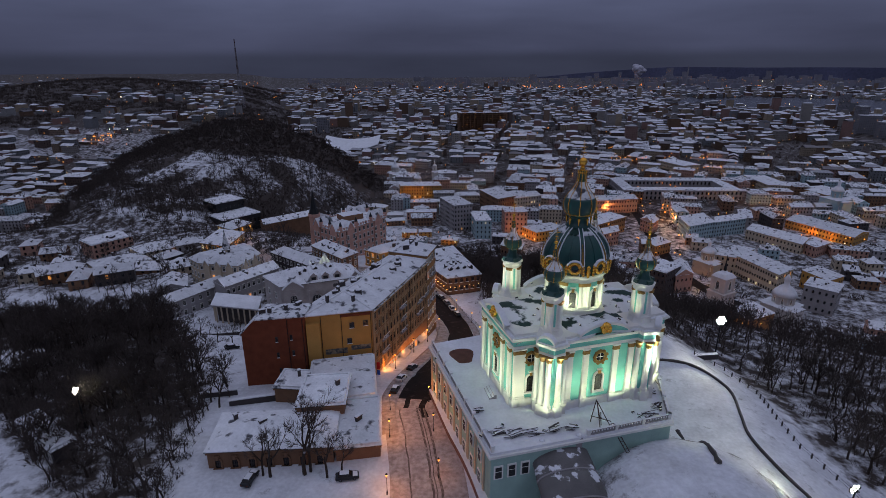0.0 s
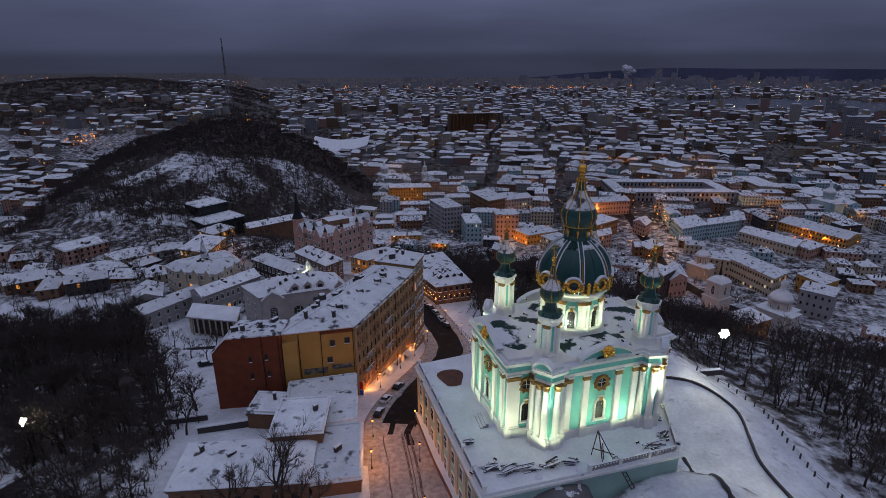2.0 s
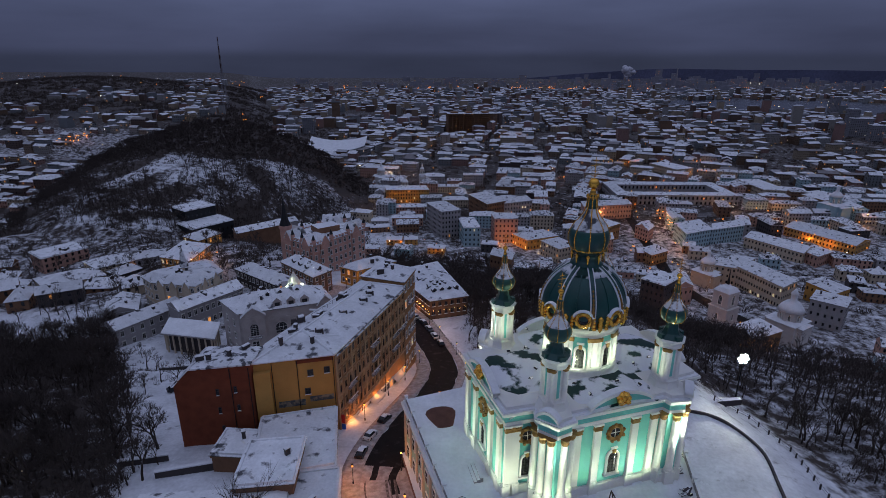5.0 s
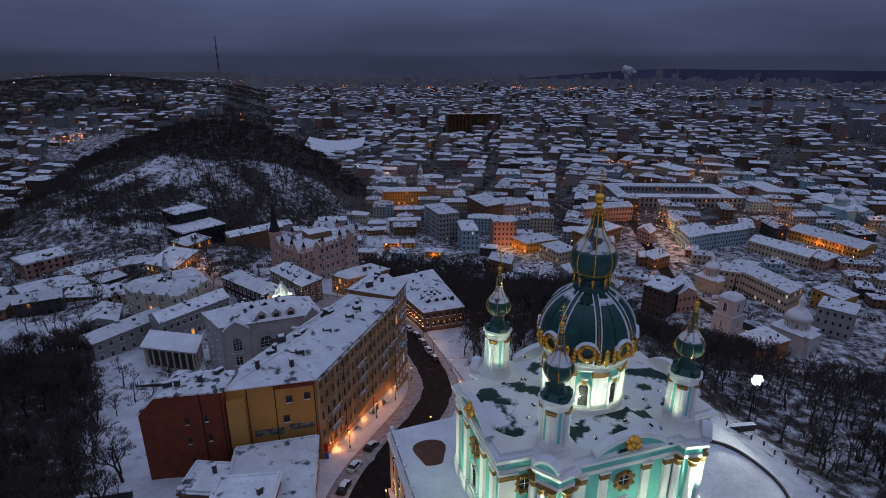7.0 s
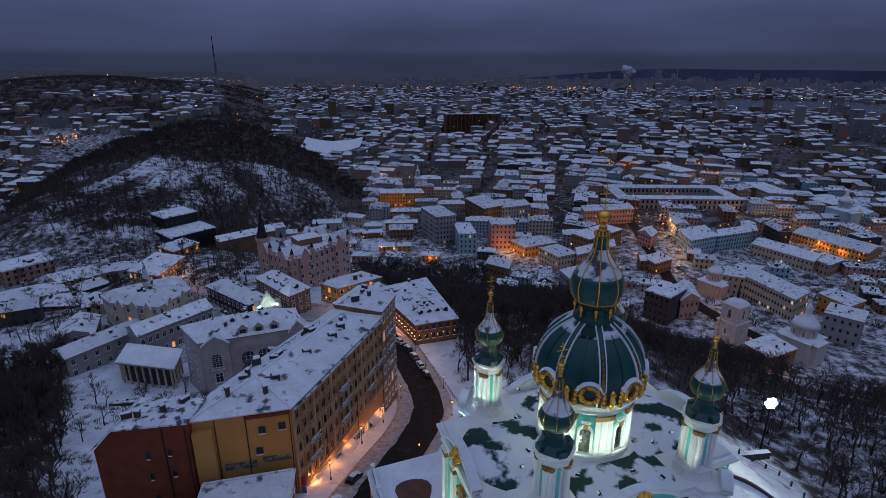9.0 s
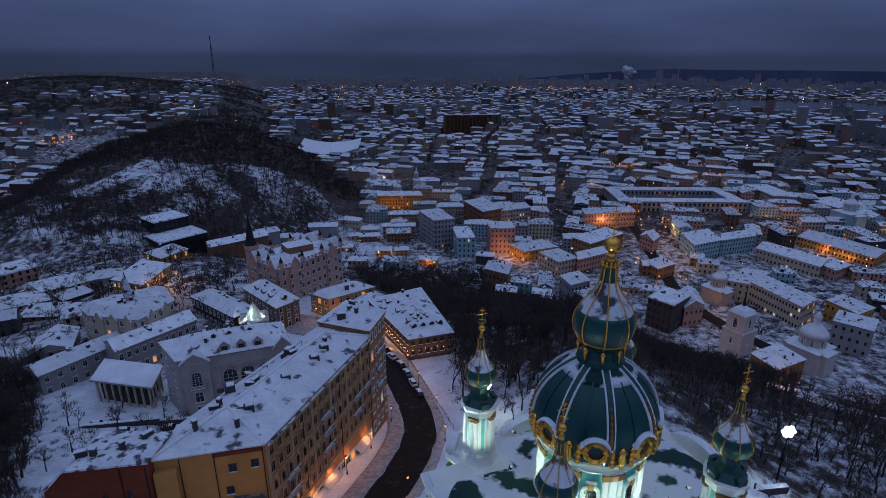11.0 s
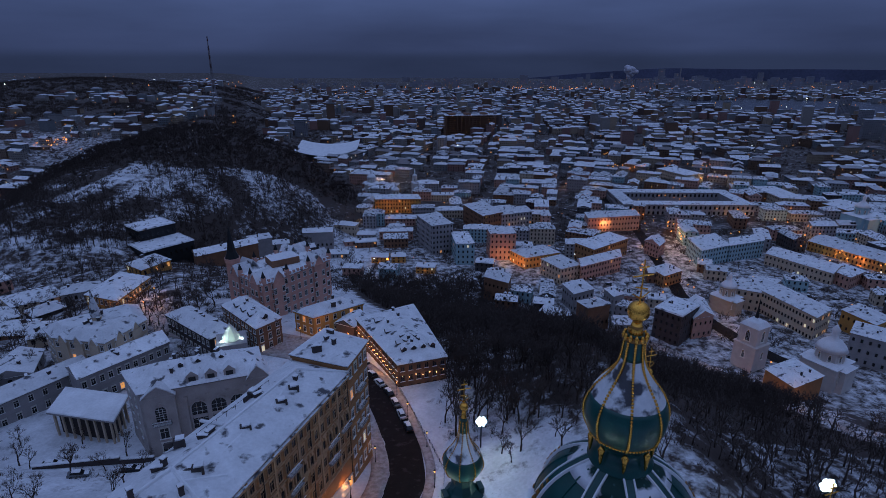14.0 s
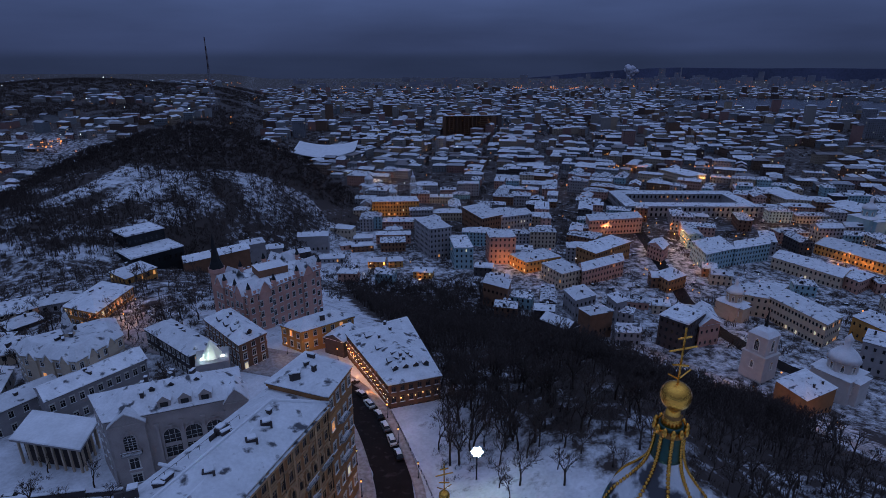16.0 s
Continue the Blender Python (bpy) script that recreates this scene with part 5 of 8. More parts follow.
for k in range(NB + 1):
    if k % 3 == 0:
        g = Geo()
        g.box(0, -0.12, 0, 0.5, 0.24, 19.5, 0)
        part("pilaster", g, [TRIM], tenement, at=on_wall(B, C2, (k + 0.1) / (NB + 0.2), 0.30, -16.5))
for z, d, hh in ((-15.8, 0.35, 0.3), (-11.9, 0.2, 0.2), (-7.9, 0.28, 0.25), (-4.1, 0.2, 0.2), (-0.4, 0.2, 0.18), (2.5, 0.55, 0.45)):
    g = Geo()
    L = (Vector(C2) - Vector(B)).length
    g.box(0, -d / 2, 0, L, d, hh, 0, top=1)
    part("cornice", g, [TRIM, TRIM if z < 2 else SNOW_THIN], tenement, at=on_wall(B, C2, 0.5, 0.30, z))
for t, z in ((0.15, -7.3), (0.15, -11.2), (0.47, -3.5), (0.47, -7.3), (0.47, -11.2), (0.80, -7.3), (0.80, -11.2), (0.93, -7.3)):
    balcony(tenement, on_wall(B, C2, t, 0.34, z))
for t in (0.275, 0.625, 0.985):
    p = on_wall(B, C2, t, 0.52).translation
    downpipe(tenement, p.x, p.y, -21, 2.6)
AWN = mat("cream_awning_cloth", (0.62, 0.58, 0.52), 0.8, vary=0.2, bump=0.1)
for t in (0.10, 0.155, 0.44, 0.50, 0.80, 0.86):
    g = Geo()
    g.grid([[(x, -0.05, 1.0) for x in (-1.5, 0, 1.5)], [(x, -1.0, 0.55) for x in (-1.6, 0, 1.6)], [(x, -1.6, 0.1) for x in (-1.6, 0, 1.6)], [(x, -1.6, -0.2) for x in (-1.6, 0, 1.6)]])
    part("awning", g, [AWN], tenement, "cream cloth awning over a shop front", at=on_wall(B, C2, t, 0.34, -17.0 - 5.0 * t))
for t, z, m, word in ((0.012, -16.6, mat("blue_sign_board", (0.03, 0.12, 0.55), 0.5), "blue"), (0.012, -14.2, mat("red_sign_board", (0.55, 0.03, 0.03), 0.5), "red")):
    g = Geo()
    g.box(0, -0.7, 0, 0.14, 0.9, 2.1, 0)
    g.box(0, -0.18, 0.4, 0.06, 0.3, 0.06, 0)
    g.box(0, -0.18, 1.6, 0.06, 0.3, 0.06, 0)
    part("sign_board", g, [m], tenement, f"upright {word} sign board at the corner", at=on_wall(B, C2, t, 0.34, z))
for k in range(NB):
    t = (k + 0.6) / (NB + 0.2)
    for z in (-4.75, -8.55):
        g = Geo()
        g.box(0, -0.1, 0, 1.3, 0.2, 0.55, 0)
        g.box(0, -0.18, 0.55, 1.55, 0.36, 0.14, 0)
        part("carved_panel", g, [TRIM], tenement, "carved stone panel under a window", at=on_wall(B, C2, t, 0.30, z))
roof_clutter(tenement, [(-30, 128.5), (-29, 134), (-28.3, 134.8), (-25, 141), (-24.2, 142), (-19.5, 152), (-18.7, 152.6), (-14, 157), (-23.5, 129.5)], 4.6, 6)
g = Geo()
for i in range(9):
    g.tube([(-26 + i * 0.9, 141 + i * 1.9, 4.8), (-26 + i * 0.9, 141 + i * 1.9, 5.8)], 0.04, 4)
g.tube([(-26, 141, 5.8), (-18.8, 156.2, 5.8)], 0.04, 4)
part("roof_rail", g, [IRON], tenement)

# folds of drifted snow, hatches and a wire on the tenement roof
for pts in ([(E[1][0], E[1][1], 3.55), R0], [(E[0][0], E[0][1], 3.55), R0], [R0, R1], [(E[2][0], E[2][1], 3.55), R1], [(-21.5, 136, 4.75), (-16.8, 148, 4.9), (-15.5, 153, 5.3)], [(-24.5, 131.5, 4.9), (-18.5, 133.5, 4.1)], [(-27.5, 146, 4.6), (-22.5, 143.5, 5.6)]):
    g = Geo()
    g.tube(pts, [0.26 + 0.08 * (i % 2) for i in range(len(pts))], 6)
    part("snow_ridge", g, [SNOW], tenement, "low ridge of drifted snow")
for x, y, z, a in ((-19.2, 143.5, 4.75, 20), (-15.2, 150.5, 4.8, 25), (-23.0, 133.8, 5.0, 14), (-28.5, 140.0, 4.9, 20), (-20.8, 152.8, 5.1, 66), (-14.0, 154.5, 5.0, 20)):
    g = Geo()
    g.prism(rect(0, 0, 1.5, 1.1, 0), -0.6, 0.7, 0)
    g.prism(rect(0.25, 0.1, 1.3, 1.2, 0), 0.7, 0.95, 1)
    g.box(-1.5, 0.1, -0.5, 1.2, 0.4, 0.8, 0)
    g.box(0.9, -0.9, -0.5, 0.35, 0.35, 1.5, 0)
    part("roof_hatch", g, [DARKWALL, SNOW], tenement, "dark roof hatch and vents half under snow", at=pose(x, y, z, 0, 0, a))

brick_plan = [(-49.8, 119.6), (-46.6, 120.2), (-34.7, 121.4), (-34.3, 128.5), (-47.5, 131.0)]
brick = thing("brick_house", "narrow red brick house with a blind gable wall and snowy roof", "house", pose(0, 0, 0))
g = Geo()
g.prism(brick_plan, -24, (0.2, 3.6, 4.0, 3.9, 2.2), 0)
part("wall", g, [BRICK_RED], brick, "dark red brick wall")
g = Geo()
e = ring(brick_plan, 0.25)
hz4 = (0.2, 3.6, 4.0, 3.9, 2.2)
g.grid([[(x, y, z) for (x, y), z in zip(e, hz4)], [(x, y, z + 0.35) for (x, y), z in zip(e, hz4)], [(x * 0.75 - 41.5 * 0.25, y * 0.75 + 125 * 0.25, z * 0.6 + 2.4) for (x, y), z in zip(e, hz4)]], 0, True)
g.face([(x * 0.75 - 41.5 * 0.25, y * 0.75 + 125 * 0.25, z * 0.6 + 2.4) for (x, y), z in zip(e, hz4)], 0)
part("roof", g.weld(), [SNOW_THIN], brick, "snow-covered roof with bare patches")
for t, z in ((0.42, -2.6), (0.42, -7.0), (0.44, -11.5), (0.72, -2.2), (0.74, -6.6), (0.60, -14.0)):
    part("slit_window", WIN_PLAIN, None, brick, at=on_wall(brick_plan[1], brick_plan[2], t, 0.0, z) @ Matrix.Diagonal((0.45, 1, 0.7, 1)))
for t in (0.66, 0.97):
    p = on_wall(brick_plan[1], brick_plan[2], t, 0.12).translation
    downpipe(brick, p.x, p.y, -17, 3.4)
roof_clutter(brick, [(-45, 122.5), (-43.2, 122.6), (-39.5, 124), (-37, 127)], 4.3, 9)

# the taller block at the bend
corner = house("corner_house", "tall tan house at the bend of the street", [(-5.3, 162.5), (-2.6, 172.5), (-12.5, 178.0), (-17.3, 167.2)], -24, 4.9, TAN, "hip", 1.8, 6, 2.3, {0, 1}, 0.04, 5, 5)
for t, z in ((0.5, 12.0), (0.5, 16.5), (0.5, 21)):
    balcony(corner, on_wall((4.12, -7.55), (6.82, 2.45), t, 0.05, z))

# the hall with slim columns
HP = para((-88.7, 189.7), (-69.9, 185.7), (-72.1, 196.5))
hallc = thing("columned_hall", "low hall with slim pale columns and a snowy roof", "hall", pose(0, 0, 0))
g = Geo()
g.prism(ring(HP, -1.6), -36, -25.0, 0)
part("wall", g, [DARKWALL], hallc)
g = Geo()
e = ring(HP, 0.5)
g.face([(x, y, -25.0) for x, y in reversed(e)], 1)
g.grid([[(x, y, -25.0) for x, y in e], [(x, y, -24.5) for x, y in e]], 1, True)
g.grid([[(x, y, -24.5) for x, y in e], [(x, y, -24.25) for x, y in ring(HP, 0.35)]], 0, True)
cxh, cyh = sum(p[0] for p in HP) / 4, sum(p[1] for p in HP) / 4
g.grid([[(x, y, -24.25) for x, y in ring(HP, 0.35)], [(cxh + (x - cxh) * 0.25, cyh + (y - cyh) * 0.25, -23.6) for x, y in ring(HP, 0.35)]], 0, True)
g.face([(cxh + (x - cxh) * 0.25, cyh + (y - cyh) * 0.25, -23.6) for x, y in ring(HP, 0.35)], 0)
part("roof", g.weld(), [SNOW, GREY], hallc, "smooth snow-covered roof")
for a, b in zip(HP, HP[1:] + HP[:1]):
    k = 8 if math.dist(a, b) > 14 else 4
    for i in range(k):
        t = (i + 0.5) / k
        g = Geo()
        p = on_wall(a, b, t, -0.3).translation
        g.box(p.x, p.y, -36, 0.45, 0.45, 11.0, 0, math.atan2(b[1] - a[1], b[0] - a[0]))
        part("column", g, [CREAM], hallc)

PALACE = mat("pale_grey_stone", (0.42, 0.38, 0.36), 0.85, vary=0.25, scale=1.0, bump=0.25)
PALACE_PLAN = [(-67.5, 190.0), (-58.6, 180.0), (-31.5, 189.5), (-37.0, 202.0)]
palace = house("grey_palace", "grey stone palace with three tall arches and snowy mansard", PALACE_PLAN, -31, -13, PALACE, "hip", 4.2, 4, 5.0, set(), 0.0, 7, 7)
pl = [(x + 48.65, y - 190.375) for x, y in PALACE_PLAN]


def stone_window(w, h):
    me = window_mesh(w, h)
    me.materials[0] = PALACE
    me.materials[3] = PALACE
    return me


def gable_bay(parent, m, w, h, deep, rise, mt, label):
    """A bay that stands out of a front, with a steep gable and snow on its slopes; -y outwards, foot at z 0."""
    g = Geo()
    g.prism(rect(0, -deep / 2, w, deep, 0), -4, h, 0)
    for y in (-deep,):
        g.face([(-w / 2, y, h), (w / 2, y, h), (w * 0.28, y, h + rise * 0.55), (0, y, h + rise), (-w * 0.28, y, h + rise * 0.55)], 0)
    bay = part("bay", g, [mt], parent, label, at=m)
    g = Geo()
    edge = [(-w * 0.55, h - 0.15), (-w * 0.28, h + rise * 0.58), (0, h + rise + 0.15), (w * 0.28, h + rise * 0.58), (w * 0.55, h - 0.15)]
    g.grid([[(x, -deep - 0.35, z) for x, z in edge], [(x, -deep - 0.35, z + 0.3) for x, z in edge], [(x, 5.5, z + 0.3) for x, z in edge], [(x, 5.5, z) for x, z in edge], [(x, -deep - 0.35, z) for x, z in edge]], 0)
    part("gable_roof", g, [SNOW_ROOF], bay, "snow on the gable")
    g = Geo()
    g.box(0, -deep - 0.12, h - 0.4, w + 0.4, 0.3, 0.35, 0)
    part("cornice", g, [mt], bay)
    return bay


front = lambda t, out=0.0, z=0.0: on_wall(pl[1], pl[2], t, out, z)
left_bay = gable_bay(palace, front(0.15), 7.0, 17.0, 1.2, 2.6, PALACE, "gabled bay with an arched window and a balcony")
part("arched_window", stone_window(2.4, 4.2), None, palace, at=front(0.15, 1.2, 10.2))
part("window", WIN_DARK, None, palace, at=front(0.15, 1.2, 5.2) @ Matrix.Diagonal((1.7, 1, 1.5, 1)))
part("window", WIN_DARK, None, palace, at=front(0.15, 1.2, 1.4) @ Matrix.Diagonal((1.7, 1, 1.2, 1)))
balcony(palace, front(0.15, 1.25, 9.5), 4.2)
BIGARCH = stone_window(3.5, 7.6)
for t in (0.44, 0.60, 0.76):
    part("arched_window", BIGARCH, None, palace, "tall dark arch", at=front(t, 0.0, 5.6))
    part("window", WIN_DARK, None, palace, at=front(t, 0.0, 1.6) @ Matrix.Diagonal((1.8, 1, 1.4, 1)))
    g = Geo()
    g.box(0, -0.3, 8.6, 3.3, 0.25, 0.9, 0)
    part("spandrel", g, [PALACE], palace, at=front(t))
for t in (0.345, 0.52, 0.68, 0.85):
    g = Geo()
    g.box(0, -0.15, 0, 0.7, 0.4, 14.6, 0)
    g.box(0, -0.2, 14.6, 1.0, 0.6, 0.5, 0)
    part("pilaster", g, [PALACE], palace, at=front(t))
gable_bay(palace, front(0.945), 5.2, 17.2, 0.7, 3.2, PALACE, "end bay with a round-topped gable")
part("arched_window", stone_window(1.8, 3.4), None, palace, at=front(0.945, 0.7, 11.0))
for t in (0.3, 0.7):
    for z in (3.5, 8.0, 12.5):
        part("window", WIN_DARK, None, palace, at=on_wall(pl[0], pl[1], t, 0.0, z))
for t in (0.42, 0.57, 0.72):
    dormer(palace, front(t, -0.7, 18.2), 2.7, 2.0, PALACE)
for t, o in ((0.33, -4.5), (0.47, -5.0), (0.66, -5.2)):
    dormer(palace, front(t, o, 20.6), 1.2, 1.2, DARKWALL)
g = Geo()
for t in (0.52, 0.68, 0.85):
    p = front(t, 0.6, 3.2).translation
    g.lathe([(0.05, p.z - 0.25), (0.26, p.z), (0.05, p.z + 0.25)], 8, p.x, p.y)
part("wall_lamp", g, [LAMP_WARM], palace, "small glowing wall lamps", kind="stuff")
for t in (0.52, 0.85):
    p = front(t, 0.9, 3.2).translation + Vector((-48.65, 190.375, -31))
    lamp("wall_light", "POINT", p, 90, (1.0, 0.75, 0.45), None, 0.15)

house("gallery_house", "long low house under a snowy roof", para((-105.6, 192.3), (-92.0, 213.0), (-99.3, 218.2)), -33, -25, GREY, "gable", 2.2, 2, 3.2, {0, 1}, 0.06, 8, 2)
house("gallery_house", "long low house with a row of upper windows under snow", para((-87.6, 201.1), (-72.0, 222.1), (-78.9, 228.4)), -32, -22, GREY, "gable", 2.2, 2, 2.2, {0, 1}, 0.03, 9, 2)
ornate = house("ornate_house", "ornate cream house with gables and turrets", [(-111.2, 224.0), (-104.8, 218.2), (-86.8, 214.3), (-82.2, 229.7), (-90.9, 240.9)], -34, -18, CREAM, "low", 2.5, 4, 2.3, {0, 1, 2}, 0.04, 10, 5)
for x, y, r, hh in ((-9.5, -7.0, 1.6, 4.0), (8.0, -10.5, 1.6, 4.5), (12.5, 4.0, 1.5, 4.0), (-1, -9, 1.2, 3.0), (-15.5, -1.5, 1.3, 3.5), (-3.0, 6.0, 1.4, 9.0)):
    g = Geo()
    g.lathe([(r, 13.0), (r, 16.0 + hh * 0.5), (r * 1.15, 16.2 + hh * 0.5), (r * 0.7, 16.6 + hh * 0.8), (0.05, 17.0 + hh * 1.3)], 8)
    part("turret", g, [CREAM if hh < 8 else SNOW_THIN], ornate, "small turret with a pointed cap")
for t in (0.2, 0.5, 0.8):
    gable_bay(ornate, on_wall((-9.62, -7.22), (8.38, -11.12), t, 0.0, 0.0), 2.8, 15.2, 0.5, 2.2, CREAM, "narrow bay with a pointed gable")
for t in (0.3, 0.7):
    gable_bay(ornate, on_wall((8.38, -11.12), (12.98, 4.28), t, 0.0, 0.0), 2.8, 15.2, 0.5, 2.4, CREAM, "narrow bay with a pointed gable")

CASTLE = mat("salmon_brick", (0.57, 0.34, 0.27), 0.85, vary=0.25, bump=0.2)
CP = para((-65.5, 262.0), (-49.4, 248.6), (-30.2, 275.2))
castle = house("castle_house", "pink brick castle-like house with battlements and a spire", CP, -38, -14, CASTLE, "flat", 0.5, 6, 2.7, {0, 1, 2, 3}, 0.02, 11, 4)
ccx, ccy = sum(p[0] for p in CP) / 4, sum(p[1] for p in CP) / 4
cl = [(x - ccx, y - ccy) for x, y in CP]
MERLON = Geo()
MERLON.box(0, 0.15, 0, 0.9, 0.5, 1.1, 0)
MERLON.box(0, 0.15, 1.1, 1.0, 0.6, 0.12, 1)
MERLON = MERLON.mesh("merlon", [CASTLE, SNOW])
PINN = Geo()
PINN.box(0, 0, 0, 1.3, 1.3, 2.6, 0)
PINN.lathe([(0.85, 2.6), (0.05, 5.0)], 4, turn=math.pi / 4, m=1)
PINN = PINN.mesh("pinnacle", [CASTLE, BLACK])
for a, b in zip(cl, cl[1:] + cl[:1]):
    n = int(math.dist(a, b) / 1.9)
    for i in range(n):
        part("merlon", MERLON, None, castle, at=on_wall(a, b, (i + 0.5) / n, 0.1, 24.3))
    for t in (0.2, 0.8):
        gable_bay(castle, on_wall(a, b, t), 4.6, 24.0, 0.8, 3.6, CASTLE, "bay with a pointed gable")
        for z in (3, 7, 11, 15, 19):
            for q in (-0.03, 0.03):
                part("window", WIN_DARK, None, castle, at=on_wall(a, b, t + q * 2.0, 0.8, z))
    for t in (0.02, 0.34, 0.66):
        part("pinnacle", PINN, None, castle, at=on_wall(a, b, t, 0.0, 24.0))
g = Geo()
g.lathe([(2.6, -4), (2.6, 27.5), (3.0, 28.0), (3.0, 29.4)], 8, cl[0][0] + 1.0, cl[0][1] + 1.0, 0)
g.lathe([(2.7, 29.4), (1.7, 32.0), (1.2, 35.0), (0.05, 42.0)], 8, cl[0][0] + 1.0, cl[0][1] + 1.0, 1)
part("spire_tower", g, [CASTLE, BLACK], castle, "corner tower with a dark spire")
g = Geo()
g.prism(rect(0, 2, 11, 8, 35), 24.5, 27.2, 0, top=1)
part("roof_house", g, [BROWNWALL, SNOW], castle)

house("low_orange_house", "low orange-lit house on the street bend", para((-36.4, 239.6), (-28.7, 234.5), (-13.5, 245.5)), -27.5, -20, OCHRE, "hip", 2.6, 2, 2.6, {0, 1, 2}, 0.10, 12, 2)
house("dark_shed", "dark shed with a snowy lean-to roof", para((-21.5, 235.5), (-15.0, 232.0), (-11.0, 240.0)), -27.5, -22.5, DARKWALL, "gable", 1.8, 1, 3, set(), 0, 25, 1)
LP = [(-13.9, 232.4), (1.8, 203.1), (15.5, 207.5), (4.5, 243.0)]
lit_house = house("arcaded_house", "street house lit orange with a big snowy roof", LP, -29.5, -19.5, BROWNWALL, "hip", 3.2, 3, 2.2, {0, 1}, 0.07, 13, 9, wins=(wpiece(1.1, 1.9, None, True, BROWNWALL), wpiece(1.1, 1.9, WARM, True, BROWNWALL), wpiece(1.1, 1.9, WARM, True, BROWNWALL)))
g = Geo()
for a, b, n in ((LP[0], LP[1], 26), (LP[1], LP[2], 7)):
    for i in range(n):
        p = on_wall(a, b, (i + 0.5) / n, 0.35, -23.4 - 0.5 * (i % 2)).translation
        g.lathe([(0.02, p.z - 0.13), (0.13, p.z), (0.02, p.z + 0.13)], 6, p.x - 1.975, p.y - 221.5)
g.v = [(x, y, z + 29.5) for x, y, z in g.v]
part("garland", g, [LAMP_WARM], lit_house, "garland of warm bulbs along the front", kind="stuff")

house("tent_house", "dark house with a wide snowy roof beside the glass tent", para((-80.0, 238.5), (-58.5, 221.0), (-53.0, 227.5)), -33, -20.5, DARKWALL, "hip", 2.6, 3, 2.6, {0, 1}, 0.04, 61, 4)
brown = house("brown_house", "brown brick house behind the glass tent", para((-61.3, 240.4), (-44.2, 222.9), (-38.5, 230.5)), -34, -18, BROWNWALL, "hip", 3.0, 5, 2.4, {0, 1, 2}, 0.03, 14, 4)
bp = para((-61.3, 240.4), (-44.2, 222.9), (-38.5, 230.5))
bx, by = sum(p[0] for p in bp) / 4, sum(p[1] for p in bp) / 4
bl = [(x - bx, y - by) for x, y in bp]
for k, t in ((0, 0.3), (0, 0.5), (0, 0.7), (1, 0.5)):
    dormer(brown, on_wall(bl[k], bl[(k + 1) % 4], t, -1.6, 16.6), 1.9, 1.5, DARKWALL)
ll = [(x - 1.975, y - 221.5) for x, y in LP]
for t in (0.2, 0.4, 0.6, 0.8):
    dormer(lit_house, on_wall(ll[1], ll[2], t, -4.0, 11.4), 1.5, 1.1, DARKWALL)
for t in (0.25, 0.5, 0.75):
    dormer(lit_house, on_wall(ll[0], ll[1], t, -3.5, 11.2), 1.5, 1.1, DARKWALL)
tent = thing("glass_tent", "pointed glass roof lit white from within", "skylight", pose(-51.0, 219.5, -19.5))
g = Geo()
pts = [(2.9 * math.cos(a), 2.9 * math.sin(a), 0.0) for a in (i * math.pi / 4 for i in range(8))]
for i in range(8):
    g.face([pts[i], pts[(i + 1) % 8], (0, 0, 5.2)], 0)
part("glass", g, [glow("lit_glass", (0.70, 0.72, 0.58), 0.04)], tent, "softly glowing glass panes")
for i in range(8):
    g = Geo()
    g.tube([pts[i], (0, 0, 5.25)], 0.10, 4)
    part("glazing_bar", g, [WHITE], tent)
g = Geo()
for i in (0, 2, 5):
    g.lathe([(0.05, -0.3), (0.3, 0.0), (0.05, 0.3)], 8, pts[i][0] * 1.1, pts[i][1] * 1.1)
part("spot_lamp", g, [FLOOD], tent, kind="stuff")
g = Geo()
g.prism(rect(0, 0, 9, 9, 20), -14, -0.1, 0)
part("base", g, [GREY], tent)
lamp("tent_light", "POINT", (-51.0, 215.5, -16.5), 350, (0.95, 1.0, 0.85), None, 0.4)
yellow = house("yellow_house", "yellow house lit warm from the street", para((-124.4, 290.1), (-125.1, 266.2), (-109.5, 260.3)), -37, -25, OCHRE, "hip", 2.4, 3, 2.2, {1, 2}, 0.4, 15, 2)

low = house("small_house", "low brown house with arched windows under snow", para((-46.3, 87.0), (-22.0, 88.6), (-23.0, 100.5)), -14, -8, BROWNWALL, "hip", 2.0, 1, 3.0, set(), 0.0, 16, 2)
LOWWIN = window_mesh(1.1, 2.2)
LOWWIN.materials[0], LOWWIN.materials[2], LOWWIN.materials[3] = BROWNWALL, DARKWALL, BROWNWALL
lq = [(x, y) for x, y in ((-46.3 + 34.65, 87.0 - 93.75), (-22.0 + 34.65, 88.6 - 93.75))]
for i in range(7):
    part("arched_window", LOWWIN, None, low, at=on_wall(lq[0], lq[1], (i + 0.6) / 7.4, 0.0, 2.0))
house("row_house", "low house along the street under snow", para((-21.5, 88.8), (-12.8, 90.2), (-14.6, 106.0)), -15, -8.9, BROWNWALL, "flat", 1.0, 1, 3.0, {1}, 0.0, 18, 1)
house("annex", "flat snowy annex below the ochre wall", para((-15.7, 106.5), (-18.3, 124.0), (-33.0, 120.6)), -16, -8.4, TAN, "flat", 0.5, 2, 3.0, {0}, 0.0, 17, 0)
house("yard_shed", "brown shed under snow beside the brick wall", para((-40.0, 110.5), (-32.5, 109.8), (-32.0, 117.0)), -17, -9.0, BROWNWALL, "flat", 0.5, 1, 3.0, set(), 0.0, 19, 1)
house("yard_shed", "brown shed under snow", para((-31.5, 98.5), (-21.5, 99.5), (-22.0, 111.0)), -17, -5.9, BROWNWALL, "flat", 0.5, 1, 3.0, set(), 0.0, 20, 1)
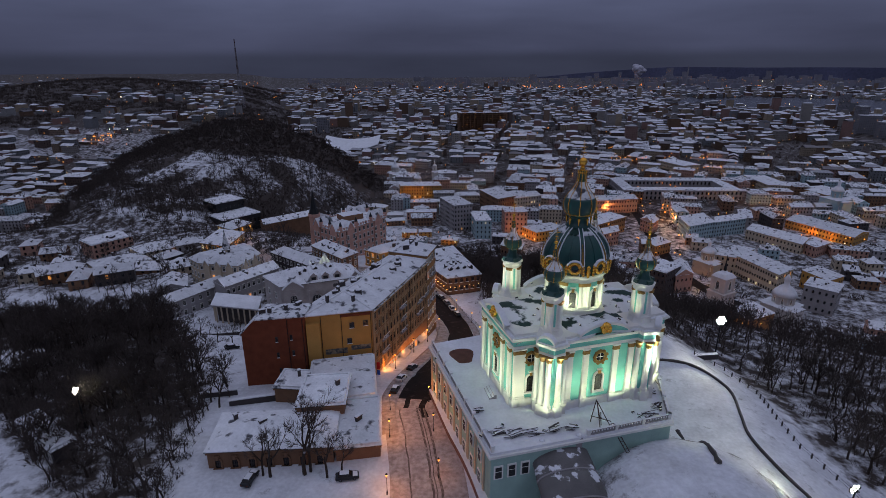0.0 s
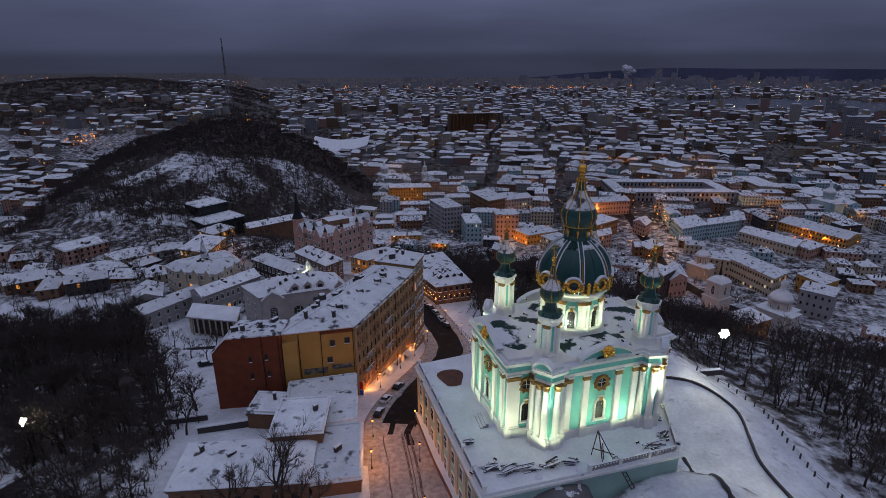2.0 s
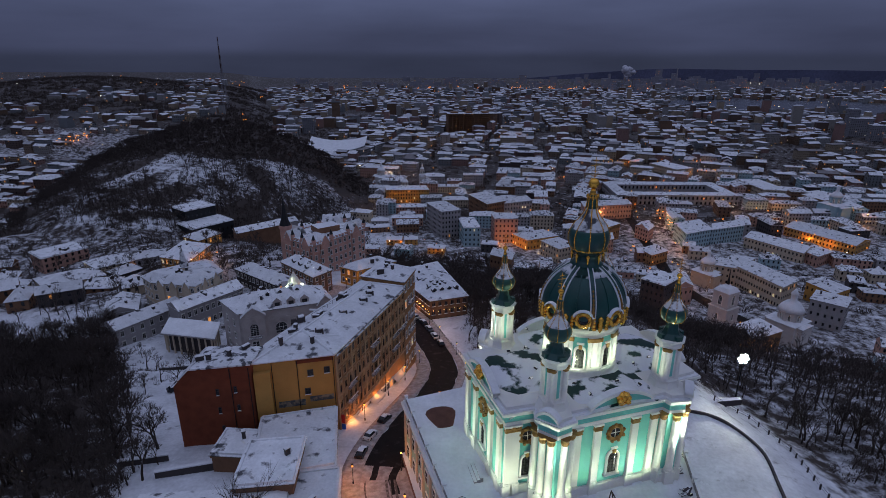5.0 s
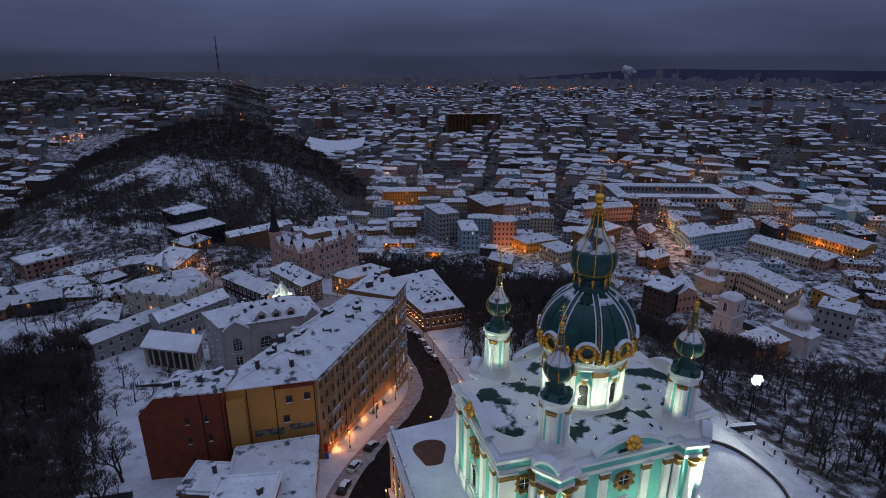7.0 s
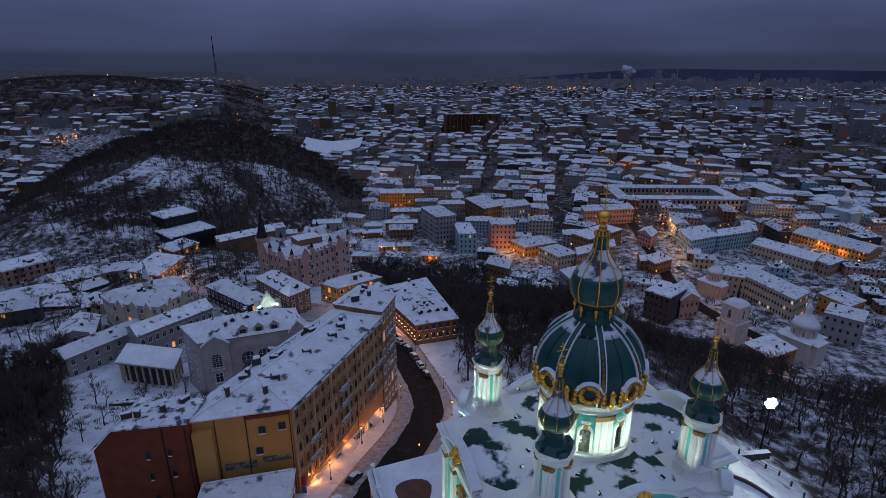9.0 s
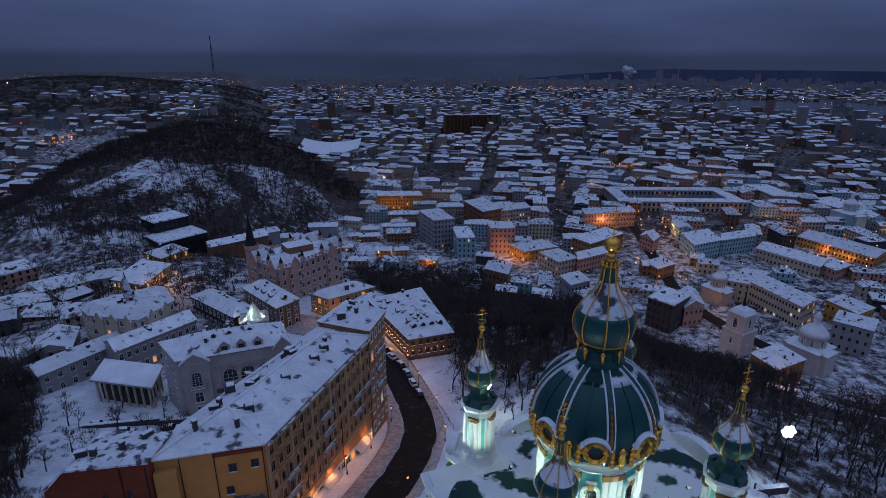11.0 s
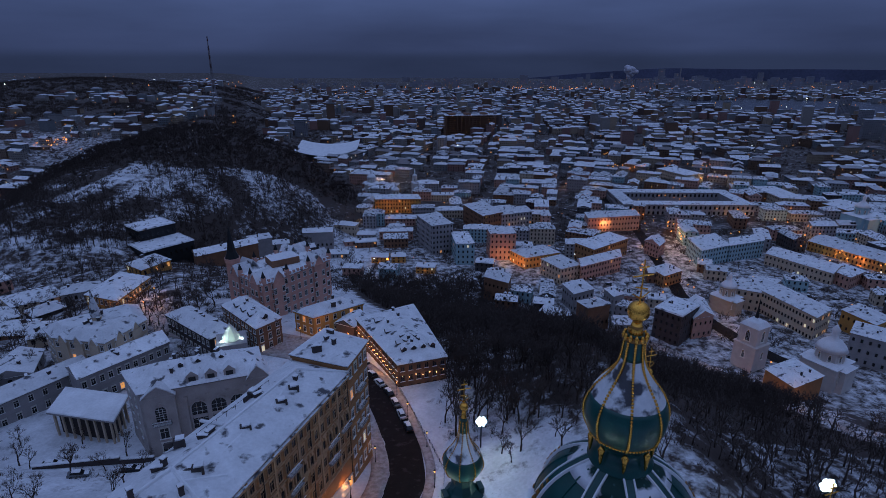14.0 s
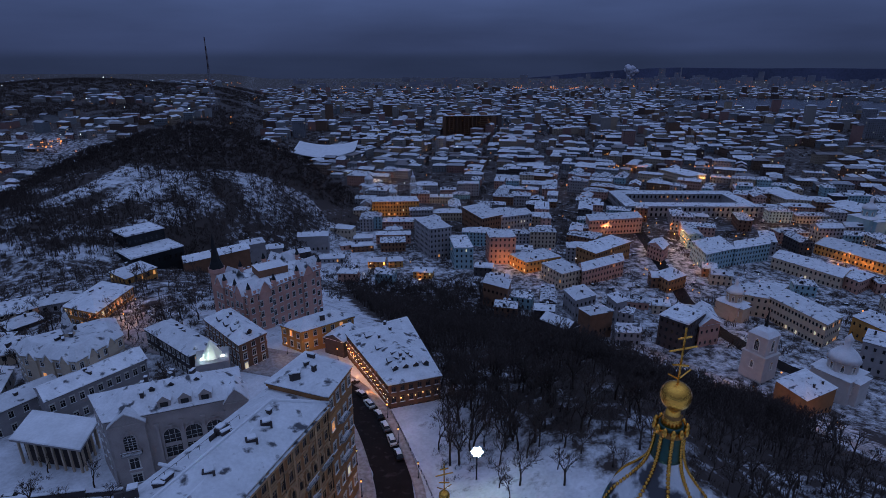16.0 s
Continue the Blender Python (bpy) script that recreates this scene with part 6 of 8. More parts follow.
house("site_cabin", "long dark cabin under snow at the park edge", para((-91.0, 97.5), (-77.2, 88.0), (-75.0, 91.5)), -13.0, -8.6, DARKWALL, "flat", 0.4, 1, 3, {0}, 0.0, 21, 0)

for name, x, y, w, turn, h in (("yard_wall", -45.0, 110.0, 11.0, 14, 1.6), ("yard_wall", -55.0, 113.5, 9.0, 12, 1.4), ("yard_wall", -73.5, 175.2, 19.0, 9, 1.5), ("yard_wall", -60.5, 177.3, 8.0, 6, 1.5)):
    g = Geo()
    g.box(0, 0, -1.0, w, 0.5, h + 1.0, 0)
    g.box(0, 0, h, w + 0.15, 0.75, 0.28, 1)
    solid(name, g, [DARKWALL, SNOW], "dark yard wall with a cap of snow", "wall", pose(x, y, land(x, y), 0, 0, turn), kind="structure")


WALL_WORDS = {CREAM: "cream", PINK: "pink", GREY: "grey", BROWNWALL: "brown", TAN: "tan", DARKWALL: "dark", OCHRE: "ochre", BLUEWALL: "pale blue"}


# larger houses of the lower town, by themselves
def low_house(name, label, a, b, c, z1, walls, roof="hip", rise=2.6, storeys=3, lit=0.08, seed=1, chimneys=3, gap=2.8, z0=None):
    plan = para(a, b, c)
    base = min(land(x, y) for x, y in plan) if z0 is None else z0
    return house(name, label, plan, base, z1, walls, roof, rise, storeys, gap, None, lit * (0.6 if lit > 0.19 else 0.25), seed, chimneys, far=True)


low_house("corner_inn", "corner house lit orange by street lamps", (71.6, 469.8), (81.2, 451.6), (109.7, 463.9), -79, OCHRE, "hip", 2.2, 2, 0.2, 31)
low_house("white_house", "white town house with a tall side wall", (90.7, 441.7), (100.7, 420.8), (116.9, 429.5), -76, CREAM, "hip", 2.4, 3, 0.05, 32)
low_house("pink_row_house", "long pink town house under snow", (115.8, 425.0), (151.3, 445.7), (152.8, 461.1), -76, PINK, "gable", 3.0, 3, 0.05, 33)
low_house("slope_house", "small house on the slope under snow", (95.3, 392.2), (98.7, 375.7), (113.3, 383.5), -75, GREY, "hip", 3.0, 2, 0.05, 34)
low_house("slope_house", "small house on the slope under snow", (96.0, 358.6), (100.2, 349.2), (114.3, 354.4), -72, BROWNWALL, "hip", 2.2, 1, 0.25, 35)
low_house("slope_hut", "snow-laden hut among the trees", (69.1, 333.3), (80.2, 320.9), (87.4, 326.1), -66, DARKWALL, "gable", 3.4, 1, 0.0, 36)
low_house("slope_house", "small house on the slope under snow", (119.2, 381.6), (121.5, 369.3), (129.1, 373.4), -74, GREY, "hip", 2.2, 2, 0.0, 37)
low_house("long_house", "long snowy house at the foot of the ravine", (44.8, 398.0), (59.1, 387.1), (63.1, 401.9), -72, BROWNWALL, "hip", 2.6, 2, 0.03, 38)
low_house("glazed_house", "house with a pale blue arched glass front", (25.8, 492.7), (29.1, 462.0), (43.1, 461.7), -71, BLUEWALL, "flat", 1.0, 4, 0.02, 39)
low_house("pink_block", "tall pink apartment house", (55.0, 490.6), (56.1, 471.7), (76.1, 471.4), -66, PINK, "hip", 2.2, 5, 0.04, 40)
low_house("brown_block", "tall brown house with a blind end wall", (40.5, 577.6), (56.1, 536.8), (75.6, 550.0), -70, BROWNWALL, "hip", 2.5, 4, 0.02, 41)
low_house("grey_block", "grey apartment house with pale lit windows", (74.3, 547.5), (103.9, 558.9), (101.4, 580.0), -72, GREY, "hip", 2.5, 4, 0.25, 42)
low_house("tall_white_block", "tall whitish apartment house", (-2.7, 516.4), (10.5, 484.0), (27.5, 490.2), -63, GREY, "hip", 2.0, 6, 0.02, 43)
low_house("brick_block", "long orange brick house with lit windows", (-47.9, 611.5), (-1.4, 613.1), (-5.0, 633.3), -73, OCHRE, "hip", 2.4, 4, 0.15, 44)
low_house("blue_school", "pale blue plastered school", (217.1, 482.3), (214.3, 451.8), (242.7, 464.7), -74, BLUEWALL, "hip", 2.4, 4, 0.06, 45)
low_house("blue_school", "pale blue plastered school", (242.0, 463.3), (275.8, 475.5), (283.8, 493.5), -74, BLUEWALL, "hip", 2.4, 4, 0.12, 46)
low_house("long_school", "long cream school with a row of lit windows", (267.8, 458.6), (290.9, 416.6), (309.2, 430.0), -79, CREAM, "gable", 3.2, 2, 0.12, 47, 5)
low_house("pink_corner", "pink corner house under snow", (293.7, 425.4), (297.5, 409.1), (316.9, 420.6), -79, PINK, "hip", 2.4, 2, 0.05, 48)
low_house("trading_row", "long trading row lit orange under its eaves", (322.9, 491.5), (347.3, 436.4), (372.0, 452.0), -80, OCHRE, "gable", 2.6, 2, 0.12, 49, 6)
low_house("lit_school", "college with tall yellow lit windows", (216.1, 375.5), (225.1, 338.0), (241.7, 348.8), -73.5, CREAM, "hip", 2.4, 3, 0.22, 50, 3, 2.2)
low_house("college_wing", "wing of the college under snow", (203.9, 382.5), (216.1, 375.2), (240.6, 396.0), -75, CREAM, "hip", 2.4, 3, 0.05, 51)
low_house("cloister_range", "low monastery range under a wide snowy roof", (164.1, 283.2), (168.0, 268.2), (186.9, 277.1), -72, TAN, "hip", 3.0, 1, 0.0, 52)
low_house("stepped_block", "stepped dark apartment house with balconies", (136.8, 345.1), (146.9, 333.1), (163.4, 347.5), -70, DARKWALL, "flat", 1.0, 4, 0.05, 53)
low_house("slate_house", "house with a steep snowy roof", (157.5, 340.4), (170.8, 344.6), (175.9, 367.2), -75, PINK, "gable", 4.0, 2, 0.02, 54)
low_house("orange_end_house", "house with an orange lit end wall", (250.7, 352.9), (255.7, 333.1), (271.8, 341.3), -76, OCHRE, "hip", 2.4, 2, 0.1, 55)
low_house("edge_house", "cream house at the monastery wall", (228.8, 317.3), (241.5, 304.9), (254.1, 317.8), -72, GREY, "hip", 2.6, 3, 0.08, 56)
low_house("curved_house", "curved cream house on the square", (379.1, 676.3), (379.0, 621.9), (405.0, 625.0), -76, CREAM, "hip", 2.6, 3, 0.05, 57)
low_house("curved_house", "curved cream house on the square", (384.0, 622.0), (420.1, 608.8), (428.0, 628.0), -76, CREAM, "hip", 2.6, 3, 0.08, 58)
low_house("hipped_house", "big house under a hipped snowy roof", (405.4, 606.9), (413.2, 571.0), (448.0, 582.1), -76, TAN, "hip", 3.6, 3, 0.06, 59)
low_house("palace", "long white palace with columns", (312.0, 790.0), (330.0, 742.0), (358.0, 752.0), -76, CREAM, "hip", 3.0, 3, 0.03, 60)
low_house("market_house", "house on the square under snow", (152.4, 541.9), (202.9, 550.6), (205.0, 570.8), -74, PINK, "hip", 2.5, 3, 0.05, 61)
low_house("pink_end_house", "pink house with a blind end wall", (184.0, 486.0), (189.9, 471.5), (199.8, 483.8), -77, PINK, "gable", 3.5, 3, 0.05, 62)
low_house("hip_cottage", "small house with a steep hipped roof", (167.5, 429.4), (171.2, 414.1), (187.8, 424.1), -79, TAN, "hip", 4.2, 2, 0.05, 63)
low_house("grey_row_house", "grey row house under snow", (133.5, 455.7), (168.8, 483.1), (158.6, 500.0), -74, TAN, "hip", 2.4, 3, 0.08, 64)
low_house("left_house", "low house with a flat snowy roof", (-118.1, 206.2), (-108.0, 211.0), (-113.9, 224.7), -26, GREY, "gable", 2.4, 2, 0.04, 65)
low_house("valley_house", "small house in the valley under snow", (-152.4, 268.4), (-144.6, 262.6), (-138.2, 272.3), -33, DARKWALL, "hip", 2.4, 2, 0.05, 66)
low_house("valley_house", "house in the valley under snow", (-152.4, 247.1), (-137.8, 248.4), (-140.9, 261.1), -33, BROWNWALL, "hip", 2.6, 2, 0.08, 67)
low_house("upper_street_house", "small yellow house up the street", (-136.3, 315.1), (-124.3, 306.5), (-117.3, 320.6), -30.5, OCHRE, "hip", 2.4, 2, 0.3, 68)
low_house("white_villa", "long white villa below the castle hill", (-206.0, 293.0), (-193.0, 283.0), (-180.0, 300.0), -32, PINK, "flat", 1.0, 3, 0.05, 69)
low_house("valley_row", "valley house with dormers under snow", (-183, 262), (-172, 252), (-152, 266), -34, CREAM, "hip", 3.0, 3, 0.05, 70)
low_house("valley_row", "valley house with dormers under snow", (-172, 282), (-160, 272), (-146, 284), -33, CREAM, "hip", 3.0, 3, 0.1, 71)
low_house("black_block", "unfinished black modern block", (-176.0, 388.0), (-161.5, 376.0), (-148.0, 393.0), -33, BLACK, "flat", 0.8, 3, 0.0, 72, 0)
low_house("black_block", "lower wing of the black block", (-166.0, 372.0), (-150.3, 357.8), (-132.0, 380.0), -40, BLACK, "flat", 0.8, 2, 0.0, 73, 0)
low_house("hillside_house", "long low house under the hill", (-130.0, 372.0), (-124.0, 362.0), (-96.0, 386.0), -44, BROWNWALL, "gable", 2.4, 1, 0.0, 74)
low_house("hillside_hut", "hut on the hillside under snow", (-124, 440), (-117, 432), (-104, 440), -58, GREY, "gable", 2.4, 1, 0.0, 75)

CONCRETE = mat("weathered_concrete", (0.22, 0.22, 0.24), 0.9, vary=0.3, scale=0.3, bump=0.15)
# low houses and sheds at the foot of the castle hill
for k, (x, y, w, d, turn, h, wm) in enumerate(((-106, 462, 15, 9, 16, 3.4, GREY), (-84, 500, 24, 11, 6, 4.0, GREY), (-67, 540, 20, 10, -14, 5.0, CREAM), (-46, 508, 18, 10, 10, 5.0, BROWNWALL), (-67, 482, 20, 9, 4, 4.0, GREY),
                                              (-30, 470, 13, 8, -6, 5.0, OCHRE), (-16, 471, 11, 8, 4, 5.0, OCHRE), (6, 448, 14, 9, -10, 5.0, OCHRE), (-60, 512, 10, 8, 20, 4.0, PINK), (-88, 480, 9, 7, 30, 3.2, DARKWALL), (-48, 530, 16, 9, 0, 4.5, GREY))):
    plan = rect(x, y, w, d, turn)
    z = min(land(a, b) for a, b in plan)
    house("foot_house", f"low {WALL_WORDS[wm]} house under thick snow at the hill foot", plan, z, max(z + h, max(land(a, b) for a, b in plan) + 2.2), wm, ("hip", "gable", "hip", "flat")[k % 4], 2.4, 1 if h < 5 else 2, 3.0, None, 0.06, 90 + k, 2, snow=SNOW, far=True)
for k, (x, y, w, d, h) in enumerate(((885, 1150, 40, 16, 38), (872, 1085, 30, 16, 32), (925, 1230, 20, 18, 50), (1068, 1490, 20, 18, 60), (-262, 1215, 26, 18, 34), (824, 1725, 60, 16, 26))):
    plan = rect(x, y, w, d, -20 + 9 * k)
    house("high_rise", "tall pale concrete high-rise with rows of small windows", plan, land(x, y), land(x, y) + h, CONCRETE, "flat", 0.8, int(h / 3.2), 3.4, None, 0.03, 120 + k, 1, category="high-rise", far=True, group="high-rises of the plain")

# ---- parked cars ----
PAINTS = {"dark": mat("dark_car_paint", (0.02, 0.022, 0.026), 0.3, 0.2, vary=0.2), "white": mat("white_car_paint", (0.6, 0.6, 0.6), 0.35, 0.0, vary=0.15),
          "grey": mat("grey_car_paint", (0.16, 0.17, 0.18), 0.3, 0.4, vary=0.2), "yellow": mat("yellow_car_paint", (0.65, 0.33, 0.03), 0.35, 0.0, vary=0.15)}
RUBBER = mat("tyre_rubber", (0.015, 0.015, 0.016), 0.85, vary=0.3)
wheel = Geo()
k = wheel.grid([[(0.33 * r * math.cos(2 * math.pi * j / 12), y, 0.33 * r * math.sin(2 * math.pi * j / 12)) for j in range(12)] for r, y in ((0.55, -0.11), (1.0, -0.1), (1.0, 0.1), (0.55, 0.11))], 0, True)
wheel.face([(0.18 * math.cos(-2 * math.pi * j / 12), -0.10, 0.18 * math.sin(-2 * math.pi * j / 12)) for j in range(12)], 1)
wheel.face([(0.18 * math.cos(2 * math.pi * j / 12), 0.10, 0.18 * math.sin(2 * math.pi * j / 12)) for j in range(12)], 1)
WHEEL = wheel.mesh("wheel", [RUBBER, PAINTS["grey"]])


def car_meshes(paint, van):
    """Body with rounded outline, glazed cabin and snow on top; x ahead."""
    out = []
    low = [(-2.15, 0.3), (2.1, 0.3), (2.2, 0.62), (1.95, 0.82), (0.95, 0.95), (-1.5, 0.98), (-2.15, 0.92), (-2.25, 0.6)]
    cab = [(-1.75, 0.95), (0.95, 0.93), (0.35, 1.42), (-1.35, 1.46)] if not van else [(-2.1, 0.95), (1.35, 0.93), (0.9, 1.85), (-2.1, 1.95)]
    for name, prof, w, w2, mats in (("body", low, 0.86, 0.8, [paint]), ("cabin", cab, 0.78, 0.62, [GLASS])):
        g = Geo()
        n = len(prof)
        lo, hi = min(z for _, z in prof), max(z for _, z in prof)
        half = [w + (w2 - w) * (z - lo) / (hi - lo) for _, z in prof]
        a = [(x, -h, z) for (x, z), h in zip(prof, half)]
        b = [(x, h, z) for (x, z), h in zip(prof, half)]
        g.face(a, 0)
        g.face(b[::-1], 0)
        for i in range(n):
            j = (i + 1) % n
            g.face([a[j], a[i], b[i], b[j]], 0)
        out.append((name, g.weld().mesh(name, mats)))
    g = Geo()
    t, h = (1.46, 0.6) if not van else (1.93, 0.6)
    g.grid([[(x, -h, t - 0.03), (x, -h * 0.8, t + 0.1), (x, h * 0.8, t + 0.1), (x, h, t - 0.03)] for x in ((-1.4, -0.8, -0.2, 0.35) if not van else (-2.0, -1.0, 0.0, 0.85))])
    g.grid([[(x, -0.66, z), (x, 0, z + 0.07), (x, 0.66, z)] for x, z in ((1.05, 0.96), (1.5, 0.91), (1.95, 0.84))])
    out.append(("snow_layer", g.mesh("snow_layer", [SNOW])))
    return out


CARS = {}
rnd = random.Random(3)


def parked(x, y, turn, paint="dark", van=False, lit=False, z=None, where="parked along the kerb"):
    key = (paint, van)
    if key not in CARS:
        CARS[key] = car_meshes(PAINTS[paint], van)
    kind = "van" if van else "car"
    z = land(x, y) + 0.2 if z is None else z
    slope = math.degrees(math.atan2(land(x + math.cos(radians(turn)), y + math.sin(radians(turn))) - land(x - math.cos(radians(turn)), y - math.sin(radians(turn))), 2))
    ob = thing(kind, f"{paint} {kind} with snow on its roof, {where}", kind, pose(x, y, z, 0, 0, turn) @ pose(0, 0, 0, 0, -slope, 0), "parked cars")
    for name, me in CARS[key]:
        part(name, me, None, ob)
    for wx in (-1.35, 1.35):
        for wy in (-0.78, 0.78):
            part("wheel", WHEEL, None, ob, at=pose(wx, wy, 0.33))
    for sx, m in ((2.2, WARM if lit else FRAME_W), (-2.24, BRICK_RED)):
        for wy in (-0.6, 0.6):
            g = Geo()
            g.box(sx, wy, 0.6, 0.06, 0.3, 0.14, 0)
            part("headlight" if sx > 0 else "tail_light", g, [m], ob)


for x, y, t, p, v in ((-6.6, 209.2, 128, "dark", False), (-3.9, 204.6, 122, "white", False), (-0.8, 199.8, 116, "dark", False), (1.3, 194.9, 112, "grey", False), (3.3, 189.6, 108, "white", False), (5.3, 184.2, 106, "dark", False),
                      (-9.4, 193.0, 118, "yellow", False), (-4.4, 172.0, 96, "white", True), (-11.0, 122.5, 70, "white", False), (-8.6, 130.5, 68, "dark", False), (-12.0, 115.5, 80, "dark", False), (1.6, 122.0, 64, "white", False),
                      (-16.5, 222.5, 140, "dark", False), (-21.5, 226.5, 150, "grey", False), (-12.5, 216.0, 130, "white", False), (-10.0, 215.0, 40, "dark", False)):
    parked(x, y, t, p, v)
for x, y, t, p in ((-58.1, 171.4, 5, "dark"), (-66, 150, 35, "dark"), (-68, 168, 20, "grey"), (-80, 176, 15, "dark"), (-37, 83.5, 80, "dark"), (-18.5, 84.0, 10, "dark")):
    parked(x, y, t, p, False, False, None, "in the snowy yard")

# cars far off on the market square and in the streets
g = Geo()
for i in range(150):
    if i < 90:
        x, y, t = rnd.uniform(315, 400), rnd.uniform(505, 600), rnd.choice((20, 110)) + rnd.uniform(-5, 5)
    else:
        x, y, t = rnd.uniform(60, 300), rnd.uniform(360, 700), rnd.uniform(0, 180)
    z = land(x, y)
    k = len(g.v)
    g.prism(rect(0, 0, 4.3, 1.75, 0), 0.3, 0.95, 0)
    g.prism(rect(-0.3, 0, 2.4, 1.5, 0), 0.95, 1.45, 0, top=1)
    c, s = math.cos(radians(t)), math.sin(radians(t))
    g.v[k:] = [(x + c * a - s * b, y + s * a + c * b, z + q) for a, b, q in g.v[k:]]
solid("far_cars", g, [PAINTS["dark"], SNOW], "rows of parked cars on the far square", "cars", kind="stuff")

# ---- bare winter trees ----
def tree_geo(seed, height, spread, depth=4, sides=4, forks=(3, 3, 5, 7), thin=0.038):
    """Trunk with limbs, and a crown of fine twigs, as two Geo."""
    rnd = random.Random(seed)
    wood, twigs = Geo(), Geo()

    def grow(p, d, length, r, level):
        bend = Vector((rnd.uniform(-1, 1), rnd.uniform(-1, 1), rnd.uniform(-0.2, 0.6))) * 0.22
        mid = p + d * length * 0.5
        d2 = (d + bend).normalized()
        q = mid + d2 * length * 0.5
        if level < 3:
            wood.tube([tuple(p), tuple(mid), tuple(q)], [r, r * 0.85, r * 0.62], sides if level < 2 else 3)
        else:
            side = d2.cross(Vector((rnd.uniform(-1, 1), rnd.uniform(-1, 1), 0.3))).normalized() * max(r, thin)
            twigs.face([tuple(p - side), tuple(p + side), tuple(q)])
        if level >= depth:
            return
        n = forks[level] + (rnd.random() < 0.4)
        for i in range(n):
            a = 2 * math.pi * (i + rnd.random() * 0.7) / n
            tilt = rnd.uniform(0.35, 0.95) * spread
            u = d2.orthogonal().normalized()
            w = d2.cross(u)
            nd = (d2 * math.cos(tilt) + (u * math.cos(a) + w * math.sin(a)) * math.sin(tilt) + Vector((0, 0, 0.16))).normalized()
            t = rnd.uniform(0.45, 1.0) if level else rnd.uniform(0.7, 1.0)
            start = p + (mid - p) * (2 * t) if t < 0.5 else mid + (q - mid) * (2 * t - 1)
            grow(start, nd, length * rnd.uniform(0.55, 0.8), r * rnd.uniform(0.42, 0.58), level + 1)

    grow(Vector((0, 0, -0.4)), Vector((rnd.uniform(-0.08, 0.08), rnd.uniform(-0.08, 0.08), 1)).normalized(), height * 0.36, height * 0.018 + 0.05, 0)
    return wood, twigs


TREES = []
for seed, (h, s) in enumerate(((11, 0.9), (14, 0.75), (9, 1.0), (13, 0.85), (16, 0.7))):
    wood, twigs = tree_geo(seed + 5, h, s)
    t = thing("bare_tree", "bare dark winter tree on snowy ground", "tree", pose(0, -300, -40), "bare trees round the church")
    part("trunk", wood, [BARK], t)
    part("crown", twigs, [TWIG], t, "crown of fine bare twigs")
    TREES.append(t)


def place_trees(n, seed, box, keep, scale=(0.7, 1.15)):
    """Single trees, each a thing of its own, on the land."""
    rnd = random.Random(seed)
    done = 0
    while done < n:
        x, y = rnd.uniform(box[0], box[1]), rnd.uniform(box[2], box[3])
        if not keep(x, y):
            continue
        done += 1
        t = copy_thing(rnd.choice(TREES), pose(0, 0, 0))
        k = rnd.uniform(*scale)
        t.matrix_basis = pose(x, y, land(x, y), 0, 0, rnd.uniform(0, 360)) @ Matrix.Diagonal((k, k, k, 1))


def park(x, y):
    return x < park_edge(y) and not clearing(x, y)


place_trees(150, 21, (-165, -50, 78, 205), park, (0.85, 1.35))
place_trees(16, 22, (-128, -62, 165, 215), lambda x, y: y > 200 + 0.5 * (x + 95) or y < 185 + 0.6 * (x + 110), (0.5, 0.8))
place_trees(50, 23, (84, 140, 40, 140), lambda x, y: x > 86 + 0.03 * (140 - y), (0.7, 1.1))
place_trees(62, 24, (14, 62, 176, 214), lambda x, y: x > 15 - 0.3 * (y - 180), (0.75, 1.15))
place_trees(34, 28, (15, 42, 158, 208), lambda x, y: x > 17 - 0.3 * (y - 180) and not (x < 26 and 166 < y < 180), (0.6, 0.95))
place_trees(9, 29, (-98, -52, 140, 186), lambda x, y: x > park_edge(y) + 2 and not (x > -70 and y > 176) and not (-92 < x and y > 180), (0.45, 0.75))
for x, y, k in ((-35, 85.0, 1.05), (-26, 86.0, 1.45), (-20, 86.3, 0.85), (-57, 122, 0.95), (-52, 113, 0.6), (20, 214, 0.8)):
    t = copy_thing(TREES[0], pose(0, 0, 0))
    t.matrix_basis = pose(x, y, land(x, y), 0, 0, 40 * x) @ Matrix.Diagonal((k, k, k, 1))
for k, x, y, s in ((4, -27.0, 85.2, 1.25), (4, -33.5, 84.6, 1.0), (1, -22.5, 84.5, 1.05), (3, -55.0, 119.0, 1.1), (3, -52.5, 108.0, 0.9)):
    t = copy_thing(TREES[k], pose(0, 0, 0))
    t.matrix_basis = pose(x, y, land(x, y), 0, 0, 70 * x) @ Matrix.Diagonal((s, s, s, 1))
place_trees(40, 26, (-130, -45, 196, 262), lambda x, y: not any(math.hypot(x - a, y - b) < r for a, b, r in ((-98, 206, 9), (-94, 214, 8), (-80, 212, 9), (-76, 222, 9), (-96, 228, 17), (-66, 230, 12), (-50, 230, 13), (-52, 192, 19), (-80, 192, 12), (-48, 262, 22), (-68, 238, 9), (-117, 272, 14), (-51, 219.5, 7), (-104, 199, 8), (-84, 206, 7))) and min(abs(y - 233) + 0, 99) > 0 and not (abs((y - 225.5) + 0.42 * (x + 28)) < 7), (0.55, 0.9))
for t in TREES:
    t.matrix_basis = pose(-95 + 7 * TREES.index(t), 122, land(-95 + 7 * TREES.index(t), 122))

